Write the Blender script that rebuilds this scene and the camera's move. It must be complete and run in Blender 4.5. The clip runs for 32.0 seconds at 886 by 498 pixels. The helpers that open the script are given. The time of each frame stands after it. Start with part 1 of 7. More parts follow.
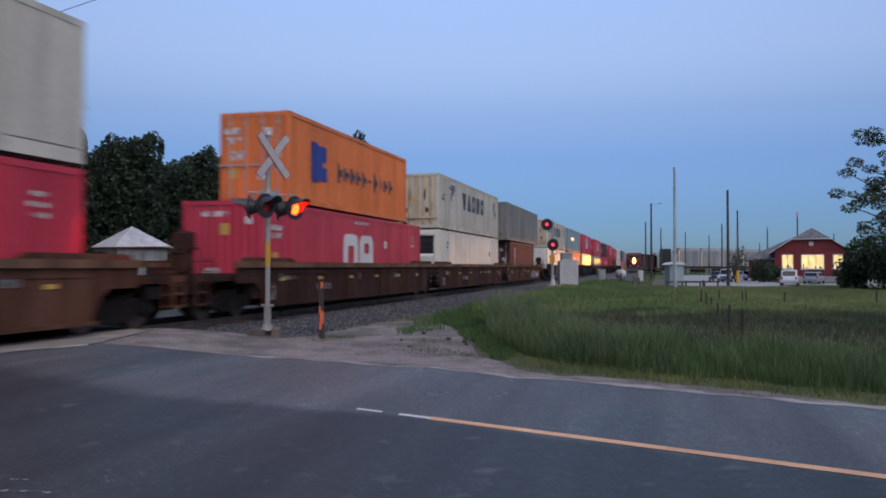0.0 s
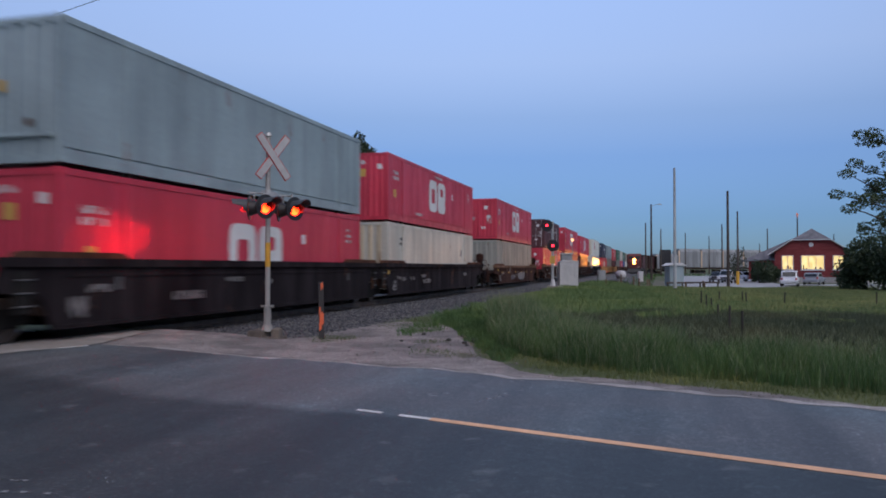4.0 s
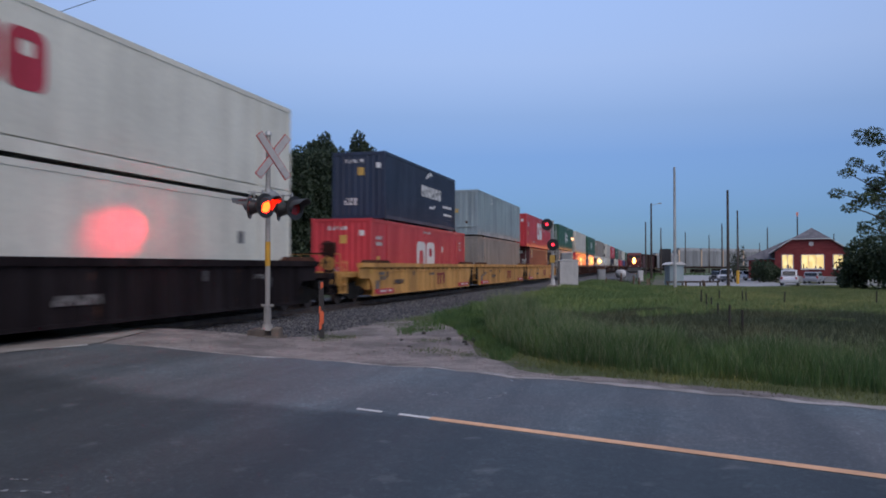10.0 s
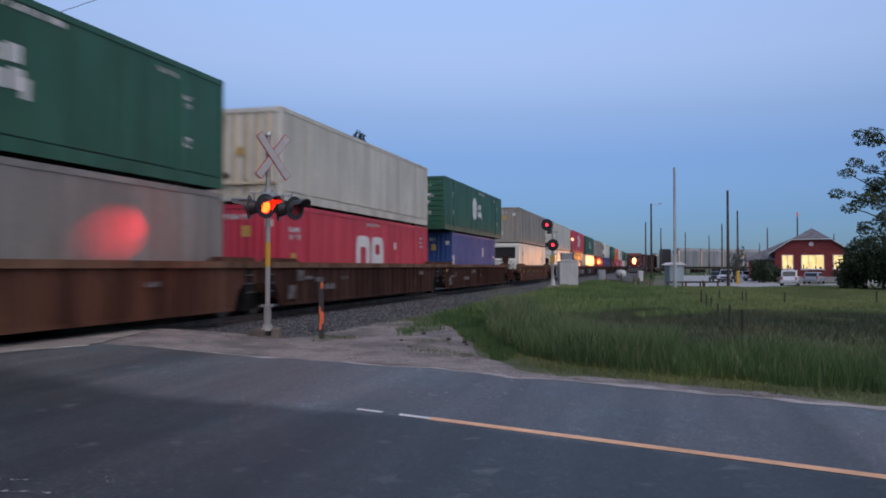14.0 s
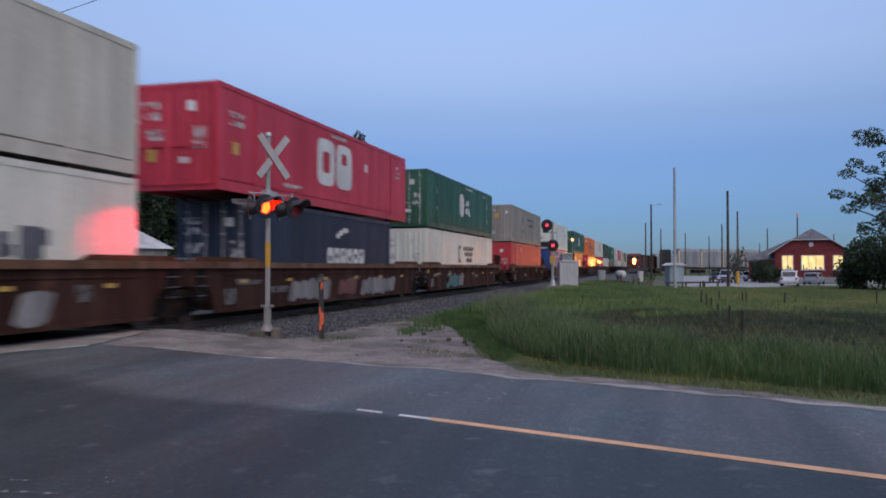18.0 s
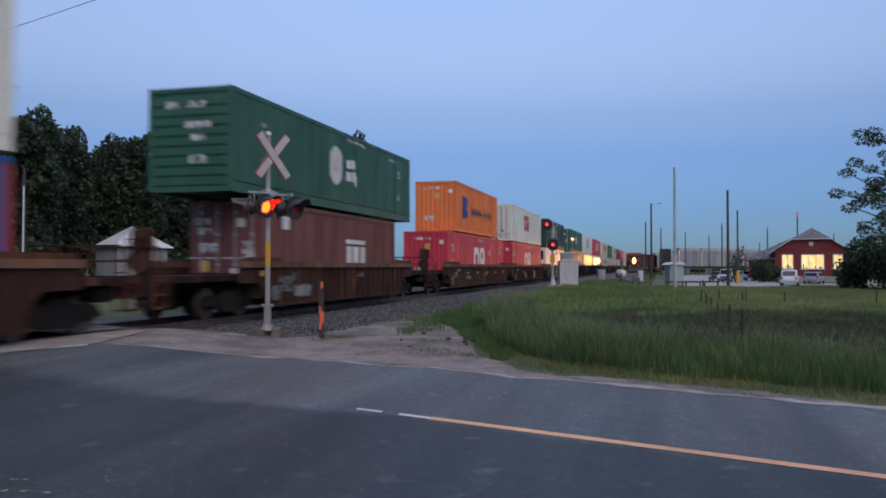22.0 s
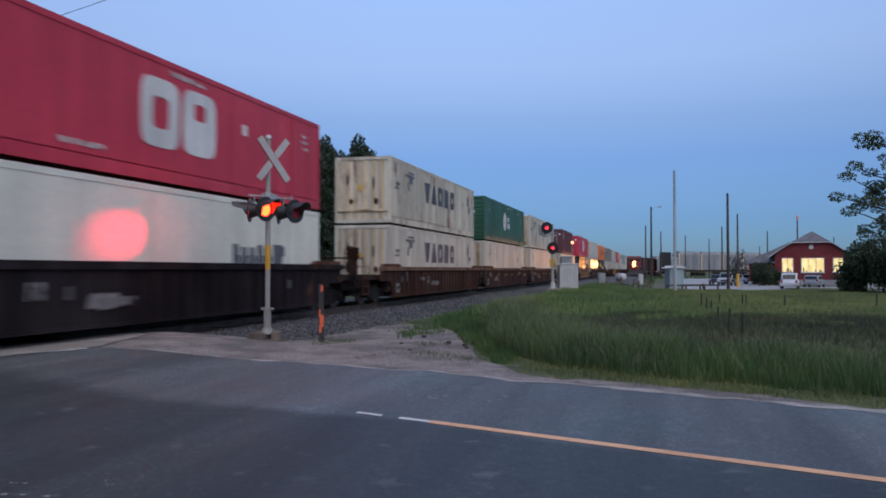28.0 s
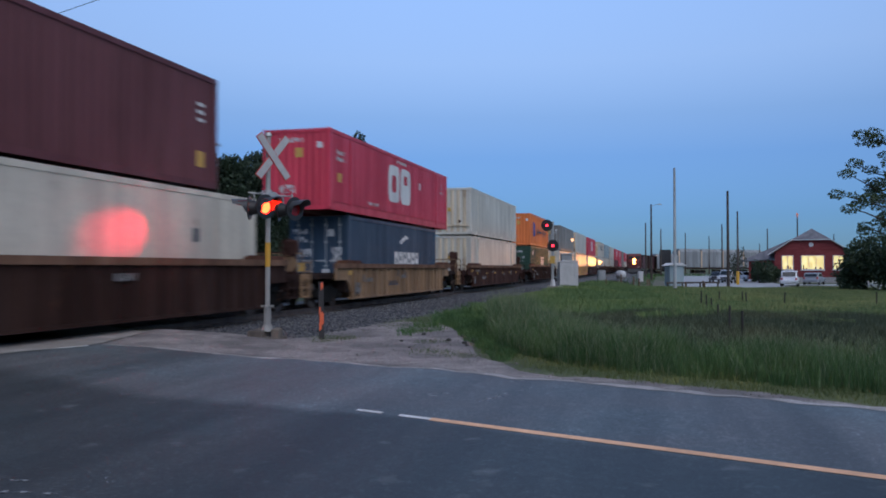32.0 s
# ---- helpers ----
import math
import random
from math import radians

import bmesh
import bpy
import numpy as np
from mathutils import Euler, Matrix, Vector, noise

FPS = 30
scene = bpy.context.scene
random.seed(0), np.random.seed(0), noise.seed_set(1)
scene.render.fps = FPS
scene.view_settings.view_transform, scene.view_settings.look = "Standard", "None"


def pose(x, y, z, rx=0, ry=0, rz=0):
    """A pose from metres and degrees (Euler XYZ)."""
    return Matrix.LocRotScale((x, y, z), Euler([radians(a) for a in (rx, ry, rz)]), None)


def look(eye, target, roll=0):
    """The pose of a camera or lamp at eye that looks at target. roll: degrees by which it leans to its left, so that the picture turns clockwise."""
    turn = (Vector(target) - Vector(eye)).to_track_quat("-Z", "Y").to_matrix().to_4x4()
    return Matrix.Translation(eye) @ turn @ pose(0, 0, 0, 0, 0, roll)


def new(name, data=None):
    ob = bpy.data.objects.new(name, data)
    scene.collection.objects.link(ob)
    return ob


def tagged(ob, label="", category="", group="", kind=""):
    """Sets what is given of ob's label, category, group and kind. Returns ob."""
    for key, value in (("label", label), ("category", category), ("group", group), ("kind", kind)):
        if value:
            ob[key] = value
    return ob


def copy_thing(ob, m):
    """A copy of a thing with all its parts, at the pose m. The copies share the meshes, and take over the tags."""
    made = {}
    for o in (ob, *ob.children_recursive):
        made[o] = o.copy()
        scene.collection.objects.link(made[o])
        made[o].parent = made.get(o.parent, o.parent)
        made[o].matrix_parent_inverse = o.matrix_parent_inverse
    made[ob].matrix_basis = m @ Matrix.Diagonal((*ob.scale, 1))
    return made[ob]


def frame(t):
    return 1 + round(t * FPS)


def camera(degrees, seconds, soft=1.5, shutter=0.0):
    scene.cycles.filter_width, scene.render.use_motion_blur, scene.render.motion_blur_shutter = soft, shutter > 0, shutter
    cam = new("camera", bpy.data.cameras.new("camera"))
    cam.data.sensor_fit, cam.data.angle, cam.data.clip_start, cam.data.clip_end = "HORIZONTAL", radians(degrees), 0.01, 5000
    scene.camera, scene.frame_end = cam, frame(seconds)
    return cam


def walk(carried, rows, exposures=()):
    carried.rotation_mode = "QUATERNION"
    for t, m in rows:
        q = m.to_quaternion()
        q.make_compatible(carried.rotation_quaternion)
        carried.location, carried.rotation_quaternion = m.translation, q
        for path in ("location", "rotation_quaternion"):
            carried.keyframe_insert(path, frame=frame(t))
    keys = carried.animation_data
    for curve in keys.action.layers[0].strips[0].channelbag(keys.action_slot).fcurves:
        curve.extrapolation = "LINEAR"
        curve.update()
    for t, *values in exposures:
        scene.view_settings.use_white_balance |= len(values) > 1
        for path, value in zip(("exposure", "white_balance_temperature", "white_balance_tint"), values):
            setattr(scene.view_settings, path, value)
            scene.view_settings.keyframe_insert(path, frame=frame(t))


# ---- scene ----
# The camera stands beside a two-lane road at a level crossing. x runs along the track away from it, y across the track.
EYE = Vector((0.0, 0.0, 1.2623))
HEADING, LIFT = 0.2631, 0.0228
cam = camera(57.97, 32.0, soft=1.85, shutter=0.45)


def aim(shake):
    lift = LIFT + shake / 1415.0
    way = Vector((math.cos(HEADING), math.sin(HEADING), math.tan(lift)))
    return look(EYE, EYE + 10 * way)


# the ground shakes a little under the passing train
SHAKE = {0: -1.5, 0.5: 0, 3.5: 0, 5.5: 0, 6: 0, 6.5: -2, 7: 0, 7.5: 1.5, 8: 1.5, 8.5: -3, 9: 4.5, 9.5: 0, 10: -1.5, 10.5: 0, 11: 1,
         11.5: -2, 12: 0, 12.5: 1, 13: 3.5, 13.5: -1.5, 14: -1, 14.5: 0, 16.5: 0, 17: -1, 17.5: 0, 18.5: -0.5, 20: 0.5, 20.5: -1.5,
         21: 0.5, 22: -1.5, 22.5: 0, 23: -1.5, 23.5: 0, 24: -1.5, 24.5: 1.5, 25: 0, 25.5: -3.5, 26.2: 0, 27.5: -3, 28: 4.5, 28.5: 1,
         29: 0, 30: 0, 30.5: 1.5, 31: 0, 32: 0}
# towards the end the clip's white balance drifts cooler
walk(cam, [(t, aim(s)) for t, s in SHAKE.items()],
     [(0, 0.0, 6600, 10), (8, 0.0, 6550, 10), (9.5, -0.02, 6560, 10), (11, -0.09, 6650, 10.5), (12.5, -0.07, 6650, 10.5), (14, 0.0, 6650, 10), (23, 0.0, 6650, 10), (26, 0.0, 6450, 9), (28.5, -0.02, 6250, 7), (30, -0.04, 6000, 4), (32, -0.04, 5950, 4)])

# ---- light: clear dusk sky, last glow behind the camera along the track ----
world = bpy.data.worlds.new("dusk")
scene.world = world
world.use_nodes = True
wn, wl = world.node_tree.nodes, world.node_tree.links
sky = wn.new("ShaderNodeTexSky")
sky.sky_type, sky.sun_disc = "NISHITA", False
sky.sun_elevation, sky.sun_rotation = radians(20.0), radians(-105)
sky.air_density, sky.dust_density, sky.ozone_density = 1.0, 0.3, 2.0
tint = wn.new("ShaderNodeMix")
tint.data_type, tint.blend_type = "RGBA", "MULTIPLY"
tint.inputs["Factor"].default_value = 1.0
wl.new(sky.outputs[0], tint.inputs["A"])
where = wn.new("ShaderNodeTexCoord")
split = wn.new("ShaderNodeSeparateXYZ")
fade = wn.new("ShaderNodeValToRGB")
# low down the sky away from the sunset lies in the dusk's blue shade
DUSK = ((0.0, (0.085, 0.15, 0.315)), (0.06, (0.118, 0.182, 0.345)), (0.135, (0.21, 0.257, 0.407)), (0.184, (0.35, 0.352, 0.458)), (0.248, (0.62, 0.54, 0.605)), (0.33, (0.83, 0.72, 0.785)), (0.7, (1.07, 0.93, 0.99)))
while len(fade.color_ramp.elements) < len(DUSK):
    fade.color_ramp.elements.new(0.5)
for e, (p, c) in zip(fade.color_ramp.elements, DUSK):
    e.position, e.color = p, (*c, 1)
wl.new(where.outputs["Generated"], split.inputs[0])
wl.new(split.outputs["Z"], fade.inputs["Fac"])
wl.new(fade.outputs[0], tint.inputs["B"])
wl.new(tint.outputs["Result"], wn["Background"].inputs["Color"])
wn["Background"].inputs["Strength"].default_value = 0.228
glow = new("sun", bpy.data.lights.new("sun", "SUN"))
glow.data.energy, glow.data.angle, glow.data.color = 1.75, radians(80), (1.0, 0.86, 0.74)
glow.matrix_basis = look((-24, -26, 48), (0, 0, 0))
scene.view_settings.exposure = 0.0

# ---- materials ----
MATS = {}


def node_mat(name):
    m = bpy.data.materials.new(name)
    m.use_nodes = True
    nt = m.node_tree
    return m, nt, nt.nodes["Principled BSDF"]


def col(c, k=1.0):
    return (c[0] * k, c[1] * k, c[2] * k, 1)


def noise_node(nt, scale, detail=3.0, squash=(1, 1, 1), coords="Object", rough=0.55):
    tc, mp, nz = nt.nodes.new("ShaderNodeTexCoord"), nt.nodes.new("ShaderNodeMapping"), nt.nodes.new("ShaderNodeTexNoise")
    mp.inputs["Scale"].default_value = squash
    nz.inputs["Scale"].default_value, nz.inputs["Detail"].default_value, nz.inputs["Roughness"].default_value = scale, detail, rough
    nt.links.new(tc.outputs[coords], mp.inputs["Vector"])
    if coords == "Object":
        info = nt.nodes.new("ShaderNodeObjectInfo")
        add = nt.nodes.new("ShaderNodeVectorMath")
        mul = nt.nodes.new("ShaderNodeMath")
        mul.operation, mul.inputs[1].default_value = "MULTIPLY", 57.0
        nt.links.new(info.outputs["Random"], mul.inputs[0])
        nt.links.new(mp.outputs[0], add.inputs[0])
        nt.links.new(mul.outputs[0], add.inputs[1])
        nt.links.new(add.outputs[0], nz.inputs["Vector"])
    else:
        nt.links.new(mp.outputs[0], nz.inputs["Vector"])
    return nz


def ramp(nt, src, stops):
    r = nt.nodes.new("ShaderNodeValToRGB")
    while len(r.color_ramp.elements) < len(stops):
        r.color_ramp.elements.new(0.5)
    for e, (p, c) in zip(r.color_ramp.elements, stops):
        e.position, e.color = p, c if len(c) == 4 else (*c, 1)
    nt.links.new(src, r.inputs["Fac"])
    return r


def mix(nt, fac, a, b, kind="MIX"):
    n = nt.nodes.new("ShaderNodeMix")
    n.data_type, n.blend_type = "RGBA", kind
    for key, v in (("Factor", fac), ("A", a), ("B", b)):
        if isinstance(v, (int, float)):
            n.inputs[key].default_value = v
        elif isinstance(v, tuple):
            n.inputs[key].default_value = v
        else:
            nt.links.new(v, n.inputs[key])
    return n.outputs["Result"]


def bump(nt, bsdf, src, strength=0.3, dist=0.02):
    b = nt.nodes.new("ShaderNodeBump")
    b.inputs["Strength"].default_value, b.inputs["Distance"].default_value = strength, dist
    nt.links.new(src, b.inputs["Height"])
    nt.links.new(b.outputs[0], bsdf.inputs["Normal"])


def paint(key, c, rough=0.5, dirt=0.35, rust=0.0, metal=0.0, coords="Object", gloss=0.5):
    """Weathered paint: broad fading, streaks running down, and rust blooms."""
    if key in MATS:
        return MATS[key]
    m, nt, bs = node_mat(key)
    broad = noise_node(nt, 0.35, 2, coords=coords)
    streak = noise_node(nt, 1.6, 5, (1, 1, 0.09), coords=coords, rough=0.65)
    fine = noise_node(nt, 9.0, 4, coords=coords)
    fade = ramp(nt, broad.outputs["Fac"], [(0.3, col(c, 0.88)), (0.7, col([min(1, v * 1.1 + 0.012) for v in c]))]).outputs[0]
    down = ramp(nt, streak.outputs["Fac"], [(0.38, (1 - dirt, 1 - dirt, 1 - dirt * 0.95)), (0.62, (1, 1, 1))]).outputs[0]
    out = mix(nt, 1.0, fade, down, "MULTIPLY")
    grit = ramp(nt, fine.outputs["Fac"], [(0.3, (0.86, 0.86, 0.86)), (0.7, (1.06, 1.06, 1.06))]).outputs[0]
    out = mix(nt, 0.7, out, grit, "MULTIPLY")
    if rust:
        spots = noise_node(nt, 1.1, 6, (1, 1, 0.45), coords=coords, rough=0.7)
        where = ramp(nt, spots.outputs["Fac"], [(0.66 - 0.16 * rust, (0, 0, 0)), (0.74 - 0.1 * rust, (0.85, 0.85, 0.85))]).outputs[0]
        out = mix(nt, where, out, (0.17, 0.075, 0.035, 1))
    nt.links.new(out, bs.inputs["Base Color"])
    rr = ramp(nt, streak.outputs["Fac"], [(0.35, (rough + 0.18,) * 3), (0.65, (rough,) * 3)])
    nt.links.new(rr.outputs[0], bs.inputs["Roughness"])
    bs.inputs["Metallic"].default_value = metal
    bs.inputs["Specular IOR Level"].default_value = gloss
    bump(nt, bs, fine.outputs["Fac"], 0.12, 0.004)
    MATS[key] = m
    return m


def small_print(key, c, dense=0.5):
    """Painted lines of small print: the strokes break up and the ground shows between them."""
    m, nt, bs = node_mat(key)
    bs.inputs["Base Color"].default_value = col(c)
    bs.inputs["Roughness"].default_value = 0.6
    a = noise_node(nt, 11.0, 2, (1, 1, 0.45))
    show = ramp(nt, a.outputs["Fac"], [(dense - 0.05, (0, 0, 0)), (dense + 0.05, (1, 1, 1))]).outputs[0]
    clear, ms = nt.nodes.new("ShaderNodeBsdfTransparent"), nt.nodes.new("ShaderNodeMixShader")
    nt.links.new(show, ms.inputs["Fac"])
    nt.links.new(clear.outputs[0], ms.inputs[1])
    nt.links.new(bs.outputs[0], ms.inputs[2])
    nt.links.new(ms.outputs[0], nt.nodes["Material Output"].inputs["Surface"])
    MATS[key] = m


def ground_mat(key, low, high, scale, rough=0.9, bumpy=0.5, dist=0.03, patch=None, patch_scale=0.15):
    m, nt, bs = node_mat(key)
    a, b, c = (noise_node(nt, s, d, coords="Generated") for s, d in ((1, 1), (1, 1), (1, 1)))
    for n, s, d in ((a, scale, 6), (b, scale * 0.08, 3), (c, patch_scale, 4)):
        n.inputs["Scale"].default_value, n.inputs["Detail"].default_value = s, d
        geo = nt.nodes.new("ShaderNodeNewGeometry")
        nt.links.new(geo.outputs["Position"], n.inputs["Vector"])
    base = ramp(nt, a.outputs["Fac"], [(0.3, low), (0.7, high)]).outputs[0]
    big = ramp(nt, b.outputs["Fac"], [(0.3, (0.78, 0.78, 0.78)), (0.7, (1.12, 1.12, 1.12))]).outputs[0]
    out = mix(nt, 1.0, base, big, "MULTIPLY")
    if patch:
        where = ramp(nt, c.outputs["Fac"], [(0.44, (0, 0, 0)), (0.6, (0.8, 0.8, 0.8))]).outputs[0]
        out = mix(nt, where, out, (*patch, 1))
    nt.links.new(out, bs.inputs["Base Color"])
    bs.inputs["Roughness"].default_value = rough
    bump(nt, bs, a.outputs["Fac"], bumpy, dist)
    MATS[key] = m
    return m


def plain(key, c, rough=0.6, metal=0.0, emit=None, power=0.0):
    m, nt, bs = node_mat(key)
    bs.inputs["Base Color"].default_value = col(c)
    bs.inputs["Roughness"].default_value, bs.inputs["Metallic"].default_value = rough, metal
    if emit:
        bs.inputs["Emission Color"].default_value, bs.inputs["Emission Strength"].default_value = col(emit), power
    else:
        nz = noise_node(nt, 6, 4)
        nt.links.new(ramp(nt, nz.outputs["Fac"], [(0.3, col(c, 0.8)), (0.7, col(c, 1.12))]).outputs[0], bs.inputs["Base Color"])
    MATS[key] = m
    return m


def leafy(key, c, c2, patchy=0.0):
    m, nt, bs = node_mat(key)
    geo = nt.nodes.new("ShaderNodeNewGeometry")
    out = ramp(nt, geo.outputs["Random Per Island"], [(0.0, col(c)), (1.0, col(c2))]).outputs[0]
    if patchy:
        nz = nt.nodes.new("ShaderNodeTexNoise")
        nz.inputs["Scale"].default_value, nz.inputs["Detail"].default_value = patchy, 3.0
        nt.links.new(geo.outputs["Position"], nz.inputs["Vector"])
        out = mix(nt, 1.0, out, ramp(nt, nz.outputs["Fac"], [(0.32, (0.5, 0.62, 0.55)), (0.5, (1, 1, 1)), (0.68, (1.75, 1.4, 1.3))]).outputs[0], "MULTIPLY")
    nt.links.new(out, bs.inputs["Base Color"])
    bs.inputs["Roughness"].default_value = 0.65
    tr = nt.nodes.new("ShaderNodeBsdfTranslucent")
    tr.inputs["Color"].default_value = col(c2)
    ms = nt.nodes.new("ShaderNodeMixShader")
    ms.inputs["Fac"].default_value = 0.25
    nt.links.new(bs.outputs[0], ms.inputs[1])
    nt.links.new(tr.outputs[0], ms.inputs[2])
    nt.links.new(ms.outputs[0], nt.nodes["Material Output"].inputs["Surface"])
    MATS[key] = m
    return m


# container and car paints
paint("paint_red", (0.56, 0.027, 0.06), 0.42, 0.22)
paint("paint_brightred", (0.55, 0.035, 0.045), 0.42, 0.2)
paint("paint_orangered", (0.42, 0.06, 0.045), 0.5, 0.3)
paint("paint_orange", (0.76, 0.19, 0.035), 0.45, 0.2)
paint("paint_green", (0.018, 0.1, 0.052), 0.42, 0.25)
paint("paint_darkgreen", (0.011, 0.052, 0.028), 0.45, 0.3)
paint("paint_navy", (0.009, 0.021, 0.052), 0.42, 0.25)
paint("paint_steelblue", (0.02, 0.055, 0.1), 0.45, 0.3)
paint("paint_blue", (0.02, 0.07, 0.25), 0.42, 0.2)
paint("paint_maroon", (0.115, 0.024, 0.028), 0.5, 0.3)
paint("paint_darkbrown", (0.075, 0.022, 0.026), 0.5, 0.3)
paint("paint_brown", (0.16, 0.05, 0.04), 0.5, 0.35)
paint("paint_white", (0.6, 0.57, 0.48), 0.45, 0.22, 0.12)
paint("paint_cleanwhite", (0.72, 0.715, 0.62), 0.42, 0.12)
paint("paint_cream", (0.61, 0.56, 0.455), 0.5, 0.26, 0.3)
paint("paint_rustcream", (0.66, 0.6, 0.47), 0.55, 0.36, 0.72)
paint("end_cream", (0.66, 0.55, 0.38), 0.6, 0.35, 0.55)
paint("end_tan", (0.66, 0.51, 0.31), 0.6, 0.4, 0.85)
paint("paint_grey", (0.245, 0.232, 0.205), 0.5, 0.3, 0.15)
paint("paint_taupe", (0.31, 0.28, 0.235), 0.5, 0.3, 0.12)
paint("paint_bluegrey", (0.28, 0.36, 0.38), 0.45, 0.22, 0.1)
paint("paint_greygreen", (0.31, 0.3, 0.25), 0.5, 0.3, 0.15)
paint("car_brown", (0.064, 0.028, 0.02), 0.85, 0.5, 0.35, gloss=0.12)
paint("car_rust", (0.115, 0.05, 0.03), 0.85, 0.5, 0.4, gloss=0.12)
paint("car_flange", (0.19, 0.105, 0.065), 0.8, 0.5, 0.5, gloss=0.15)
paint("car_black", (0.017, 0.012, 0.014), 0.85, 0.5, 0.2, gloss=0.12)
paint("car_yellow", (0.6, 0.31, 0.075), 0.6, 0.4, 0.2)
paint("car_tan", (0.3, 0.18, 0.09), 0.7, 0.45, 0.4)
paint("car_dark", (0.05, 0.026, 0.02), 0.85, 0.5, 0.3, gloss=0.12)
paint("truck_steel", (0.013, 0.012, 0.011), 0.85, 0.5, 0.3, gloss=0.12)
paint("deck_steel", (0.036, 0.022, 0.018), 0.85, 0.5, 0.4, gloss=0.12)
paint("galvanised", (0.42, 0.43, 0.42), 0.5, 0.25, 0.0, 0.5)
paint("cabinet_white", (0.5, 0.5, 0.49), 0.5, 0.15)
paint("relay_grey", (0.27, 0.285, 0.29), 0.55, 0.25)
paint("signal_black", (0.015, 0.015, 0.016), 0.5, 0.3)
paint("lamp_black", (0.02, 0.02, 0.022), 0.35, 0.2)
paint("hood_grey", (0.05, 0.054, 0.06), 0.35, 0.2)
paint("dome_grey", (0.2, 0.22, 0.235), 0.45, 0.25)
paint("sign_white", (0.42, 0.42, 0.42), 0.5, 0.12)
paint("sign_red", (0.45, 0.04, 0.03), 0.5, 0.15)
paint("concrete", (0.3, 0.27, 0.23), 0.9, 0.4)
paint("footing", (0.17, 0.14, 0.115), 0.95, 0.55, 0.25)
paint("mast_steel", (0.33, 0.32, 0.3), 0.6, 0.45, 0.25, 0.2)
paint("marker_orange", (0.75, 0.13, 0.04), 0.5, 0.25)
paint("marker_black", (0.02, 0.018, 0.018), 0.6, 0.2)
paint("tape_yellow", (0.62, 0.34, 0.03), 0.4, 0.15)
paint("mark_white", (0.7, 0.7, 0.68), 0.5, 0.2)
paint("mark_red", (0.5, 0.03, 0.06), 0.5, 0.2)
paint("emblem_red", (0.3, 0.035, 0.03), 0.6, 0.4)
paint("mark_blue", (0.02, 0.045, 0.28), 0.5, 0.15)
paint("mark_dark", (0.04, 0.045, 0.07), 0.5, 0.3)
paint("mark_tan", (0.35, 0.24, 0.11), 0.5, 0.2)
paint("mark_yellow", (0.62, 0.38, 0.08), 0.5, 0.2)
paint("mark_teal", (0.03, 0.17, 0.19), 0.5, 0.2)
paint("mark_grey", (0.25, 0.24, 0.235), 0.6, 0.45)
small_print("print_white", (0.55, 0.54, 0.53))
small_print("print_dark", (0.06, 0.065, 0.08))
small_print("scuff_grey", (0.21, 0.22, 0.23), 0.54)
small_print("print_grey", (0.15, 0.146, 0.142), 0.47)
paint("line_faded", (0.1, 0.1, 0.102), 0.8, 0.3)
paint("rock_dark", (0.055, 0.052, 0.05), 0.9, 0.4)
paint("worn_dark", (0.085, 0.09, 0.11), 0.55, 0.6, 0.0)
paint("rust_patch", (0.1, 0.05, 0.03), 0.9, 0.6, 0.3)
paint("bar_dark", (0.1, 0.11, 0.13), 0.5, 0.3)
paint("loco_red", (0.11, 0.012, 0.01), 0.5, 0.3)
paint("post_lit_cream", (0.75, 0.56, 0.38), 0.6, 0.3)
paint("hopper_grey", (0.27, 0.29, 0.3), 0.6, 0.35, 0.15)
paint("wood_pole", (0.07, 0.055, 0.045), 0.85, 0.35)
paint("stake_wood", (0.17, 0.1, 0.06), 0.9, 0.4)
paint("wood_post", (0.045, 0.04, 0.035), 0.9, 0.4)
paint("rail_steel", (0.16, 0.12, 0.1), 0.45, 0.3, 0.2, 0.6)
paint("sleeper_wood", (0.07, 0.055, 0.045), 0.9, 0.4)
paint("house_red", (0.2, 0.016, 0.016), 0.6, 0.2)
paint("trim_white", (0.6, 0.6, 0.6), 0.5, 0.12)
paint("shingle_grey", (0.16, 0.16, 0.18), 0.85, 0.3)
paint("foundation", (0.36, 0.355, 0.345), 0.8, 0.25)
paint("shed_roof", (0.5, 0.51, 0.53), 0.55, 0.25)
paint("shed_wall", (0.3, 0.3, 0.3), 0.7, 0.3)
paint("bark", (0.07, 0.06, 0.05), 0.9, 0.4)
paint("car_silver", (0.62, 0.63, 0.65), 0.25, 0.08, 0, 0.3)
paint("car_grey", (0.3, 0.32, 0.35), 0.25, 0.1, 0, 0.3)
paint("car_darkgrey", (0.07, 0.075, 0.085), 0.25, 0.1, 0, 0.3)
paint("line_yellow", (0.8, 0.46, 0.26), 0.6, 0.25)
plain("tyre", (0.02, 0.02, 0.02), 0.8)
plain("car_glass", (0.02, 0.025, 0.03), 0.08)
plain("lens_dark", (0.25, 0.008, 0.01), 0.25)
plain("lens_core", (0.5, 0.05, 0.02), 0.3, 0, (1.0, 0.0125, 0.0017), 48.0)
plain("lens_rim", (0.5, 0.02, 0.02), 0.3, 0, (1.0, 0.02, 0.02), 5.0)
plain("signal_red", (0.5, 0.02, 0.02), 0.3, 0, (1.0, 0.03, 0.06), 4.0)
plain("headlight", (1, 0.9, 0.7), 0.3, 0, (1.0, 0.33, 0.06), 13.0)
plain("headlight_small", (1, 0.9, 0.7), 0.3, 0, (1.0, 0.42, 0.12), 1.6)
plain("window_glow", (0.8, 0.6, 0.3), 0.5, 0, (1.0, 0.66, 0.25), 0.8)


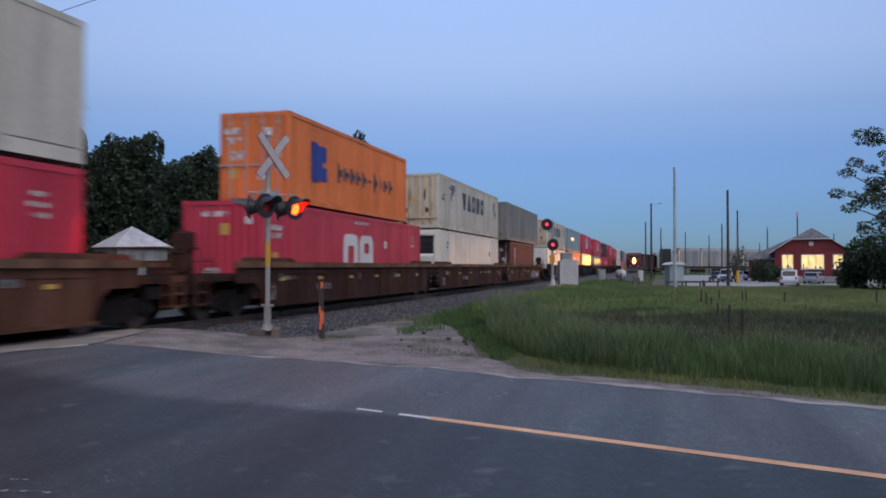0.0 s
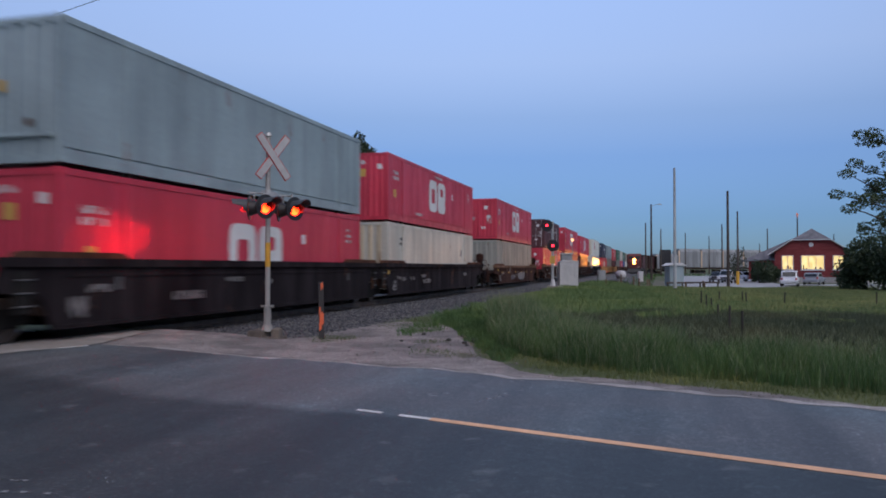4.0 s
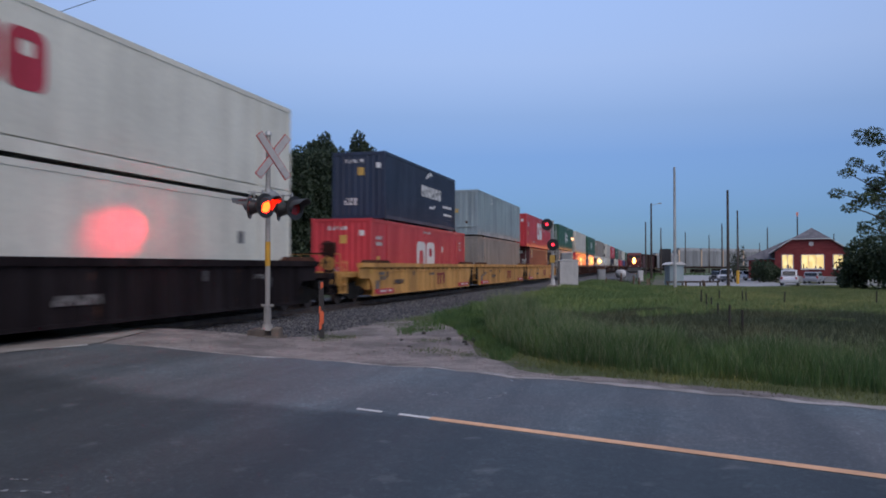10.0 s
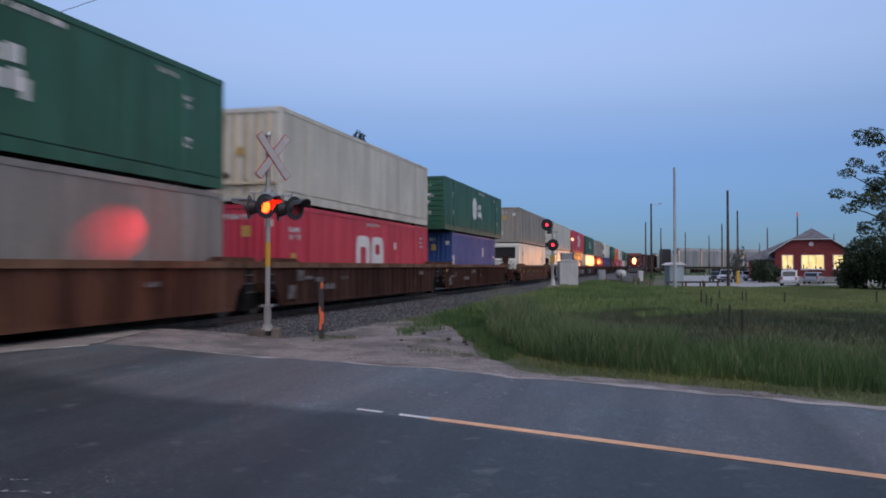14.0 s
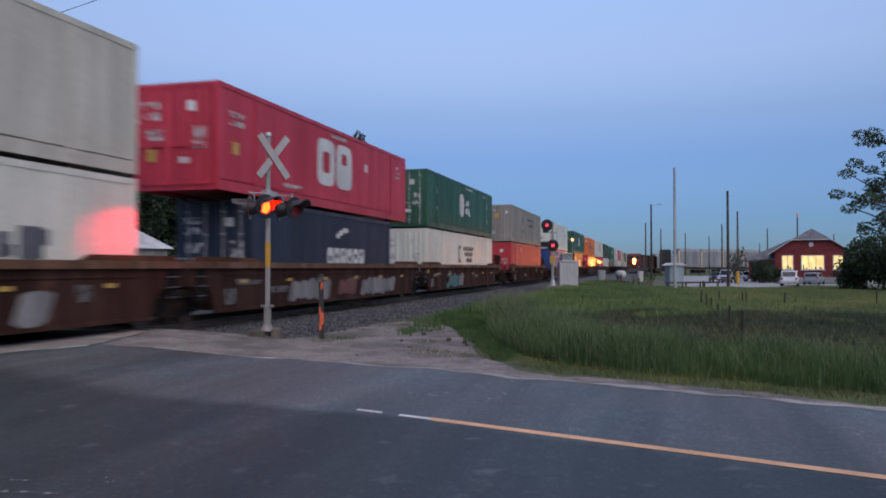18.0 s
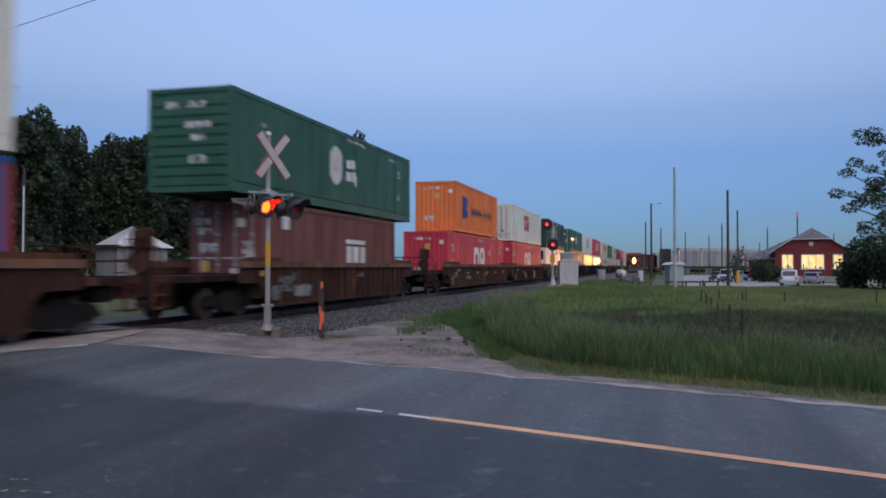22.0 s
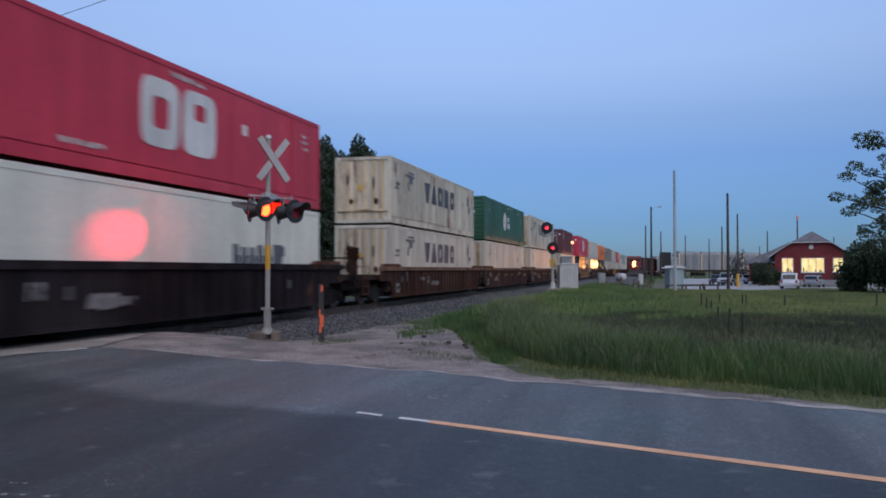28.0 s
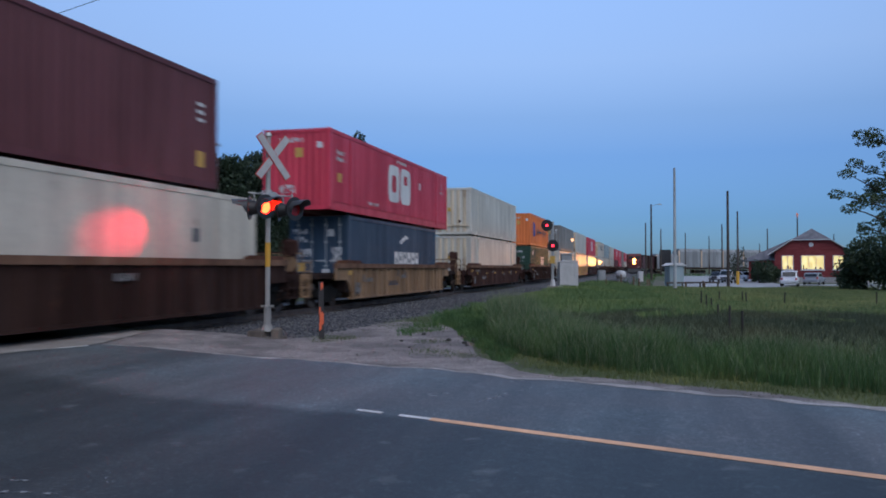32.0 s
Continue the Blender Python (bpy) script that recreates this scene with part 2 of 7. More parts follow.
def lit_room(key):
    """A lit room seen through glass: the light is uneven behind curtains and shelves."""
    nt = MATS[key].node_tree
    nz = noise_node(nt, 1.6, 3, (1, 1, 0.55))
    tone = ramp(nt, nz.outputs["Fac"], [(0.34, (0.55, 0.34, 0.07)), (0.5, (1.0, 0.74, 0.24)), (0.66, (1.15, 0.98, 0.45))])
    nt.links.new(tone.outputs[0], nt.nodes["Principled BSDF"].inputs["Emission Color"])


lit_room("window_glow")
plain("beacon_red", (0.6, 0.2, 0.15), 0.4, 0, (1.0, 0.4, 0.28), 0.12)
plain("tail_red", (0.3, 0.01, 0.01), 0.3)
leafy("leaf_poplar", (0.016, 0.031, 0.018), (0.044, 0.072, 0.038))
leafy("leaf_ash", (0.032, 0.055, 0.025), (0.085, 0.12, 0.06))
leafy("leaf_hedge", (0.015, 0.03, 0.015), (0.045, 0.072, 0.034))
leafy("grass_tall", (0.019, 0.058, 0.016), (0.085, 0.165, 0.048), 0.8)
leafy("grass_seed", (0.14, 0.175, 0.085), (0.27, 0.29, 0.165))
leafy("grass_dip", (0.026, 0.04, 0.02), (0.07, 0.088, 0.046), 0.3)
leafy("grass_field", (0.055, 0.11, 0.034), (0.155, 0.225, 0.075), 0.22)
leafy("grass_straw", (0.15, 0.175, 0.065), (0.27, 0.28, 0.115), 0.25)
leafy("grass_verge", (0.055, 0.085, 0.022), (0.17, 0.19, 0.06), 1.2)
leafy("weed", (0.03, 0.055, 0.016), (0.1, 0.13, 0.04))
leafy("far_leaf", (0.02, 0.03, 0.02), (0.05, 0.065, 0.04))
leafy("blossom", (0.5, 0.5, 0.46), (0.75, 0.75, 0.7))
ground_mat("soil", (0.024, 0.038, 0.014), (0.075, 0.095, 0.034), 5.0, 0.95, 0.8, 0.05, (0.1, 0.115, 0.04), 0.07)
ground_mat("asphalt", (0.06, 0.078, 0.088), (0.13, 0.16, 0.176), 70.0, 0.6, 0.4, 0.006, (0.105, 0.108, 0.114), 0.35)
ground_mat("road_dust", (0.18, 0.172, 0.17), (0.5, 0.475, 0.465), 45.0, 0.9, 0.5, 0.01, (0.2, 0.19, 0.185), 1.6)
ground_mat("gravel", (0.11, 0.099, 0.094), (0.36, 0.322, 0.31), 38.0, 0.95, 0.8, 0.02, (0.1, 0.093, 0.092), 0.9)
ground_mat("ballast_fill", (0.03, 0.032, 0.036), (0.17, 0.17, 0.175), 24.0, 0.9, 1.0, 0.05, (0.07, 0.068, 0.068), 0.5)
ground_mat("parking", (0.26, 0.27, 0.28), (0.38, 0.39, 0.4), 20.0, 0.85, 0.2, 0.01)
ground_mat("dirt", (0.075, 0.066, 0.052), (0.18, 0.16, 0.125), 2.5, 0.95, 0.5, 0.03, (0.06, 0.075, 0.03), 0.25)
ground_mat("slab", (0.2, 0.19, 0.18), (0.36, 0.34, 0.31), 22.0, 0.9, 0.4, 0.01, (0.19, 0.17, 0.15), 0.8)


def worn_asphalt(key):
    m = MATS[key]
    nt = m.node_tree
    bs = nt.nodes["Principled BSDF"]
    was = bs.inputs["Base Color"].links[0].from_socket
    geo, mp, nz = nt.nodes.new("ShaderNodeNewGeometry"), nt.nodes.new("ShaderNodeMapping"), nt.nodes.new("ShaderNodeTexNoise")
    mp.inputs["Rotation"].default_value = (0, 0, radians(-71))
    mp.inputs["Scale"].default_value = (0.07, 0.85, 1)
    nz.inputs["Scale"].default_value, nz.inputs["Detail"].default_value = 1.6, 7.0
    nt.links.new(geo.outputs["Position"], mp.inputs["Vector"])
    nt.links.new(mp.outputs[0], nz.inputs["Vector"])
    band = ramp(nt, nz.outputs["Fac"], [(0.32, (0.55, 0.57, 0.58)), (0.5, (0.9, 0.9, 0.9)), (0.7, (1.3, 1.28, 1.25))]).outputs[0]
    out = mix(nt, 1.0, was, band, "MULTIPLY")
    # pale stone flecks in the worn surface
    fleck = nt.nodes.new("ShaderNodeTexNoise")
    fleck.inputs["Scale"].default_value, fleck.inputs["Detail"].default_value = 26.0, 3.0
    nt.links.new(geo.outputs["Position"], fleck.inputs["Vector"])
    spots = ramp(nt, fleck.outputs["Fac"], [(0.3, (0.6, 0.6, 0.6)), (0.6, (1.0, 1.0, 1.0)), (0.69, (2.1, 2.05, 2.0))]).outputs[0]
    out = mix(nt, 0.8, out, spots, "MULTIPLY")
    # the lane on the near side was resurfaced darker, with a feathered seam that wanders off the centre line towards the rails
    xyz = nt.nodes.new("ShaderNodeSeparateXYZ")
    nt.links.new(geo.outputs["Position"], xyz.inputs[0])

    def sums(op, a, b, c=0.0):
        n = nt.nodes.new("ShaderNodeMath")
        n.operation = op
        for q, v in enumerate((a, b, c)):
            if isinstance(v, (int, float)):
                n.inputs[q].default_value = v
            else:
                nt.links.new(v, n.inputs[q])
        return n.outputs[0]

    past = sums("MAXIMUM", sums("SUBTRACT", xyz.outputs["Y"], 2.8), 0.0)
    side = sums("SUBTRACT", xyz.outputs["X"], sums("MULTIPLY_ADD", xyz.outputs["Y"], 0.34, 7.5))
    side = sums("MULTIPLY_ADD", past, 0.17, side)
    wide = sums("MULTIPLY_ADD", past, 0.05, 0.1)
    patch = nt.nodes.new("ShaderNodeTexNoise")
    patch.inputs["Scale"].default_value, patch.inputs["Detail"].default_value = 1.1, 6.0
    nt.links.new(mp.outputs[0], patch.inputs["Vector"])
    side = sums("MULTIPLY_ADD", sums("SUBTRACT", patch.outputs["Fac"], 0.5), 0.7, side)
    lane = sums("MULTIPLY_ADD", sums("DIVIDE", side, wide), 0.5, 0.5)
    dark = ramp(nt, lane, [(0.0, (0.37, 0.39, 0.4)), (1.0, (1, 1, 1))]).outputs[0]
    out = mix(nt, 1.0, out, dark, "MULTIPLY")
    # pale worn patches
    worn = nt.nodes.new("ShaderNodeTexNoise")
    worn.inputs["Scale"].default_value, worn.inputs["Detail"].default_value = 2.6, 5.0
    nt.links.new(geo.outputs["Position"], worn.inputs["Vector"])
    spot = ramp(nt, worn.outputs["Fac"], [(0.62, (0, 0, 0)), (0.74, (0.4, 0.4, 0.4))]).outputs[0]
    nt.links.new(mix(nt, spot, out, (0.17, 0.175, 0.18, 1)), bs.inputs["Base Color"])


worn_asphalt("asphalt")


def stone_mat():
    m, nt, bs = node_mat("ballast_stone")
    geo = nt.nodes.new("ShaderNodeNewGeometry")
    nt.links.new(ramp(nt, geo.outputs["Random Per Island"], [(0, (0.025, 0.027, 0.034)), (0.75, (0.08, 0.083, 0.095)), (1, (0.16, 0.158, 0.156))]).outputs[0], bs.inputs["Base Color"])
    bs.inputs["Roughness"].default_value = 0.85
    MATS["ballast_stone"] = m


stone_mat()


# ---- mesh helpers ----
class Build:
    """Gathers boxes, bars and prisms into one mesh."""

    def __init__(self):
        self.v, self.f = [], []

    def box(self, x0, x1, y0, y1, z0, z1):
        n = len(self.v)
        self.v += [(x, y, z) for z in (z0, z1) for y in (y0, y1) for x in (x0, x1)]
        self.f += [(n, n + 2, n + 3, n + 1), (n + 4, n + 5, n + 7, n + 6), (n, n + 1, n + 5, n + 4), (n + 2, n + 6, n + 7, n + 3),
                   (n, n + 4, n + 6, n + 2), (n + 1, n + 3, n + 7, n + 5)]
        return self

    def rod(self, a, b, r, r2=None, sides=10, caps=True):
        a, b = Vector(a), Vector(b)
        r2 = r if r2 is None else r2
        d = (b - a).normalized()
        u = d.orthogonal().normalized()
        w = d.cross(u)
        n = len(self.v)
        for p, q in ((a, r), (b, r2)):
            for k in range(sides):
                t = 2 * math.pi * k / sides
                self.v.append(tuple(p + q * (math.cos(t) * u + math.sin(t) * w)))
        self.f += [(n + k, n + (k + 1) % sides, n + sides + (k + 1) % sides, n + sides + k) for k in range(sides)]
        if caps:
            self.f += [tuple(n + k for k in reversed(range(sides))), tuple(n + sides + k for k in range(sides))]
        return self

    def prism(self, outline, y0, y1, axis="y"):
        """outline: points (x, z), extruded along y; axis 'x': points (y, z) along x; 'z': points (x, y) along z."""
        put = {"y": lambda p, s: (p[0], s, p[1]), "x": lambda p, s: (s, p[0], p[1]), "z": lambda p, s: (p[0], p[1], s)}[axis]
        n, k = len(self.v), len(outline)
        self.v += [put(p, y0) for p in outline] + [put(p, y1) for p in outline]
        self.f += [(n + i, n + (i + 1) % k, n + k + (i + 1) % k, n + k + i) for i in range(k)]
        self.f += [tuple(n + i for i in reversed(range(k))), tuple(n + k + i for i in range(k))]
        return self

    def raw(self, verts, faces):
        n = len(self.v)
        self.v += verts
        self.f += [tuple(n + i for i in q) for q in faces]
        return self

    def mesh(self, name, mat, smooth=False, bevel=0.0, fix=True):
        me = bpy.data.meshes.new(name)
        me.from_pydata(self.v, [], self.f)
        if fix or bevel:
            bm = bmesh.new()
            bm.from_mesh(me)
            bmesh.ops.recalc_face_normals(bm, faces=bm.faces)
            if bevel:
                sharp = [e for e in bm.edges if len(e.link_faces) == 2 and e.calc_face_angle(0) > 0.6]
                bmesh.ops.bevel(bm, geom=sharp, offset=bevel, segments=2, affect="EDGES", profile=0.5, clamp_overlap=True)
            bm.to_mesh(me)
            bm.free()
        me.materials.append(MATS[mat] if isinstance(mat, str) else mat)
        if smooth:
            me.polygons.foreach_set("use_smooth", [True] * len(me.polygons))
        return me


def part(name, me, parent, m=None, label=""):
    ob = new(name, me)
    ob.parent = parent
    if m is not None:
        ob.matrix_basis = m
    if label:
        ob["label"] = label
    return ob


def thing(name, m, label, category, group="", kind=""):
    ob = new(name)
    ob.empty_display_size = 0.2
    ob.matrix_basis = m
    return tagged(ob, label, category, group, kind)


def solo(name, me, m, label, category, group="", kind=""):
    ob = new(name, me)
    ob.matrix_basis = m
    return tagged(ob, label, category, group, kind)


def step(a, b, x):
    t = np.clip((np.asarray(x, float) - a) / (b - a), 0, 1)
    return t * t * (3 - 2 * t)


# ---- lie of the land ----
TRACK_Y, RAIL_Z = 12.49, -0.15
SIDING_Y = 5.3


def road_mid(y):
    return 7.6 + 0.34 * np.asarray(y, float)


def road_edge(y):
    return np.interp(y, [-300, -40, -3, -0.94, 0.5, 1.32, 2.2, 3.38, 5.39, 6.5, 7.53, 8.63, 9.6, 10.12, 10.6, 13, 40, 300],
                     [-99, -3.2, 10.1, 10.95, 11.41, 11.74, 12.0, 12.5, 13.03, 13.12, 13.0, 12.86, 12.8, 12.68, 13.1, 14.6, 24.6, 113])


def land(x, y):
    x, y = np.asarray(x, float), np.asarray(y, float)
    near_road = 1 - step(4.4, 7.5, abs(x - road_mid(y)))
    rise = 0.25 * step(5.5, 10.8, y) * (1 - step(14.8, 22, y))
    field = 0.4 * step(24, 85, x) * (1 - step(1.5, 5.0, y))
    ditch = 0.12 * step(14.5, 17, x - 0.34 * y) * (1 - step(19, 24, x - 0.34 * y)) * (1 - step(1, 4, y))
    return -0.42 + near_road * rise - field - ditch


def sheet(name, xs, ys, mat, lift=0.0, height=land, skew=None):
    gx, gy = np.meshgrid(np.asarray(xs, float), np.asarray(ys, float))
    if skew:
        gx, gy = skew(gx, gy)
    gz = height(gx, gy) + lift
    ny, nx = gx.shape
    v = np.stack([gx, gy, gz], -1).reshape(-1, 3)
    i = (np.arange(ny - 1)[:, None] * nx + np.arange(nx - 1)[None]).ravel()
    f = np.stack([i, i + 1, i + nx + 1, i + nx], 1)
    me = bpy.data.meshes.new(name)
    me.from_pydata(v.tolist(), [], f.tolist())
    me.materials.append(MATS[mat])
    me.polygons.foreach_set("use_smooth", [True] * len(me.polygons))
    return me


# ---- ground, road, track ----
xs = np.concatenate([np.linspace(-2500, -60, 14), np.linspace(-50, -4, 12), np.linspace(-2, 48, 101), np.linspace(52, 160, 40), np.linspace(180, 3500, 22)])
ys = np.concatenate([np.linspace(-2500, -80, 14), np.linspace(-70, -14, 20), np.linspace(-12, 26, 77), np.linspace(28, 90, 24), np.linspace(110, 3000, 16)])
solo("ground", sheet("ground", xs, ys, "soil"), Matrix(), "rough green and straw-coloured grassland, flat to the horizon", "ground", kind="structure")

road_ys = np.concatenate([np.linspace(-300, -20, 15), np.linspace(-16, 30, 70), np.linspace(36, 300, 14)])


def road_span(gx, gy):
    wob = 0.05 * np.sin(gy * 2.3) + 0.04 * np.sin(gy * 5.1 + 1)
    return (1 - gx) * (road_mid(gy) - 4.7) + gx * (road_edge(gy) + wob), gy


solo("road", sheet("road", np.linspace(0, 1, 13), road_ys, "asphalt", 0.02, skew=road_span), Matrix(),
     "worn blue-grey asphalt two-lane road leading over the crossing", "road", kind="structure")

def dust_span(gx, gy):
    wob = 0.06 * np.sin(gy * 2.9 + 1) + 0.05 * np.sin(gy * 6.7) + 0.03 * np.sin(gy * 15.1)
    e = road_edge(gy) + 0.05 * np.sin(gy * 2.3) + 0.04 * np.sin(gy * 5.1 + 1)
    out = np.interp(gy, [-300, 1, 4, 10], [0.16, 0.14, 0.07, 0.03]) * (1 + 0.7 * np.sin(gy * 4.1) * np.sin(gy * 1.9) + 0.4 * np.sin(gy * 11.3))
    return e + gx * out - (1 - gx) * np.maximum(0.015, 0.06 + 0.7 * wob), gy


solo("road_dust", sheet("road_dust", np.linspace(0, 1, 3), np.concatenate([np.linspace(-60, -12, 60), np.linspace(-11.8, 9.8, 160)]), "road_dust", 0.025, skew=dust_span), Matrix(),
     "strip of pale dust along the broken edge of the asphalt", "gravel", kind="structure")


def shoulder_span(gx, gy):
    e = road_edge(gy)
    wide = np.interp(gy, [-300, -3, 0, 2, 3.4, 4.5, 6, 7.5, 9.3, 9.9], [0.8, 0.65, 0.7, 1.0, 2.6, 6.5, 9.4, 11.0, 7.0, 4.6])
    wob = 0.12 * np.sin(gy * 3.1) + 0.09 * np.sin(gy * 7.7) + 0.25 * np.sin(gy * 1.3 + 2)
    return e - 0.1 + gx * (wide + wob * np.minimum(1, wide)), gy


shoulder = solo("gravel_shoulder", sheet("gravel_shoulder", np.linspace(0, 1, 15), np.concatenate([np.linspace(-120, -14, 30), np.linspace(-13, 11.2, 95)]), "gravel", 0.011, skew=shoulder_span), Matrix(),
                "pale pinkish gravel shoulder and pull-off beside the road", "gravel", kind="structure")


def bed(gx, gy):
    off = abs(gy - TRACK_Y)
    return -0.385 - 0.13 * step(3.7, 5.2, off) + 0.012 * np.sin(gx * 3.7 + gy * 2.1)


for a, b in ((14.2, 420), (-700, 8.0)):
    near = np.linspace(a, min(b, a + 46), 93) if a > 0 else np.linspace(a, b, 60)
    far = np.linspace(a + 50, b, 60) if a > 0 else np.zeros(0)
    toe = (lambda gx, gy: (gx, gy + np.where(gy < TRACK_Y - 3.5, 0.35 * np.sin(gx * 0.9) + 0.2 * np.sin(gx * 2.3), 0)))
    solo("track_bed", sheet("track_bed", np.concatenate([near, far]), np.linspace(TRACK_Y - 5.3, TRACK_Y + 4.4, 27), "ballast_fill", 0.03, bed, toe), Matrix(),
         "dark grey crushed-stone bed under the railway track", "track bed", kind="structure")
solo("siding_bed", sheet("siding_bed", np.linspace(95, 420, 50), np.linspace(SIDING_Y - 2.2, SIDING_Y + 2.6, 9), "ballast_fill", 0.16), Matrix(),
     "dark grey crushed-stone bed under the siding", "track bed", kind="structure")


def slab_span(gx, gy):
    lo, hi = road_mid(gy) - 4.9, road_edge(gy) + 0.1 + 1.9 * step(10.0, 10.9, gy)
    return lo + gx * (hi - lo), gy


def apron_span(gx, gy):
    lo, hi = slab_span(gx, gy)[0].min(axis=1, keepdims=True), slab_span(gx, gy)[0].max(axis=1, keepdims=True)
    x = lo + gx * (hi - lo)
    near = 10.36 - 0.3 * step(10.6, 12.6, x) + 0.02 * np.sin(x * 7.0)
    return x, near + (gy - 10.1) / 1.4 * (11.5 - near)


solo("crossing_approach", sheet("crossing_approach", np.linspace(0, 1, 16), np.linspace(10.1, 11.5, 9), "slab", 0.03, skew=apron_span), Matrix(),
     "pale dusty concrete apron between the asphalt and the rails", "crossing", kind="structure")
solo("crossing_panel", sheet("crossing_panel", np.linspace(0, 1, 12), np.linspace(TRACK_Y - 0.62, TRACK_Y + 0.62, 5), "slab", 0.02, skew=slab_span), Matrix(),
     "worn concrete panels between the rails", "crossing", kind="structure")

RAIL = [(-0.07, 0), (0.07, 0), (0.07, 0.02), (0.012, 0.05), (0.012, 0.13), (0.036, 0.145), (0.036, 0.18), (-0.036, 0.18), (-0.036, 0.145), (-0.012, 0.13), (-0.012, 0.05), (-0.07, 0.02)]
rail_me = Build().prism(RAIL, -720, 420, "x").mesh("rail", "rail_steel")
for side in (-1, 1):
    solo("rail", rail_me, pose(0, TRACK_Y + side * 0.7535, RAIL_Z - 0.18), "worn steel running rail on wooden sleepers", "rail", "rails of the main track", "structure")
sid_me = Build().prism(RAIL, 95, 420, "x").mesh("rail", "rail_steel")
for side in (-1, 1):
    solo("rail", sid_me, pose(0, SIDING_Y + side * 0.7535, RAIL_Z - 0.26), "rusty steel rail of the siding", "rail", "rails of the siding", "structure")
tie_me = Build().box(-0.115, 0.115, -1.3, 1.3, -0.17, 0).mesh("sleeper", "sleeper_wood", bevel=0.012)
for k in range(90):
    solo("sleeper", tie_me, pose(16.9 + 0.56 * k, TRACK_Y + 0.03 * math.sin(k * 7.1), RAIL_Z - 0.182, 0, 0, math.sin(k * 3.3)), "dark creosoted wooden sleeper in the ballast", "sleeper", "sleepers of the main track", "structure")

# painted lines on the road
def stripe(name, y0, y1, off, half, mat, label, n=30, end=None):
    def span(gx, gy):
        return road_mid(gy) + off + gx * half, gy
    return solo(name, sheet(name, np.array([-1, 1]), np.linspace(y0, y1, n), mat, 0.026, skew=span), Matrix(), label, "road marking", kind="structure")


stripe("yellow_line", -120, 2.42, 0.02, 0.078, "line_yellow", "worn orange-yellow centre line on the asphalt", 120)
stripe("white_line", 2.42, 2.82, 0.02, 0.05, "mark_white", "worn white stub at the end of the centre line", 3)
stripe("white_line", 3.05, 3.4, 0.02, 0.045, "mark_white", "faded white dash on the asphalt", 3)
def smear(pts, w, name="tyre_scuff", label="pale scuff scraped into the asphalt"):
    """A ragged pale streak along the points (x, y) on the road."""
    v, f = [], []
    for k in range(len(pts) - 1):
        for q in range(8):
            t = q / 8 + 0.0
            x, y = (pts[k][n] + (pts[k + 1][n] - pts[k][n]) * t for n in (0, 1))
            dx, dy = pts[k + 1][0] - pts[k][0], pts[k + 1][1] - pts[k][1]
            l = math.hypot(dx, dy)
            ww = w * (0.5 + abs(math.sin(q * 2.1 + k * 1.3 + x * 5)))
            z = float(land(x, y)) + 0.026
            v += [(x - dy / l * ww, y + dx / l * ww, z), (x + dy / l * ww, y - dx / l * ww, z)]
    f = [(2 * i, 2 * i + 1, 2 * i + 3, 2 * i + 2) for i in range(len(v) // 2 - 1)]
    solo(name, Build().raw(v, f).mesh(name, "scuff_grey", fix=False), Matrix(), label, "scuff", kind="structure")


for pts, w in ((((9.66, 2.18), (10.0, 2.05), (10.47, 1.88)), 0.06), (((9.96, 2.89), (10.31, 2.67)), 0.08), (((10.6, 1.8), (11.1, 1.75)), 0.05), (((11.5, 2.1), (11.8, 1.83)), 0.07),
               (((5.12, 5.25), (5.17, 4.98), (5.21, 4.68)), 0.014), (((4.9, 4.71), (4.95, 4.4), (4.92, 4.05)), 0.02), (((5.0, 5.3), (4.93, 4.9)), 0.012),
               (((5.59, 4.37), (5.44, 4.22), (5.28, 4.08)), 0.008), (((5.63, 4.33), (5.46, 4.17), (5.29, 4.05)), 0.008)):
    smear(pts, w)
stop = Build().prism([(11.5, 10.26), (12.3, 9.93), (12.33, 9.99), (11.53, 10.35)], 0, 0.004, "z")
solo("stop_line", stop.mesh("stop_line", "mark_white"), pose(0, 0, float(land(11.9, 10.1)) + 0.027), "worn white stop line before the crossing", "road marking", kind="structure")


# ---- well cars ----
def truck_mesh():
    b = Build()
    for y in (0,):
        b.prism([(-1.3, 0.36), (-1.1, 0.62), (-0.45, 0.66), (-0.25, 0.74), (0.25, 0.74), (0.45, 0.66), (1.1, 0.62), (1.3, 0.36), (0.8, 0.36), (0.4, 0.18), (-0.4, 0.18), (-0.8, 0.36)], y - 0.09, y + 0.09)
        for x in (-0.89, 0.89):
            b.rod((x, y - 0.14, 0.42), (x, y + 0.14, 0.42), 0.14, sides=10)
    frame_me = b.mesh("side_frame", "truck_steel")
    bol = Build().box(-0.25, 0.25, -1.06, 1.06, 0.4, 0.78)
    wheel = Build().rod((0, -0.07, 0), (0, 0.07, 0), 0.42, sides=28).rod((0, -0.1, 0), (0, 0.1, 0), 0.12, sides=12)
    return frame_me, bol.mesh("bolster", "truck_steel"), wheel.mesh("wheel", "rail_steel")


FRAME_ME, BOLSTER_ME, WHEEL_ME = truck_mesh()
AXLE_ME = Build().rod((0, -0.72, 0), (0, 0.72, 0), 0.08, sides=10).mesh("axle", "truck_steel")
CAR_CACHE = {}


def car_mesh(key, make):
    if key not in CAR_CACHE:
        CAR_CACHE[key] = make()
    return CAR_CACHE[key]


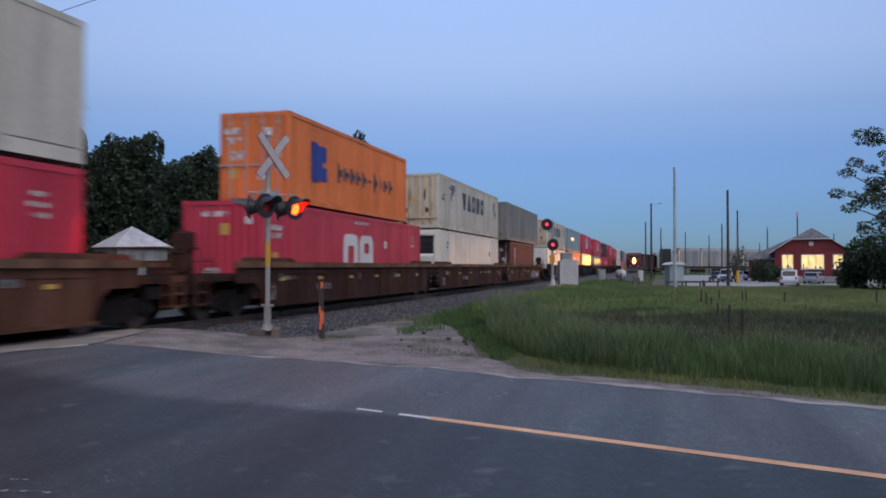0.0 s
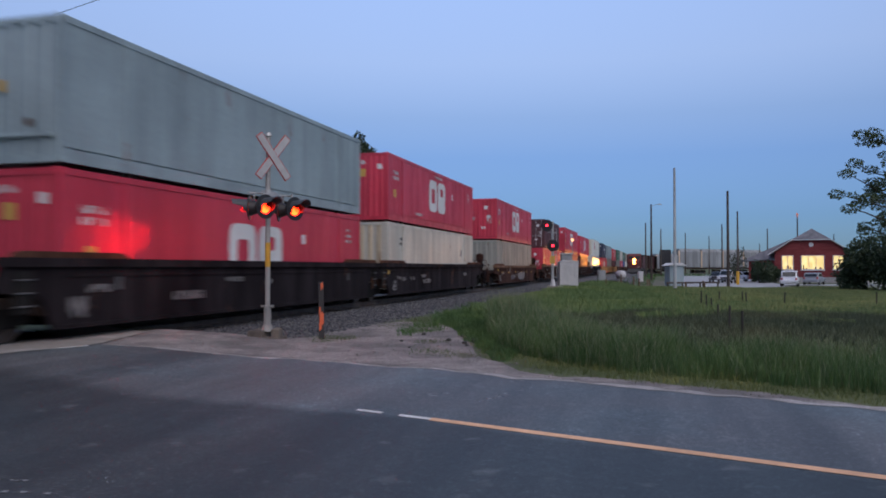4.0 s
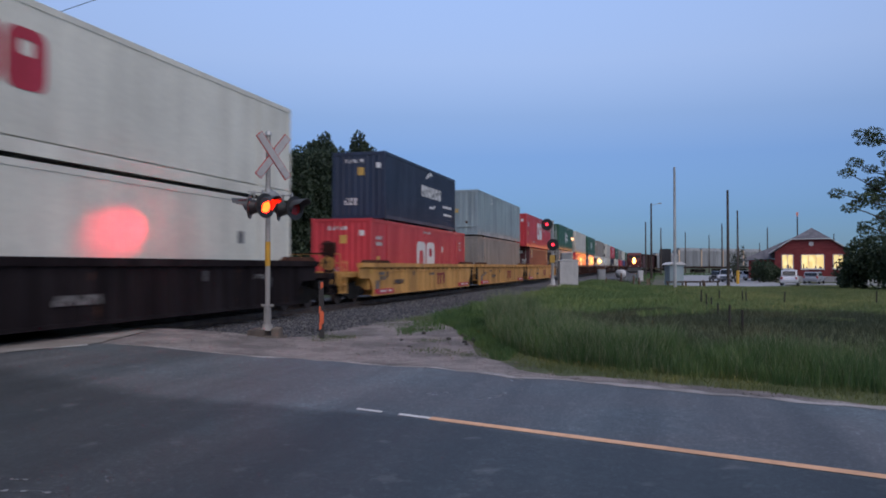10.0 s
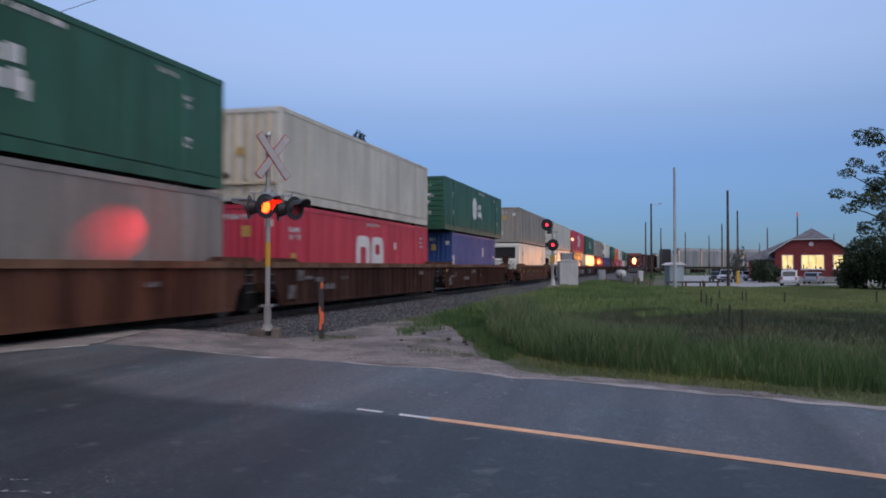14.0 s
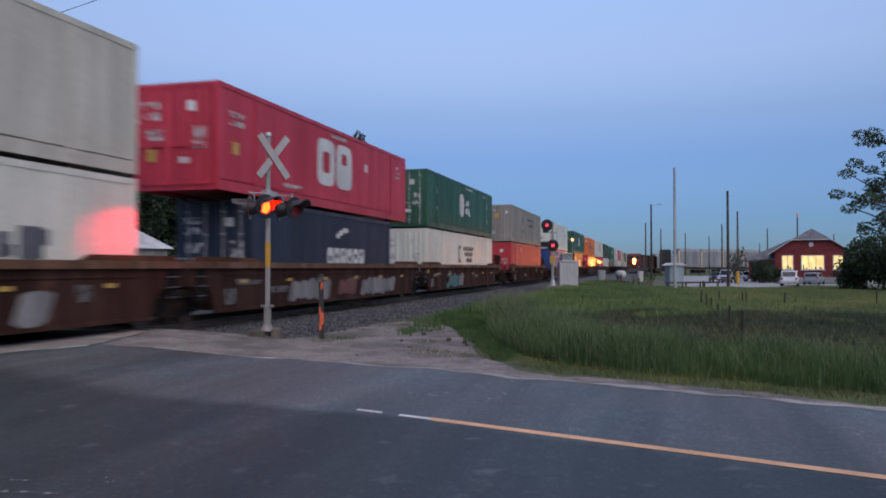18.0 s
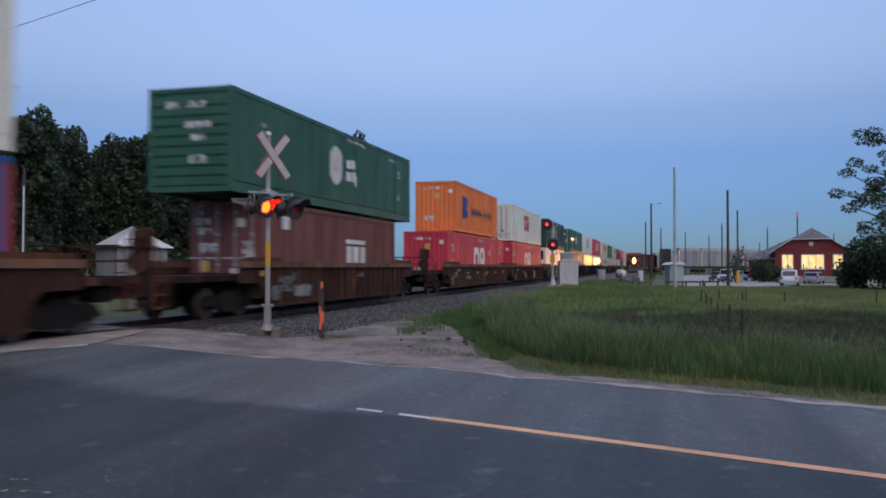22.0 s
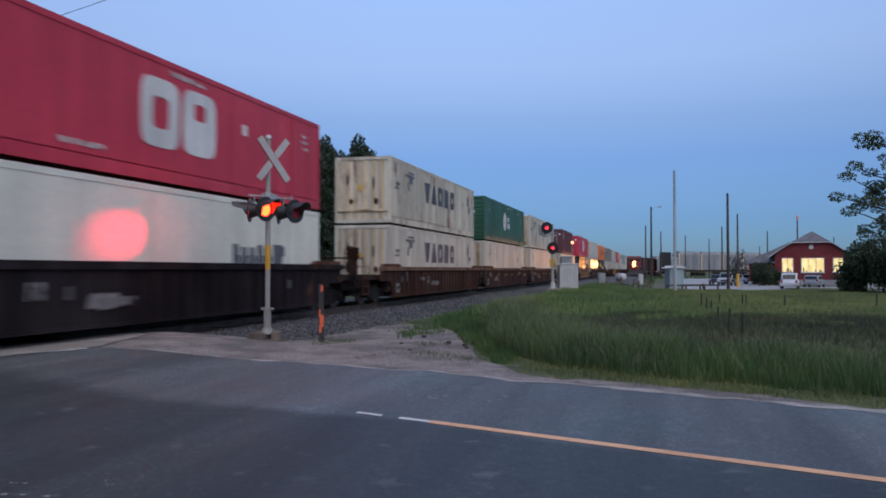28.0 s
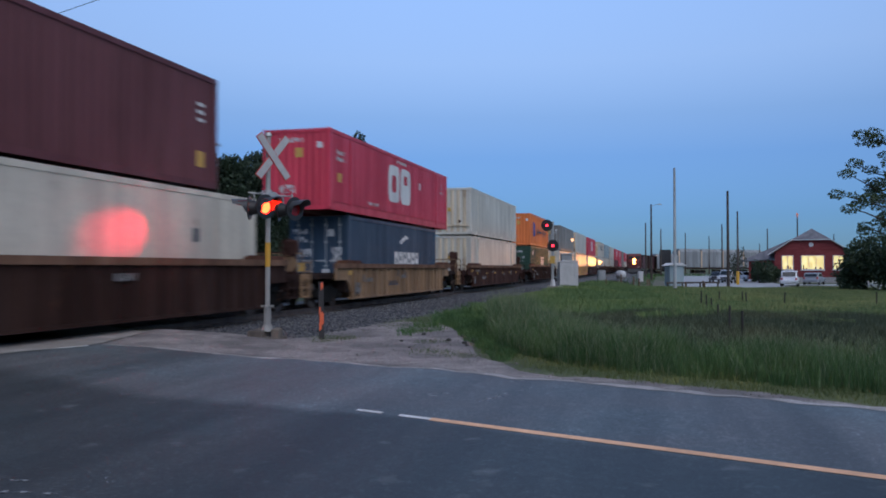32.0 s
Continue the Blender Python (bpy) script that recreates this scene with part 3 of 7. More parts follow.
def sill(paint_key, ribbed, half, top, loose):
    """A side of the well, facing -y, arched over the trucks. loose: whether the ends at -x and +x stand on trucks of their own."""
    b = Build()
    e = half
    arch = {True: ((-0.32, 0.1), (-0.2, 0.34), (0.0, 0.62), (0.22, 0.79)), False: ((-0.05, 0.1), (0.06, 0.36), (0.22, 0.62), (0.42, 0.76))}
    left = [(-e - x, z) for x, z in reversed(arch[loose[0]])]
    right = [(e + x, z) for x, z in arch[loose[1]]]
    b.prism([(-e - 1.25, top - 0.07), (-e - 1.24, 0.8)] + left + right + [(e + 1.24, 0.8), (e + 1.25, top - 0.07)], -0.04, 0.04)
    b.box(-e + 0.1, e - 0.1, -0.1, 0.05, 0.08, 0.16)
    if ribbed:
        n = int(2 * e / 0.62)
        for k in range(n + 1):
            x = -e + 0.3 + (2 * e - 0.6) * k / n
            b.box(x - 0.05, x + 0.05, -0.095, -0.04, 0.16, top - 0.175)
    else:
        for k in range(9):
            x = -e + 1.2 + (2 * e - 2.4) * k / 8
            b.box(x - 0.02, x + 0.02, -0.052, -0.04, 0.16, top - 0.175)
        b.box(-e + 0.4, e - 0.4, -0.07, -0.04, top - 0.36, top - 0.3)
    return b.mesh("side_sill", paint_key)


def flange(half, top, s, ribbed):
    """The raised plate over the end of a side, with its rounded shoulders."""
    a, c = (1.1, 1.3) if ribbed else (0.95, 2.3)
    h = 0.12
    pts = [(s * (half + a), top + 0.001), (s * (half + a - 0.1), top + h - 0.02), (s * (half + a - 0.25), top + h), (s * (half - c + 0.3), top + h), (s * (half - c), top + 0.001)]
    return Build().prism(pts, -0.09, 0.05).mesh("end_flange", "car_rust")


def step_mesh(paint_key):
    """The step that hangs from the corner of an end platform, with its treads."""
    b = Build().box(-0.26, -0.2, -0.04, 0.04, 0.28, 1.0).box(0.2, 0.26, -0.04, 0.04, 0.28, 1.0)
    for z in (0.28, 0.58, 0.88):
        b.box(-0.2, 0.2, -0.09, 0.09, z, z + 0.05)
    b.box(-0.32, 0.32, -0.02, 0.02, 0.8, 1.04)
    return b.mesh("end_step", paint_key)


def brake_mesh():
    """Air tank, valve and rods hung under an end platform."""
    b = Build().rod((-0.5, -0.7, 0.68), (0.35, -0.7, 0.68), 0.2, sides=12).box(-0.3, 0.2, -1.15, -0.92, 0.5, 0.8)
    b.rod((-0.9, -0.4, 0.55), (0.8, -0.4, 0.55), 0.03, sides=6).box(-0.15, 0.25, 0.4, 1.1, 0.46, 0.82)
    return b.mesh("brake_gear", "truck_steel")


def stand_mesh():
    """The hand brake's column and wheel."""
    b = Build().box(-0.12, 0.12, -0.16, 0.16, 1.0, 1.75).prism([(-0.17, 1.7), (-0.12, 2.12), (0.08, 2.16), (0.14, 1.7)], -0.22, 0.22)
    b.rod((-0.2, 0, 1.9), (-0.14, 0, 1.9), 0.05, sides=8)
    for k in range(14):
        p, q = (math.tau * k / 14, math.tau * (k + 1) / 14)
        b.rod((-0.22, 0.29 * math.cos(p), 1.9 + 0.29 * math.sin(p)), (-0.22, 0.29 * math.cos(q), 1.9 + 0.29 * math.sin(q)), 0.022, sides=5)
        if k % 3 == 0:
            b.rod((-0.2, 0, 1.9), (-0.22, 0.29 * math.cos(p), 1.9 + 0.29 * math.sin(p)), 0.015, sides=5)
    return b.mesh("brake_stand", "car_brown")


def chord(paint_key, half, top):
    return Build().box(-half - 1.25, half + 1.25, -0.13, 0.07, top - 0.17, top).mesh("top_chord", paint_key)


def well_floor(half, paint_key):
    b = Build()
    for k in range(7):
        x = -half + 0.9 + (2 * half - 1.8) * k / 6
        b.box(x - 0.12, x + 0.12, -1.39, 1.39, 0.1, 0.3)
    for s in (-1, 1):
        b.box(-half + 0.8, half - 0.8, s * 1.2 - 0.1, s * 1.2 + 0.1, 0.1, 0.28)
    return b.mesh("well_floor", paint_key)


def end_deck(reach, half, paint_key, loose):
    """The deck over a truck, from the well's end out to the coupler or the shared joint; towards +x."""
    b = Build()
    b.box(half - 0.1, half + 0.12, -1.36, 1.36, 0.35, 1.06)
    b.box(half + 0.05, reach - (0.55 if loose else 0.12), -1.25 if loose else -0.75, 1.25 if loose else 0.75, 0.86, 1.02)
    b.prism([(half + 0.1, 0.5), (half + 0.1, 0.88), (reach - 0.3, 0.88), (reach - 0.3, 0.72)], -0.3, 0.3)
    if loose:
        b.box(reach - 0.62, reach - 0.5, -1.3, 1.3, 0.55, 1.04)
        b.box(reach - 0.5, reach - 0.14, -0.12, 0.12, 0.6, 0.82)
        b.box(reach - 0.22, reach + 0.02, -0.17, 0.17, 0.57, 0.85)
    else:
        b.rod((reach - 0.05, 0, 0.6), (reach - 0.05, 0, 1.08), 0.3, sides=12)
    return b.mesh("end_deck", paint_key)


def ladder_mesh(paint_key):
    b = Build()
    for x in (-0.2, 0.2):
        b.rod((x, 0, 0.25), (x, 0, 1.5), 0.018, sides=6)
    for k in range(5):
        b.rod((-0.2, 0, 0.32 + 0.27 * k), (0.2, 0, 0.32 + 0.27 * k), 0.014, sides=6)
    return b.mesh("ladder", paint_key)


def rail_mesh(paint_key):
    b = Build()
    for y in (-1.2, -0.4, 0.4, 1.2):
        b.rod((0, y, 1.0), (0, y, 1.72), 0.018, sides=6)
    b.rod((0, -1.2, 1.72), (0, 1.2, 1.72), 0.02, sides=6).rod((0, -1.2, 1.38), (0, 1.2, 1.38), 0.016, sides=6)
    b.rod((0.05, 0.75, 1.38), (0.09, 0.75, 1.38), 0.28, sides=16)
    return b.mesh("hand_rail", paint_key)


BLOBS = {}


def blob(seed, w, h, mat):
    """One painted patch facing -y with a swelling, slanted outline like a row of fat shapes."""
    if (seed, w, h, mat) not in BLOBS:
        r = random.Random(seed)
        n = max(1, round(w / (h * 0.75)))
        m = 12 * n
        ups, downs = [r.uniform(0.3, 0.5) for _ in range(n)], [r.uniform(0.3, 0.5) for _ in range(n)]

        def edge(t, sizes):
            k = min(n - 1, int(t * n))
            return h * sizes[k] * (0.55 + 0.45 * abs(math.sin(math.pi * (t * n - k))) ** 0.5)

        pts = [(-w / 2 + w * (k + 0.5) / m + 0.12 * h, edge((k + 0.5) / m, ups)) for k in range(m)]
        pts += [(-w / 2 + w * (k + 0.5) / m - 0.12 * h, -edge((k + 0.5) / m, downs)) for k in reversed(range(m))]
        BLOBS[(seed, w, h, mat)] = Build().prism(pts, -0.004, 0).mesh("graffiti", mat)
    return BLOBS[(seed, w, h, mat)]


def bars_mesh(rows, mat, depth=0.005):
    """Flat bars (x, z, width, height) facing -y."""
    key = ("bars", tuple(rows), mat)
    if key not in BLOBS:
        b = Build()
        for x, z, w, h in rows:
            b.box(x - w / 2, x + w / 2, -depth, 0, z - h / 2, z + h / 2)
        BLOBS[key] = b.mesh("marking", mat, fix=False)
    return BLOBS[key]


RAKE = []   # (thing, place along the track at the start)


def well_car(mid, well, paint_key, ribbed, front, rear, style, extras=()):
    """One unit. well: length of the well; front and rear: (reach, loose) towards the camera and away from it."""
    half = well / 2
    car = thing("well_car", pose(mid, TRACK_Y, 0), style, "railway car", "well cars of the train")
    top = {"car_black": 1.44, "car_dark": 1.48}.get(paint_key, 1.4)
    edge = paint_key if paint_key in ("car_black", "car_yellow") else "car_flange"
    cap = car_mesh(("chord", edge, well, top), lambda: chord(edge, half, top))
    for y, turn in ((-1.42, 0), (1.42, 180)):
        ends = (front[1], rear[1]) if turn == 0 else (rear[1], front[1])
        me = car_mesh(("sill", paint_key, ribbed, well, ends), lambda: sill(paint_key, ribbed, half, top, ends))
        part("side_sill", me, car, pose(0, y, 0, 0, 0, turn))
        part("top_chord", cap, car, pose(0, y, 0, 0, 0, turn), "rubbed rusty top edge" if edge == "car_flange" else "")
    part("well_floor", car_mesh(("floor", paint_key, well), lambda: well_floor(half, paint_key)), car)
    for s, (reach, loose) in ((-1, front), (1, rear)):
        turn = pose(0, 0, 0, 0, 0, 180 if s < 0 else 0)
        part("end_deck", car_mesh(("deck", paint_key, round(reach, 1), well, loose), lambda: end_deck(round(reach, 1), half, "deck_steel" if paint_key != "car_yellow" else paint_key, loose)), car, turn)
        part("end_flange", car_mesh(("flange", well, top, s, ribbed), lambda: flange(half, top, s, ribbed)), car, pose(0, -1.42, 0), "blackened raised plate")
        if loose:
            part("brake_gear", car_mesh("brake", brake_mesh), car, turn @ pose(reach - 1.1, 0, 0), "grimy air tank and brake rods")
            part("end_step", car_mesh(("step", paint_key), lambda: step_mesh(paint_key)), car, pose(s * (reach - 0.5), -1.36, 0))
            if s < 0:
                part("brake_stand", car_mesh("stand", stand_mesh), car, pose(-reach + 0.75, -0.75, 0), "hand brake column with its wheel")
            for y in (-1.32, 1.32):
                part("ladder", car_mesh(("ladder", paint_key), lambda: ladder_mesh(paint_key)), car, pose(s * (reach - 0.85), y, 0))
            part("hand_rail", car_mesh(("rail", paint_key), lambda: rail_mesh(paint_key)), car, turn @ pose(reach - 0.66, 0, 0))
        else:
            # dark panel on the sill stands in for the shaded gap behind the rungs
            part("ladder_recess", car_mesh("gap_shade", lambda: Build().box(-0.2, 0.2, -0.06, 0.0, 0.42, 1.2).mesh("ladder_recess", "truck_steel")), car, pose(s * (half + 0.72), -1.43, 0), "black panel standing in for the shaded gap behind the rungs")
            for k in range(3):
                part("rung", car_mesh("rung", lambda: Build().rod((-0.2, 0, 0), (0.2, 0, 0), 0.018, sides=6).mesh("rung", "line_faded")), car, pose(s * (half + 0.72), -1.52, 0.55 + 0.24 * k))
        if loose or s > 0:
            tx = s * (half + 1.05) if loose else s * reach
            bogie = part("bogie", BOLSTER_ME, car, pose(tx, 0, RAIL_Z))
            for wy in (-1.0, 1.0):
                part("side_frame", FRAME_ME, bogie, pose(0, wy, 0))
            for wx in (-0.89, 0.89):
                part("axle", AXLE_ME, bogie, pose(wx, 0, 0.42))
                for wy in (-0.77, 0.77):
                    part("wheel", WHEEL_ME, bogie, pose(wx, wy, 0.42))
    for name, data, x, z in extras:
        part(name, data, car, pose(x, -1.42 - (0.1 if ribbed else 0.054) - (0.02 if z > 1.0 else 0.0), z))
    RAKE.append((car, mid))
    return car


# ---- containers ----
FEET = {53: (16.15, 2.6, 2.9), 40: (12.19, 2.44, 2.9), 41: (12.19, 2.44, 2.62)}   # 41: the lower kind of forty-foot box
BOX_CACHE = {}


def box_mesh(key, make):
    if key not in BOX_CACHE:
        BOX_CACHE[key] = make()
    return BOX_CACHE[key]


def corrugated(length, z0, z1, pitch, depth):
    """A pressed steel wall along x, its face towards -y at y = 0; the troughs reach back to y = depth."""
    n = max(2, int(length / pitch))
    p = length / n
    pts = []
    for k in range(n):
        x = -length / 2 + k * p
        pts += [(x, 0), (x + p * 0.32, 0), (x + p * 0.5, depth), (x + p * 0.82, depth)]
    pts.append((length / 2, 0))
    v = [(x, y, z) for z in (z0, z1) for x, y in pts]
    m = len(pts)
    f = [(i, i + 1, m + i + 1, m + i) for i in range(m - 1)]
    return v, f


def shell_mesh(feet, mat, wall):
    L, W, H = FEET[feet]
    pitch, depth = {"pressed": (0.29, 0.036), "shallow": (0.34, 0.016), "panel": (1.22, 0.006)}[wall]
    b = Build()
    v, f = corrugated(L - 0.24, 0.14 if feet != 53 else 0.31, H - 0.14, pitch, depth)
    b.raw([(x, -W / 2 + 0.012 + y, z) for x, y, z in v], f)
    b.raw([(-x, W / 2 - 0.012 - y, z) for x, y, z in v], f)
    b.box(-L / 2 + 0.06, L / 2 - 0.06, -W / 2 + 0.055, W / 2 - 0.055, 0.12, H - 0.025)
    return b.mesh("shell", mat, fix=False)


def rail_bar(feet, mat, across, low):
    """A top or bottom rail of the frame, along the side or across the end."""
    L, W, H = FEET[feet]
    n = (L if not across else W) / 2 - 0.1
    z0, z1 = (0.0, 0.15 if feet != 53 or across else 0.27) if low else (H - 0.14, H - 0.006)
    b = Build().box(-n, n, 0, 0.06, z0, z1) if not across else Build().box(0.005, 0.09, -n, n, z0, z1)
    return b.mesh("bottom_rail" if low else "top_rail", mat, fix=False)


def post_mesh(feet, mat):
    L, W, H = FEET[feet]
    return Build().box(-0.08, 0.08, -0.08, 0.08, 0.0, H).mesh("corner_post", mat, bevel=0.012)


def stay_mesh(mat):
    H = FEET[53][2]
    return Build().box(-0.09, 0.09, -0.008, 0.04, 0.151, H - 0.152).mesh("lifting_post", mat)


def casting_mesh(mat):
    return Build().box(-0.09, 0.09, -0.086, 0.086, -0.062, 0.062).mesh("corner_casting", mat, bevel=0.015)


def door_leaf(feet, mat):
    """One leaf of the end doors with its pressings; it faces -x."""
    L, W, H = FEET[feet]
    w = W / 2 - 0.1
    v, f = corrugated(w - 0.12, 0.2, H - 0.2, 0.24, 0.032)
    b = Build().box(-0.02, 0.03, -w / 2, w / 2, 0.14, H - 0.155)
    b.raw([(y - 0.046, -x, z) for x, y, z in v], f)
    for z in (0.17, H - 0.19):
        b.box(-0.045, -0.018, -w / 2, w / 2, z - 0.03, z + 0.03)
    for y in (-w / 2 + 0.03, w / 2 - 0.03):
        b.box(-0.045, -0.018, y - 0.03, y + 0.03, 0.2, H - 0.22)
    return b.mesh("door", mat, fix=False)


def rod_mesh(mat, H):
    b = Build().rod((0, 0, 0.1), (0, 0, H - 0.08), 0.02, sides=8)
    for z in (0.35, 1.0, 1.9, H - 0.35):
        b.box(-0.02, 0.03, -0.06, 0.06, z - 0.03, z + 0.03)
    b.box(-0.04, 0.0, 0.0, 0.42, 1.16, 1.22)
    return b.mesh("lock_rod", mat)


def end_wall(feet, mat, style):
    L, W, H = FEET[feet]
    w = W - 0.24
    b = Build()
    if style == "reefer":
        b.box(0.0, 0.03, -w / 2, w / 2, 0.14, H - 0.12)
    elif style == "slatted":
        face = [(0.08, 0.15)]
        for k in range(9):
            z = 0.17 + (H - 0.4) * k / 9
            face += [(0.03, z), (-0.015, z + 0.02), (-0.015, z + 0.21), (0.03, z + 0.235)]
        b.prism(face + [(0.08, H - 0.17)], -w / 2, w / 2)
    else:
        v, f = corrugated(w, 0.14, H - 0.12, *((0.39, 0.05) if style == "ribbed" else (0.26, 0.03)))
        b.raw([(y, -x, z) for x, y, z in v], f)
    return b.mesh("end_wall", mat, fix=False)


def reefer_parts(box, x, W, mat, panel):
    w = W - 0.24
    for y in (-1, 1):
        part("end_stile", box_mesh(("stile", mat), lambda: Build().box(-0.16, 0, -0.05, 0.05, 0.15, 2.6).mesh("end_stile", mat)), box, pose(x - 0.001, y * (w / 2 - 0.05), 0))
    part("end_header", box_mesh(("header", mat, W), lambda: Build().box(-0.16, 0, -w / 2, w / 2, 2.6, 2.74).mesh("end_header", mat)), box, pose(x - 0.001, 0, 0))
    part("grille", box_mesh("grille", lambda: Build().box(-0.02, 0, -0.98, 0.98, 1.64, 2.56).mesh("grille", "signal_black", bevel=0.01)), box, pose(x - 0.004, 0, 0), "black condenser opening")
    for k in range(5):
        part("louvre", box_mesh("louvre", lambda: Build().prism([(0, 0), (-0.05, -0.03), (-0.05, -0.015), (0, 0.02)], -0.93, 0.93).mesh("louvre", "signal_black")), box, pose(x - 0.026, 0, 1.76 + 0.18 * k))
    if panel:
        part("unit_plate", box_mesh(("uplate", mat), lambda: Build().prism([(0, 1.6), (-0.12, 1.64), (-0.14, 2.5), (0, 2.56)], -0.42, 0.42).mesh("unit_plate", mat, bevel=0.02)), box, pose(x - 0.03, 0, 0))
    part("unit_cover", box_mesh(("cover", mat), lambda: Build().prism([(0, 0.66), (-0.14, 0.7), (-0.18, 1.5), (0, 1.62)], -1.05, 1.05).mesh("unit_cover", mat, bevel=0.03)), box, pose(x - 0.004, 0, 0))
    part("unit_base", box_mesh(("ubase", mat), lambda: Build().box(-0.04, 0, -1.02, 1.02, 0.02, 0.12).mesh("unit_base", mat, bevel=0.02)), box, pose(x - 0.004, 0, 0))
    part("vent_slot", box_mesh("vslot", lambda: Build().box(-0.05, 0, -1.06, 1.06, 0.13, 0.65).mesh("vent_slot", "signal_black", bevel=0.01)), box, pose(x - 0.006, 0, 0), "black slot under the unit")
    part("fan_guard", box_mesh("fan", lambda: Build().rod((-0.02, 0, 0), (0, 0, 0), 0.09, sides=14).mesh("fan_guard", "mark_dark")), box, pose(x - 0.17, 0.78, 0.95))
    part("marking", box_mesh("unit_print", lambda: Build().box(-0.004, 0, -0.24, 0.24, -0.09, 0.09).mesh("unit_print", "print_dark")), box, pose(x - 0.18, -0.1, 1.1, 0, 3, 0))


def shape_mesh(spec, mat):
    """A plain painted shape facing -y: ("ring", width, height, hole width, hole height, hole rise) or ("poly", points)."""
    key = (spec, mat)
    if key not in BLOBS:
        b = Build()
        if spec[0] == "ring":
            w, h, hw, hh, up = spec[1:]
            n = 28
            loops = []
            for aw, ah, az, ay in ((w, h, 0, -0.005), (hw, hh, up, -0.005), (w, h, 0, 0.0)):
                pts = []
                for k in range(n):
                    t = math.tau * k / n
                    c, q = math.cos(t), math.sin(t)
                    pts.append((aw / 2 * math.copysign(abs(c) ** 0.42, c), ay, az + ah / 2 * math.copysign(abs(q) ** 0.42, q)))
                loops.append(pts)
            v = loops[0] + loops[1] + loops[2]
            f = [(k, (k + 1) % n, n + (k + 1) % n, n + k) for k in range(n)] + [(k, 2 * n + k, 2 * n + (k + 1) % n, (k + 1) % n) for k in range(n)]
            b.raw(v, f)
        else:
            b.prism(list(spec[1]), -0.005, 0)
        BLOBS[key] = b.mesh("marking", mat)
    return BLOBS[key]


# five worn plain shapes side by side
FIVE = (("poly", ((-0.5, 0.5), (0.5, 0.5), (0.2, -0.5), (-0.2, -0.5))),
        ("poly", ((-0.5, -0.5), (-0.16, 0.5), (0.16, 0.5), (0.5, -0.5))),
        ("ring", 0.98, 1.0, 0.3, 0.46, 0.0),
        ("poly", ((-0.48, 0.5), (0.3, 0.5), (0.5, 0.3), (0.36, -0.5), (-0.48, -0.5))),
        ("ring", 0.84, 1.0, 0.3, 0.3, 0.0))


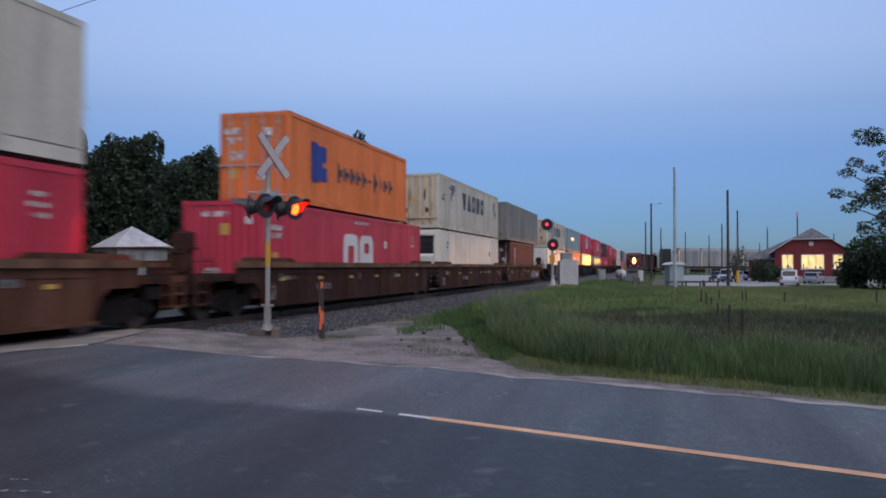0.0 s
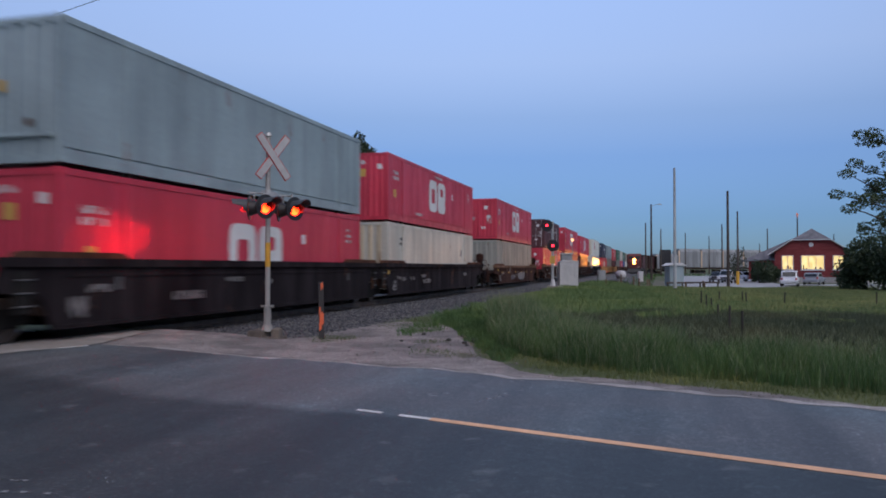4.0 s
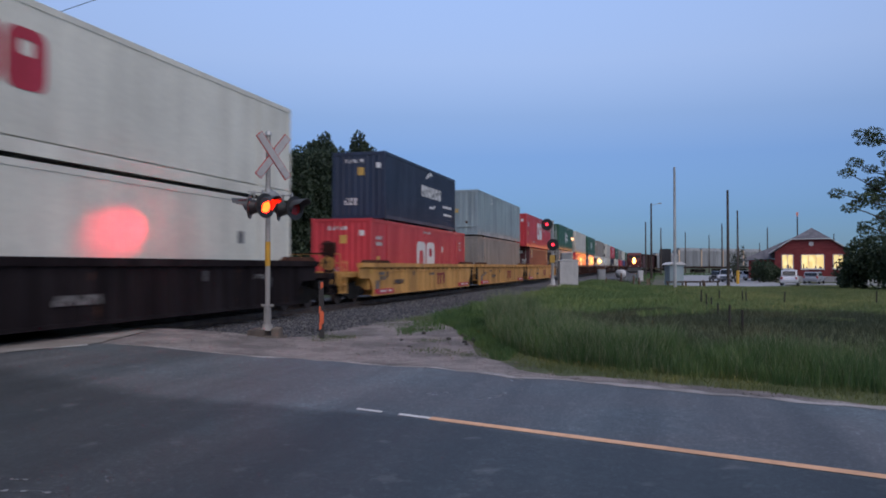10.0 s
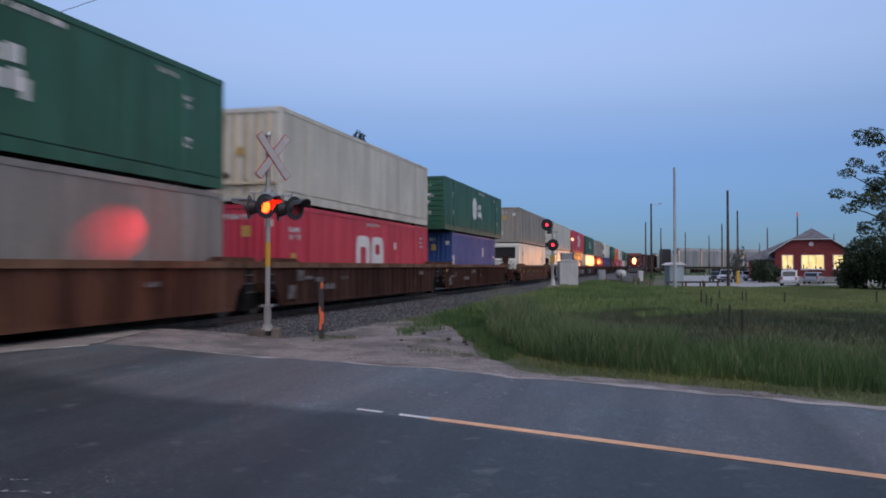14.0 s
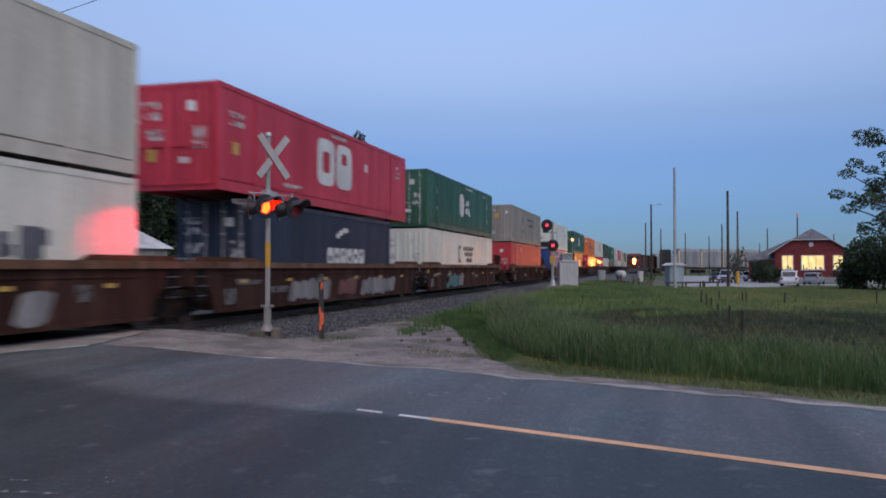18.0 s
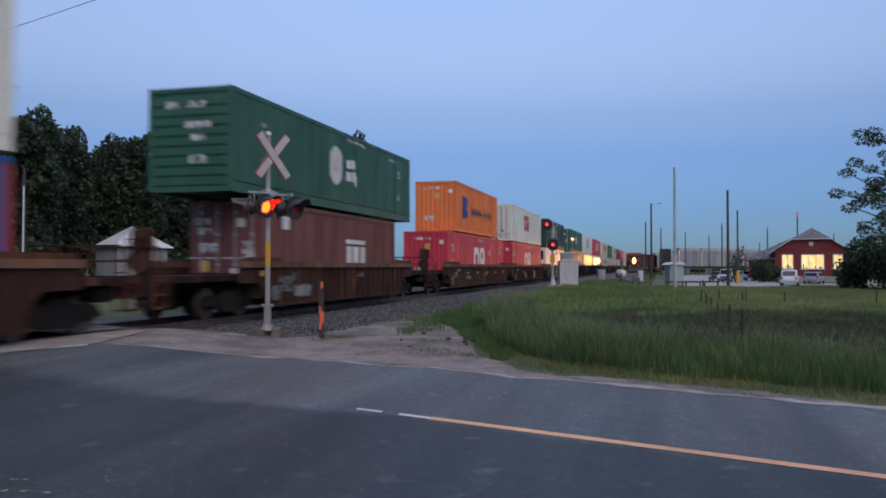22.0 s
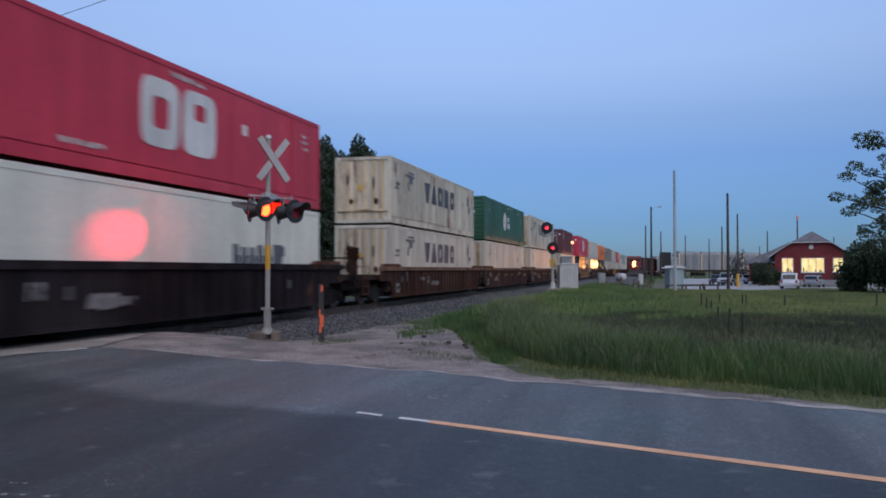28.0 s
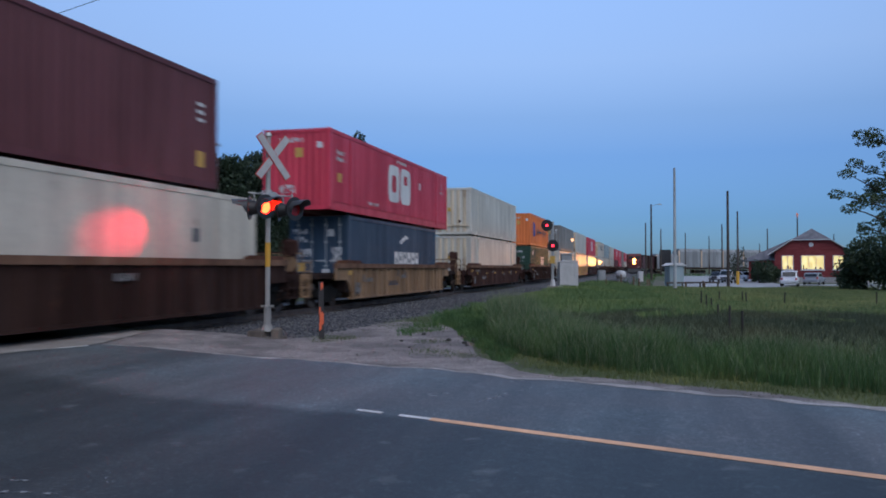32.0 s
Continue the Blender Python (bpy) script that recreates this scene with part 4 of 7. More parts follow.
def marks_for(kind, feet, low):
    """Painted marks on the side: (bars, material, x, z). A lettered name is given as plain shapes in its colours."""
    L = FEET[feet][0]
    out = []
    if kind in ("block", "block_red", "block_fore"):
        m = "mark_red" if kind != "block" else "mark_white"
        z, s = (1.6, 1.62) if not low else (1.36, 1.6)
        x, w0 = -0.15, 1.5
        if kind != "block":
            x, z, s, w0 = (-0.8, 1.7, 1.35, 1.25) if kind == "block_red" else (-3.4, 1.75, 1.15, 1.0)
        out.append((("ring", w0, s, 0.42 * w0, 0.46 * s, 0.0), m, x - 0.55 * w0, z))
        out.append((("ring", w0, s, 0.34 * w0, 0.26 * s, 0.18 * s), m, x + 0.55 * w0, z))
        if kind != "block":
            return out
        out.append((((0, 0, 1.5, 0.12),), "print_white", x + 0.3, 2.62))
        out.append((((0, 0, 0.26, 0.3),), m, x + 3.1, 1.85))
        out.append((((0, 0.12, 0.8, 0.16), (0, -0.12, 0.8, 0.16)), "print_white", -L / 2 + 1.0, 2.0))
        out.append((((0, 0, 0.5, 0.1), (0, 0.2, 0.5, 0.1), (0, 0.4, 0.4, 0.1)), "print_white", L / 2 - 1.2, 1.9))
        out.append((((0, 0, 1.3, 0.12),), "print_white", -3.6, 0.5))
        out.append((((0, 0, 0.34, 0.34),), "mark_yellow", -L / 2 + 0.9, 1.2))
    elif kind == "five":
        for k, spec in enumerate(FIVE):
            out.append((spec, "worn_dark", -2.35 + 1.24 * k, 1.8))
        out.append((((0, 0.14, 1.5, 0.13), (0.15, -0.05, 0.5, 0.3), (-0.2, -0.35, 0.22, 0.4), (0.25, 0.3, 0.9, 0.1)), "bar_dark", -5.3, 2.15))
        out.append((((0, 0.2, 0.2, 1.2), (-0.22, 0.35, 0.26, 0.5), (0.36, -0.1, 0.3, 0.3)), "bar_dark", 6.6, 1.7))
        out.append((((0, 0, 0.6, 0.14), (0.1, 0.2, 0.6, 0.14)), "print_dark", -7.2, 1.6))
    elif kind == "orange":
        out.append((((-0.42, 0.0, 0.5, 1.36), (0.05, 0.0, 0.46, 1.2), (0.42, 0.34, 0.3, 0.55), (0.46, -0.36, 0.36, 0.48)), "mark_blue", -3.7, 1.5))
        for k, (w, h) in enumerate(((0.4, 0.75), (0.46, 0.5), (0.46, 0.62), (0.46, 0.5), (0.46, 0.62), (0.4, 0.12), (0.4, 0.75), (0.2, 0.7), (0.46, 0.5), (0.44, 0.6))):
            out.append(((( 0, 0, w, h * 0.36), (-w * 0.3, 0, w * 0.4, h)), "mark_dark", -1.9 + 0.64 * k, 1.36))
    elif kind == "oval":
        pts = ((0, 0, 1.1, 0.9), (0, 0, 0.8, 1.16), (0, 0, 0.44, 1.36))
        out.append((pts, "mark_white", -0.75, 1.58))
        out.append((((0, 0.1, 0.26, 0.08), (0, -0.1, 0.26, 0.08), (-0.16, -0.0, 0.07, 0.5), (0.16, -0.0, 0.07, 0.5)), "mark_red", -0.75, 1.58))
        out.append((((-0.1, 0.26, 0.4, 0.3), (0.35, 0.3, 0.3, 0.34), (-0.1, -0.2, 0.5, 0.34), (0.42, -0.16, 0.3, 0.4), (0.62, -0.3, 0.2, 0.4)), "mark_white", 0.55, 1.5))
        out.append((((0, 0, 1.9, 0.13),), "print_white", 1.2, 2.66))
        for x in (-6.2, 6.4):
            out.append((((0, 0.2, 0.35, 0.12), (0, 0, 0.3, 0.12), (0, -0.9, 0.3, 0.25)), "print_white", x, 1.9))
        out.append((((0, 0, 1.0, 0.12),), "print_white", 5.6, 2.55))
    elif kind == "square":
        out.append((((0, 0, 1.2, 1.2),), "mark_yellow", -1.2, 1.8))
        out.append((((0, 0, 0.5, 0.6), (0.15, 0.2, 0.4, 0.3)), "mark_grey", -1.0, 1.85))
        out.append((((0, 0, 1.6, 0.1), (3.0, 0, 0.8, 0.1)), "mark_white", 1.0, 2.62))
        out.append((((0, 0, 0.35, 0.25),), "mark_white", -3.4, 2.0))
    elif kind == "bison":
        for k in range(5):
            out.append((((0, 0, 0.3, 0.62 if k in (0, 3) else 0.46), (0.05, -0.1, 0.4, 0.2)), "bar_dark", 2.5 + 0.46 * k, 1.35))
        out.append((((0, 0, 0.6, 0.6), (0.2, 0.1, 0.5, 0.3)), "bar_dark", 5.0, 1.4))
        out.append((((0, 0, 2.6, 0.16),), "mark_tan", 3.4, 0.92))
        out.append((((0, 0, 0.6, 0.34), (0, -0.5, 0.5, 0.34)), "print_dark", -6.6, 2.0))
    elif kind == "arc":
        zz = 1.35 if low else 1.7
        for k in range(6):
            out.append((("ring", 0.52, 0.58, 0.2, 0.2, 0.1 * (k % 3 - 1)), "mark_white", -0.4 + 0.62 * k, zz))
        out.append((((-0.3, -0.12, 0.3, 0.16), (0, 0.0, 0.4, 0.18), (0.4, 0.1, 0.5, 0.16)), "mark_white", 0.6, zz + 0.85))
        out.append((((0, 0, 0.9, 0.12), (0.5, 0.1, 0.3, 0.1)), "mark_white", 1.2, zz - 0.75))
        if not low:
            out.append((((0, 0.12, 1.9, 0.14), (0.1, -0.3, 1.7, 0.12)), "mark_white", 4.3, 1.05))
    elif kind == "text":
        for k in range(3):
            out.append((((0, 0, 2.6 - 0.5 * k, 0.24),), "print_dark", 0.9 + 0.1 * k, 2.05 - 0.34 * k))
        out.append((((-0.25, 0, 0.2, 0.7), (-0.05, 0.4, 0.5, 0.2), (-0.05, -0.4, 0.5, 0.2)), "bar_dark", -1.2, 1.7))
    elif kind == "faint":
        out.append((((0, 0.35, 3.0, 0.22), (0.5, -0.1, 2.4, 0.26)), "print_dark", 1.4, 1.75))
        out.append((((0, 0, 0.4, 0.5),), "mark_blue", -2.6, 2.0))
        out.append((((0, 0.3, 0.7, 0.09), (0.1, 0.1, 0.5, 0.08), (0, -0.4, 1.2, 0.2)), "bar_dark", -2.6, 1.4))
    elif kind == "white_block":
        out.append((((0, 0.42, 2.0, 0.16), (-0.7, -0.1, 0.5, 0.7), (0, -0.1, 0.6, 0.7), (0.75, -0.1, 0.5, 0.7)), "mark_white", 1.4, 1.45))
        out.append((((0, 0, 0.5, 0.4),), "mark_white", -4.6, 2.3))
    elif kind == "stamp":
        out.append((((0, 0, 0.9, 0.9),), "mark_grey", -4.6, 2.2))
        out.append((((0.1, 0.15, 0.5, 0.25), (-0.1, -0.15, 0.4, 0.2)), "mark_yellow", -4.6, 2.2))
        out.append((((0, 0, 0.3, 0.09), (0, 0.2, 0.3, 0.09), (0, 0.4, 0.3, 0.09)), "mark_white", 5.3, 1.7))
        out.append((((0, 0, 0.32, 0.4),), "mark_yellow", 5.3, 0.7))
    elif kind == "column":
        out.append((tuple((0, 0.26 * k, 0.3, 0.17) for k in range(-3, 4)), "mark_white", -4.0, 1.6))
    elif kind == "tag":
        out.append((((0, 0, 0.3, 0.6),), "mark_white", 2.0, 1.9))
        out.append((((0, 0, 0.5, 0.1), (0, -0.2, 0.4, 0.6)), "mark_white", -5.9, 1.5))
        out.append((((0, 0, 0.3, 0.15),), "mark_white", 5.5, 1.6))
    elif kind == "length":
        out.append((((0, 0, 0.36, 0.42),), "mark_white", -6.6, 1.36))
        out.append((((0, 0, 0.3, 0.6),), "mark_white", 2.0, 1.9))
        out.append((((0, 0, 0.3, 0.15),), "mark_white", 5.5, 1.6))
    elif kind == "vent":
        out.append((((0, 0, 0.26, 0.34),), "bar_dark", 5.0, 1.75))
        out.append((((0, 0, 0.6, 0.14), (0.05, 0.22, 0.5, 0.14)), "print_dark", -6.2, 2.0))
    elif kind == "small":
        out.append((((0, 0.2, 0.4, 0.1), (0, 0, 0.4, 0.1)), "mark_white", -3.6, 2.3))
    return out


def word(text, size, mat):
    """Flat painted characters facing -y, centred, standing on z = 0."""
    if ("word", text, size, mat) not in BLOBS:
        cu = bpy.data.curves.new("word", "FONT")
        cu.body, cu.size, cu.extrude, cu.align_x, cu.offset = text, size, 0.003, "CENTER", 0.012
        ob = bpy.data.objects.new("word", cu)
        me = bpy.data.meshes.new_from_object(ob)
        bpy.data.objects.remove(ob)
        me.materials.clear()
        me.materials.append(MATS[mat])
        BLOBS[("word", text, size, mat)] = me
    return BLOBS[("word", text, size, mat)]


def end_marks(kind, mat):
    """Small panels and plates on the end: (bars (y, z, w, h), material)."""
    if kind == "doors":
        return [(((-0.75, 2.3, 0.6, 0.2), (-0.7, 2.0, 0.5, 0.2), (0.75, 1.4, 0.4, 0.6), (-0.6, 1.5, 0.6, 0.3)), "print_white"), (((0.5, 2.25, 0.26, 0.26), (0.3, 0.8, 0.3, 0.16)), "mark_white"), (((-0.72, 0.95, 0.3, 0.34),), "mark_yellow")]
    if kind == "plain":
        return [(((-0.2, 2.5, 0.9, 0.16), (-0.35, 0.75, 0.6, 0.3)), "print_white"), (((0.9, 2.3, 0.22, 0.22),), "mark_white"), (((0.1, 2.05, 0.3, 0.34),), "mark_yellow")]
    if kind == "slatted":
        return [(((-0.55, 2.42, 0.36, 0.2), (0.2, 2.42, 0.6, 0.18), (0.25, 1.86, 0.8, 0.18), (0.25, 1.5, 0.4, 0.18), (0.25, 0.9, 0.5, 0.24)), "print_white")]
    if kind == "ribbed":
        return [(((-0.1, 1.55, 0.2, 0.24),), "mark_yellow")]
    return []


def container(mid, base, feet, mat, end="doors", marks="", wall="shallow", label="", end_mat=None, group="containers on the train", fine=True):
    L, W, H = FEET[feet]
    box = thing("shipping_container", pose(mid, TRACK_Y, base), label, "container", group)
    end_mat = end_mat or mat
    part("shell", box_mesh(("shell", feet, mat, wall), lambda: shell_mesh(feet, mat, wall)), box)
    for low in (False, True):
        nm = "bottom_rail" if low else "top_rail"
        for s in (-1, 1):
            turn = pose(0, 0, 0, 0, 0, 0 if s < 0 else 180)
            part(nm, box_mesh(("bar", feet, mat, False, low), lambda: rail_bar(feet, mat, False, low)), box, turn @ pose(0, -W / 2, 0))
            part(nm, box_mesh(("bar", feet, mat, True, low), lambda: rail_bar(feet, mat, True, low)), box, turn @ pose(-L / 2, 0, 0))
    for x in (-1, 1):
        for y in (-1, 1):
            tone = "paint_orangered" if marks == "length" else mat
            part("corner_post", box_mesh(("post", feet, tone), lambda: post_mesh(feet, tone)), box, pose(x * (L / 2 - 0.08), y * (W / 2 - 0.08), 0))
            for z in (0.062, H - 0.056) if fine else ():
                part("corner_casting", box_mesh(("cast", mat), lambda: casting_mesh(mat)), box, pose(x * (L / 2 - 0.088), y * (W / 2 - 0.083), z))
            if feet == 53:
                part("lifting_post", box_mesh(("stay", mat), lambda: stay_mesh(mat)), box, pose(x * 6.02, y * (W / 2 + 0.002), 0, 0, 0, 0 if y < 0 else 180))
    for s in (-1, 1):
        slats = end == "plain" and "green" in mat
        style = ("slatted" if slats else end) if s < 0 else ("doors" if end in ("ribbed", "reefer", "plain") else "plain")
        turn = pose(0, 0, 0, 0, 0, 0 if s < 0 else 180)
        if style == "doors":
            rod = "galvanised" if feet != 53 or "green" in mat else end_mat
            for y in (-1, 1):
                leaf = part("door", box_mesh(("door", feet, end_mat), lambda: door_leaf(feet, end_mat)), box, turn @ pose(-L / 2 + 0.02, y * (W / 4 - 0.04), 0, 0, 0, 0))
                for dy in (-0.3, 0.26):
                    part("lock_rod", box_mesh(("rod", rod, H), lambda: rod_mesh(rod, H)), leaf, pose(-0.062, dy, 0))
        else:
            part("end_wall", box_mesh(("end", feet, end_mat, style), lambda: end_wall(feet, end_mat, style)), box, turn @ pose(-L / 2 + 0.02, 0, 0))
        if s < 0:
            if style == "reefer":
                reefer_parts(box, -L / 2 + 0.02, W, end_mat, base > 1)
            if style == "ribbed":
                beam = box_mesh(("beam", end_mat, W), lambda: Build().box(-0.05, 0.02, -W / 2 + 0.17, W / 2 - 0.17, 0.5, 0.58).mesh("end_beam", end_mat, bevel=0.01))
                part("end_beam", beam, box, pose(-L / 2, 0, 0))
                spots = ((-0.62, 0.95, 0.24, 0.3), (0.55, 0.95, 0.22, 0.28), (-0.5, 1.75, 0.12, 0.6), (0.7, 1.9, 0.14, 0.5)) if "cream" in mat else ((-0.55, 0.8, 0.2, 0.2), (0.6, 0.8, 0.2, 0.2))
                for y, z, w, h in spots:
                    part("rust_stain", shape_mesh(("poly", ((-w / 2, 0), (-w / 5, h / 2), (w / 6, h * 0.4), (w / 2, 0.02), (w / 4, -h * 0.4), (-w / 6, -h / 2))), "rust_patch"), box, pose(-L / 2 + 0.016, y, z, 0, 0, -90))
            for rows, m in end_marks(style, end_mat) if marks != "length" else ():
                for bar in rows:
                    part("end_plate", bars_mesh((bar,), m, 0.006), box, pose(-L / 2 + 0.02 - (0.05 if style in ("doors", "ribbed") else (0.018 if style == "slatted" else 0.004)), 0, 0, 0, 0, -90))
    for rows, m, x, z in marks_for(marks, feet, base < 1):
        if isinstance(rows[0], str):
            part("marking", shape_mesh(rows, m), box, pose(x, -W / 2 + 0.006, z))
            continue
        for bar in rows:
            part("marking", bars_mesh((bar,), m), box, pose(x, -W / 2 + 0.006, z))
    if marks == "length":
        part("length_mark", word("53", 0.5, "mark_white"), box, pose(-6.6, -W / 2 + 0.006, 1.75, 90, 0, 0), "white number painted on the side")
        part("length_mark", word("53", 0.5, "mark_white"), box, pose(-L / 2 + 0.004, 0.05, 1.75, 0, 0, -90) @ pose(0, 0, 0, 90, 0, 0), "white number painted on the end")
        part("end_plate", bars_mesh(((0, 0, 0.4, 0.42),), "mark_white", 0.006), box, pose(-L / 2 + 0.016, 0.05, 1.36, 0, 0, -90))
    if base < 1:
        for x in (-5.95, 5.95):
            for y in (-1, 1):
                part("stacking_lock", box_mesh("lock", lambda: Build().prism([(-0.09, -0.03), (-0.09, 0.06), (-0.05, 0.1), (0.05, 0.1), (0.09, 0.06), (0.09, -0.03)], -0.07, 0.07).mesh("stacking_lock", "truck_steel")), box, pose(x, y * (W / 2 - 0.1), H), "dark steel stacking lock")
    RAKE.append((box, mid))
    return box


# ---- the train: one row a unit, from the one nearest the camera at the start ----
# place along the track, joint to the next unit (a: shared truck, c: coupler), lower box, upper box, car
BRANDS = {"block": "white square emblem", "block_red": "red square emblem", "block_fore": "small red square emblem", "five": "dark weathered lettering bars", "orange": "blue emblem and dark bars", "oval": "white oval emblem", "square": "yellow square emblem",
          "bison": "dark emblem bars", "arc": "white emblem bars", "text": "grey bars of writing", "faint": "faint grey bars", "white_block": "white block emblem", "stamp": "small pale stamp", "column": "a column of white marks",
          "tag": "small white tags", "length": "red corner posts and a white number", "vent": "a small vent plate", "small": "small white marks", "": "plain sides"}
TONES = {"red": "red", "brightred": "bright red", "orangered": "faded orange-red", "orange": "orange", "green": "dark green", "darkgreen": "deep green", "navy": "navy blue", "steelblue": "dark steel-blue", "blue": "blue", "maroon": "maroon",
         "darkbrown": "dark brown", "brown": "reddish brown", "white": "white", "cleanwhite": "clean white", "cream": "cream white", "rustcream": "rust-stained cream", "grey": "grey", "taupe": "taupe grey", "bluegrey": "blue-grey", "greygreen": "grey-green"}
ENDS = {"doors": "end doors with lock rods", "ribbed": "a ribbed end", "plain": "a plain end", "reefer": "a cooling unit on its end"}
CARS = {"brown": "dirty brown smooth-sided well car carrying containers", "rust": "rusty orange-brown well car carrying containers", "black": "black well car with ribbed sides carrying containers", "yellow": "yellow well car carrying containers",
        "tan": "tan-brown weathered well car carrying containers", "dark": "dark brown well car with ribbed sides carrying containers"}
UNITS = [
    (6.06, "c", (53, "red", "doors", "block"), (53, "white", "ribbed", ""), "rust", 0),
    (29.67, "a", (53, "red", "plain", "block"), (40, "orange", "doors", "orange"), "brown", 0),
    (49.30, "a", (53, "cleanwhite", "reefer", "vent"), (53, "cream", "ribbed", "five"), "brown", 0),
    (68.83, "c", (40, "maroon", "doors", "column"), (53, "grey", "ribbed", "vent"), "rust", 0),
    (92.44, "a", (53, "cleanwhite", "doors", "bison"), (53, "rustcream", "ribbed", "five"), "black", 0),
    (112.08, "a", (53, "red", "plain", "block"), (53, "bluegrey", "ribbed", ""), "black", 0),
    (131.60, "c", (53, "white", "ribbed", "vent"), (53, "red", "plain", "block"), "black", 0),
    (155.51, "c", (53, "greygreen", "ribbed", ""), (53, "red", "doors", "block"), "brown", 0),
    (179.27, "a", (53, "red", "doors", "block"), (40, "darkbrown", "doors", "small"), "dark", 1),
    (198.74, "a", (53, "orangered", "plain", "small"), (53, "red", "plain", "block"), "dark", 1),
    (218.35, "c", (41, "maroon", "doors", "small"), (53, "red", "plain", "block"), "dark", 1),
    (241.87, "c", (53, "cleanwhite", "ribbed", "vent"), (53, "cleanwhite", "ribbed", "block_fore"), "black", 1),
    (265.33, "a", (53, "brightred", "plain", "block"), (40, "navy", "plain", "arc"), "yellow", 0),
    (285.15, "a", (53, "grey", "ribbed", ""), (53, "bluegrey", "ribbed", "small"), "yellow", 0),
    (304.83, "c", (41, "maroon", "doors", "stamp"), (53, "brightred", "plain", "block"), "yellow", 0),
    (328.50, "a", (53, "grey", "reefer", ""), (53, "green", "doors", "oval"), "rust", 1),
    (348.04, "a", (53, "red", "plain", "block"), (53, "white", "ribbed", ""), "brown", 1),
    (367.59, "c", (40, "blue", "plain", "tag"), (53, "green", "plain", "oval"), "brown", 1),
    (391.44, "c", (53, "cleanwhite", "reefer", "vent"), (53, "taupe", "plain", ""), "rust", 0),
    (415.58, "a", (53, "cleanwhite", "doors", "bison"), (53, "white", "reefer", ""), "brown", 0),
    (435.14, "a", (40, "navy", "doors", "arc"), (53, "red", "doors", "block"), "brown", 0),
    (454.89, "c", (53, "cleanwhite", "doors", "text"), (53, "green", "doors", "oval"), "brown", 0),
    (478.76, "c", (53, "brightred", "doors", "small"), (53, "taupe", "plain", "faint"), "brown", 1),
    (502.83, "c", (53, "blue", "plain", "length"), (53, "cleanwhite", "reefer", "vent"), "brown", 1),
    (526.60, "c", (40, "brown", "doors", "white_block"), (53, "green", "plain", "oval"), "brown", 1),
    (549.85, "a", (53, "red", "plain", "block"), (40, "orange", "plain", "orange"), "brown", 0),
    (569.74, "a", (53, "red", "plain", "block"), (53, "cleanwhite", "ribbed", "block_red"), "brown", 1),
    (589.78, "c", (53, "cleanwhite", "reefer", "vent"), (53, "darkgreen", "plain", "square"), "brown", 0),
    (613.40, "a", (53, "grey", "reefer", ""), (53, "green", "doors", "oval"), "black", 1),
    (632.72, "a", (53, "cream", "ribbed", "vent"), (53, "cleanwhite", "ribbed", "block_red"), "black", 1),
    (652.59, "c", (53, "cleanwhite", "ribbed", "bison"), (53, "red", "plain", "block"), "black", 1),
    (676.29, "a", (53, "cream", "ribbed", "five"), (53, "rustcream", "ribbed", "five"), "brown", 1),
    (695.69, "a", (53, "cream", "ribbed", "vent"), (53, "green", "plain", "oval"), "brown", 0),
    (715.43, "c", (53, "cream", "ribbed", "vent"), (53, "rustcream", "ribbed", "five"), "brown", 0),
    (739.06, "c", (53, "cream", "ribbed", "vent"), (40, "maroon", "plain", "stamp"), "dark", 1),
    (760.58, "c", (40, "steelblue", "doors", "arc"), (53, "red", "plain", "block"), "tan", 1),
    (782.64, "c", (53, "white", "ribbed", ""), (53, "white", "ribbed", "small"), "brown", 0),
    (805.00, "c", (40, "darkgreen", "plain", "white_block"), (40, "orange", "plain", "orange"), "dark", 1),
    (828.60, "a", (53, "white", "ribbed", ""), (53, "grey", "plain", ""), "brown", 0),
    (848.20, "a", (53, "cream", "ribbed", ""), (53, "white", "plain", ""), "yellow", 0),
    (867.80, "c", (53, "white", "ribbed", ""), (53, "red", "plain", "block"), "brown", 0),
    (891.40, "a", (53, "white", "plain", ""), (53, "cream", "plain", "five"), "dark", 1),
    (911.00, "a", (53, "cream", "plain", ""), (53, "bluegrey", "plain", ""), "dark", 1),
    (930.60, "c", (53, "white", "plain", ""), (53, "white", "plain", ""), "dark", 1),
    (954.20, "a", (53, "maroon", "plain", ""), (53, "red", "plain", "block"), "brown", 0),
    (973.80, "a", (53, "red", "plain", "block"), (53, "red", "plain", "block"), "brown", 0),
    (993.40, "c", (53, "grey", "plain", ""), (53, "grey", "plain", ""), "brown", 0),
    (1017.0, "a", (53, "white", "plain", ""), (53, "red", "plain", "block"), "dark", 1),
    (1036.6, "a", (53, "red", "plain", "block"), (53, "maroon", "plain", ""), "dark", 1),
    (1056.2, "c", (53, "grey", "plain", ""), (53, "taupe", "plain", ""), "dark", 1),
    (1079.8, "c", (53, "white", "plain", ""), (53, "red", "plain", "block"), "brown", 0),
]
REFLECT = bars_mesh(((0, 0, 0.3, 0.09),), "mark_yellow", 0.012)
STENCILS = [bars_mesh(((0, 0, w, h),), m, 0.01) for w, h, m in ((0.5, 0.12, "print_grey"), (0.9, 0.12, "print_grey"), (0.4, 0.34, "print_grey"), (0.7, 0.16, "print_grey"), (0.16, 0.26, "line_faded"), (0.5, 0.42, "print_grey"))]
# flat dark bar drawn for a shaded cut-out under the top chord
SLOT_SHADE = bars_mesh(((0, 0, 0.2, 0.05),), "truck_steel", 0.014)
RED_BAND = bars_mesh(((0, 0, 2.2, 0.2),), "mark_red", 0.06)
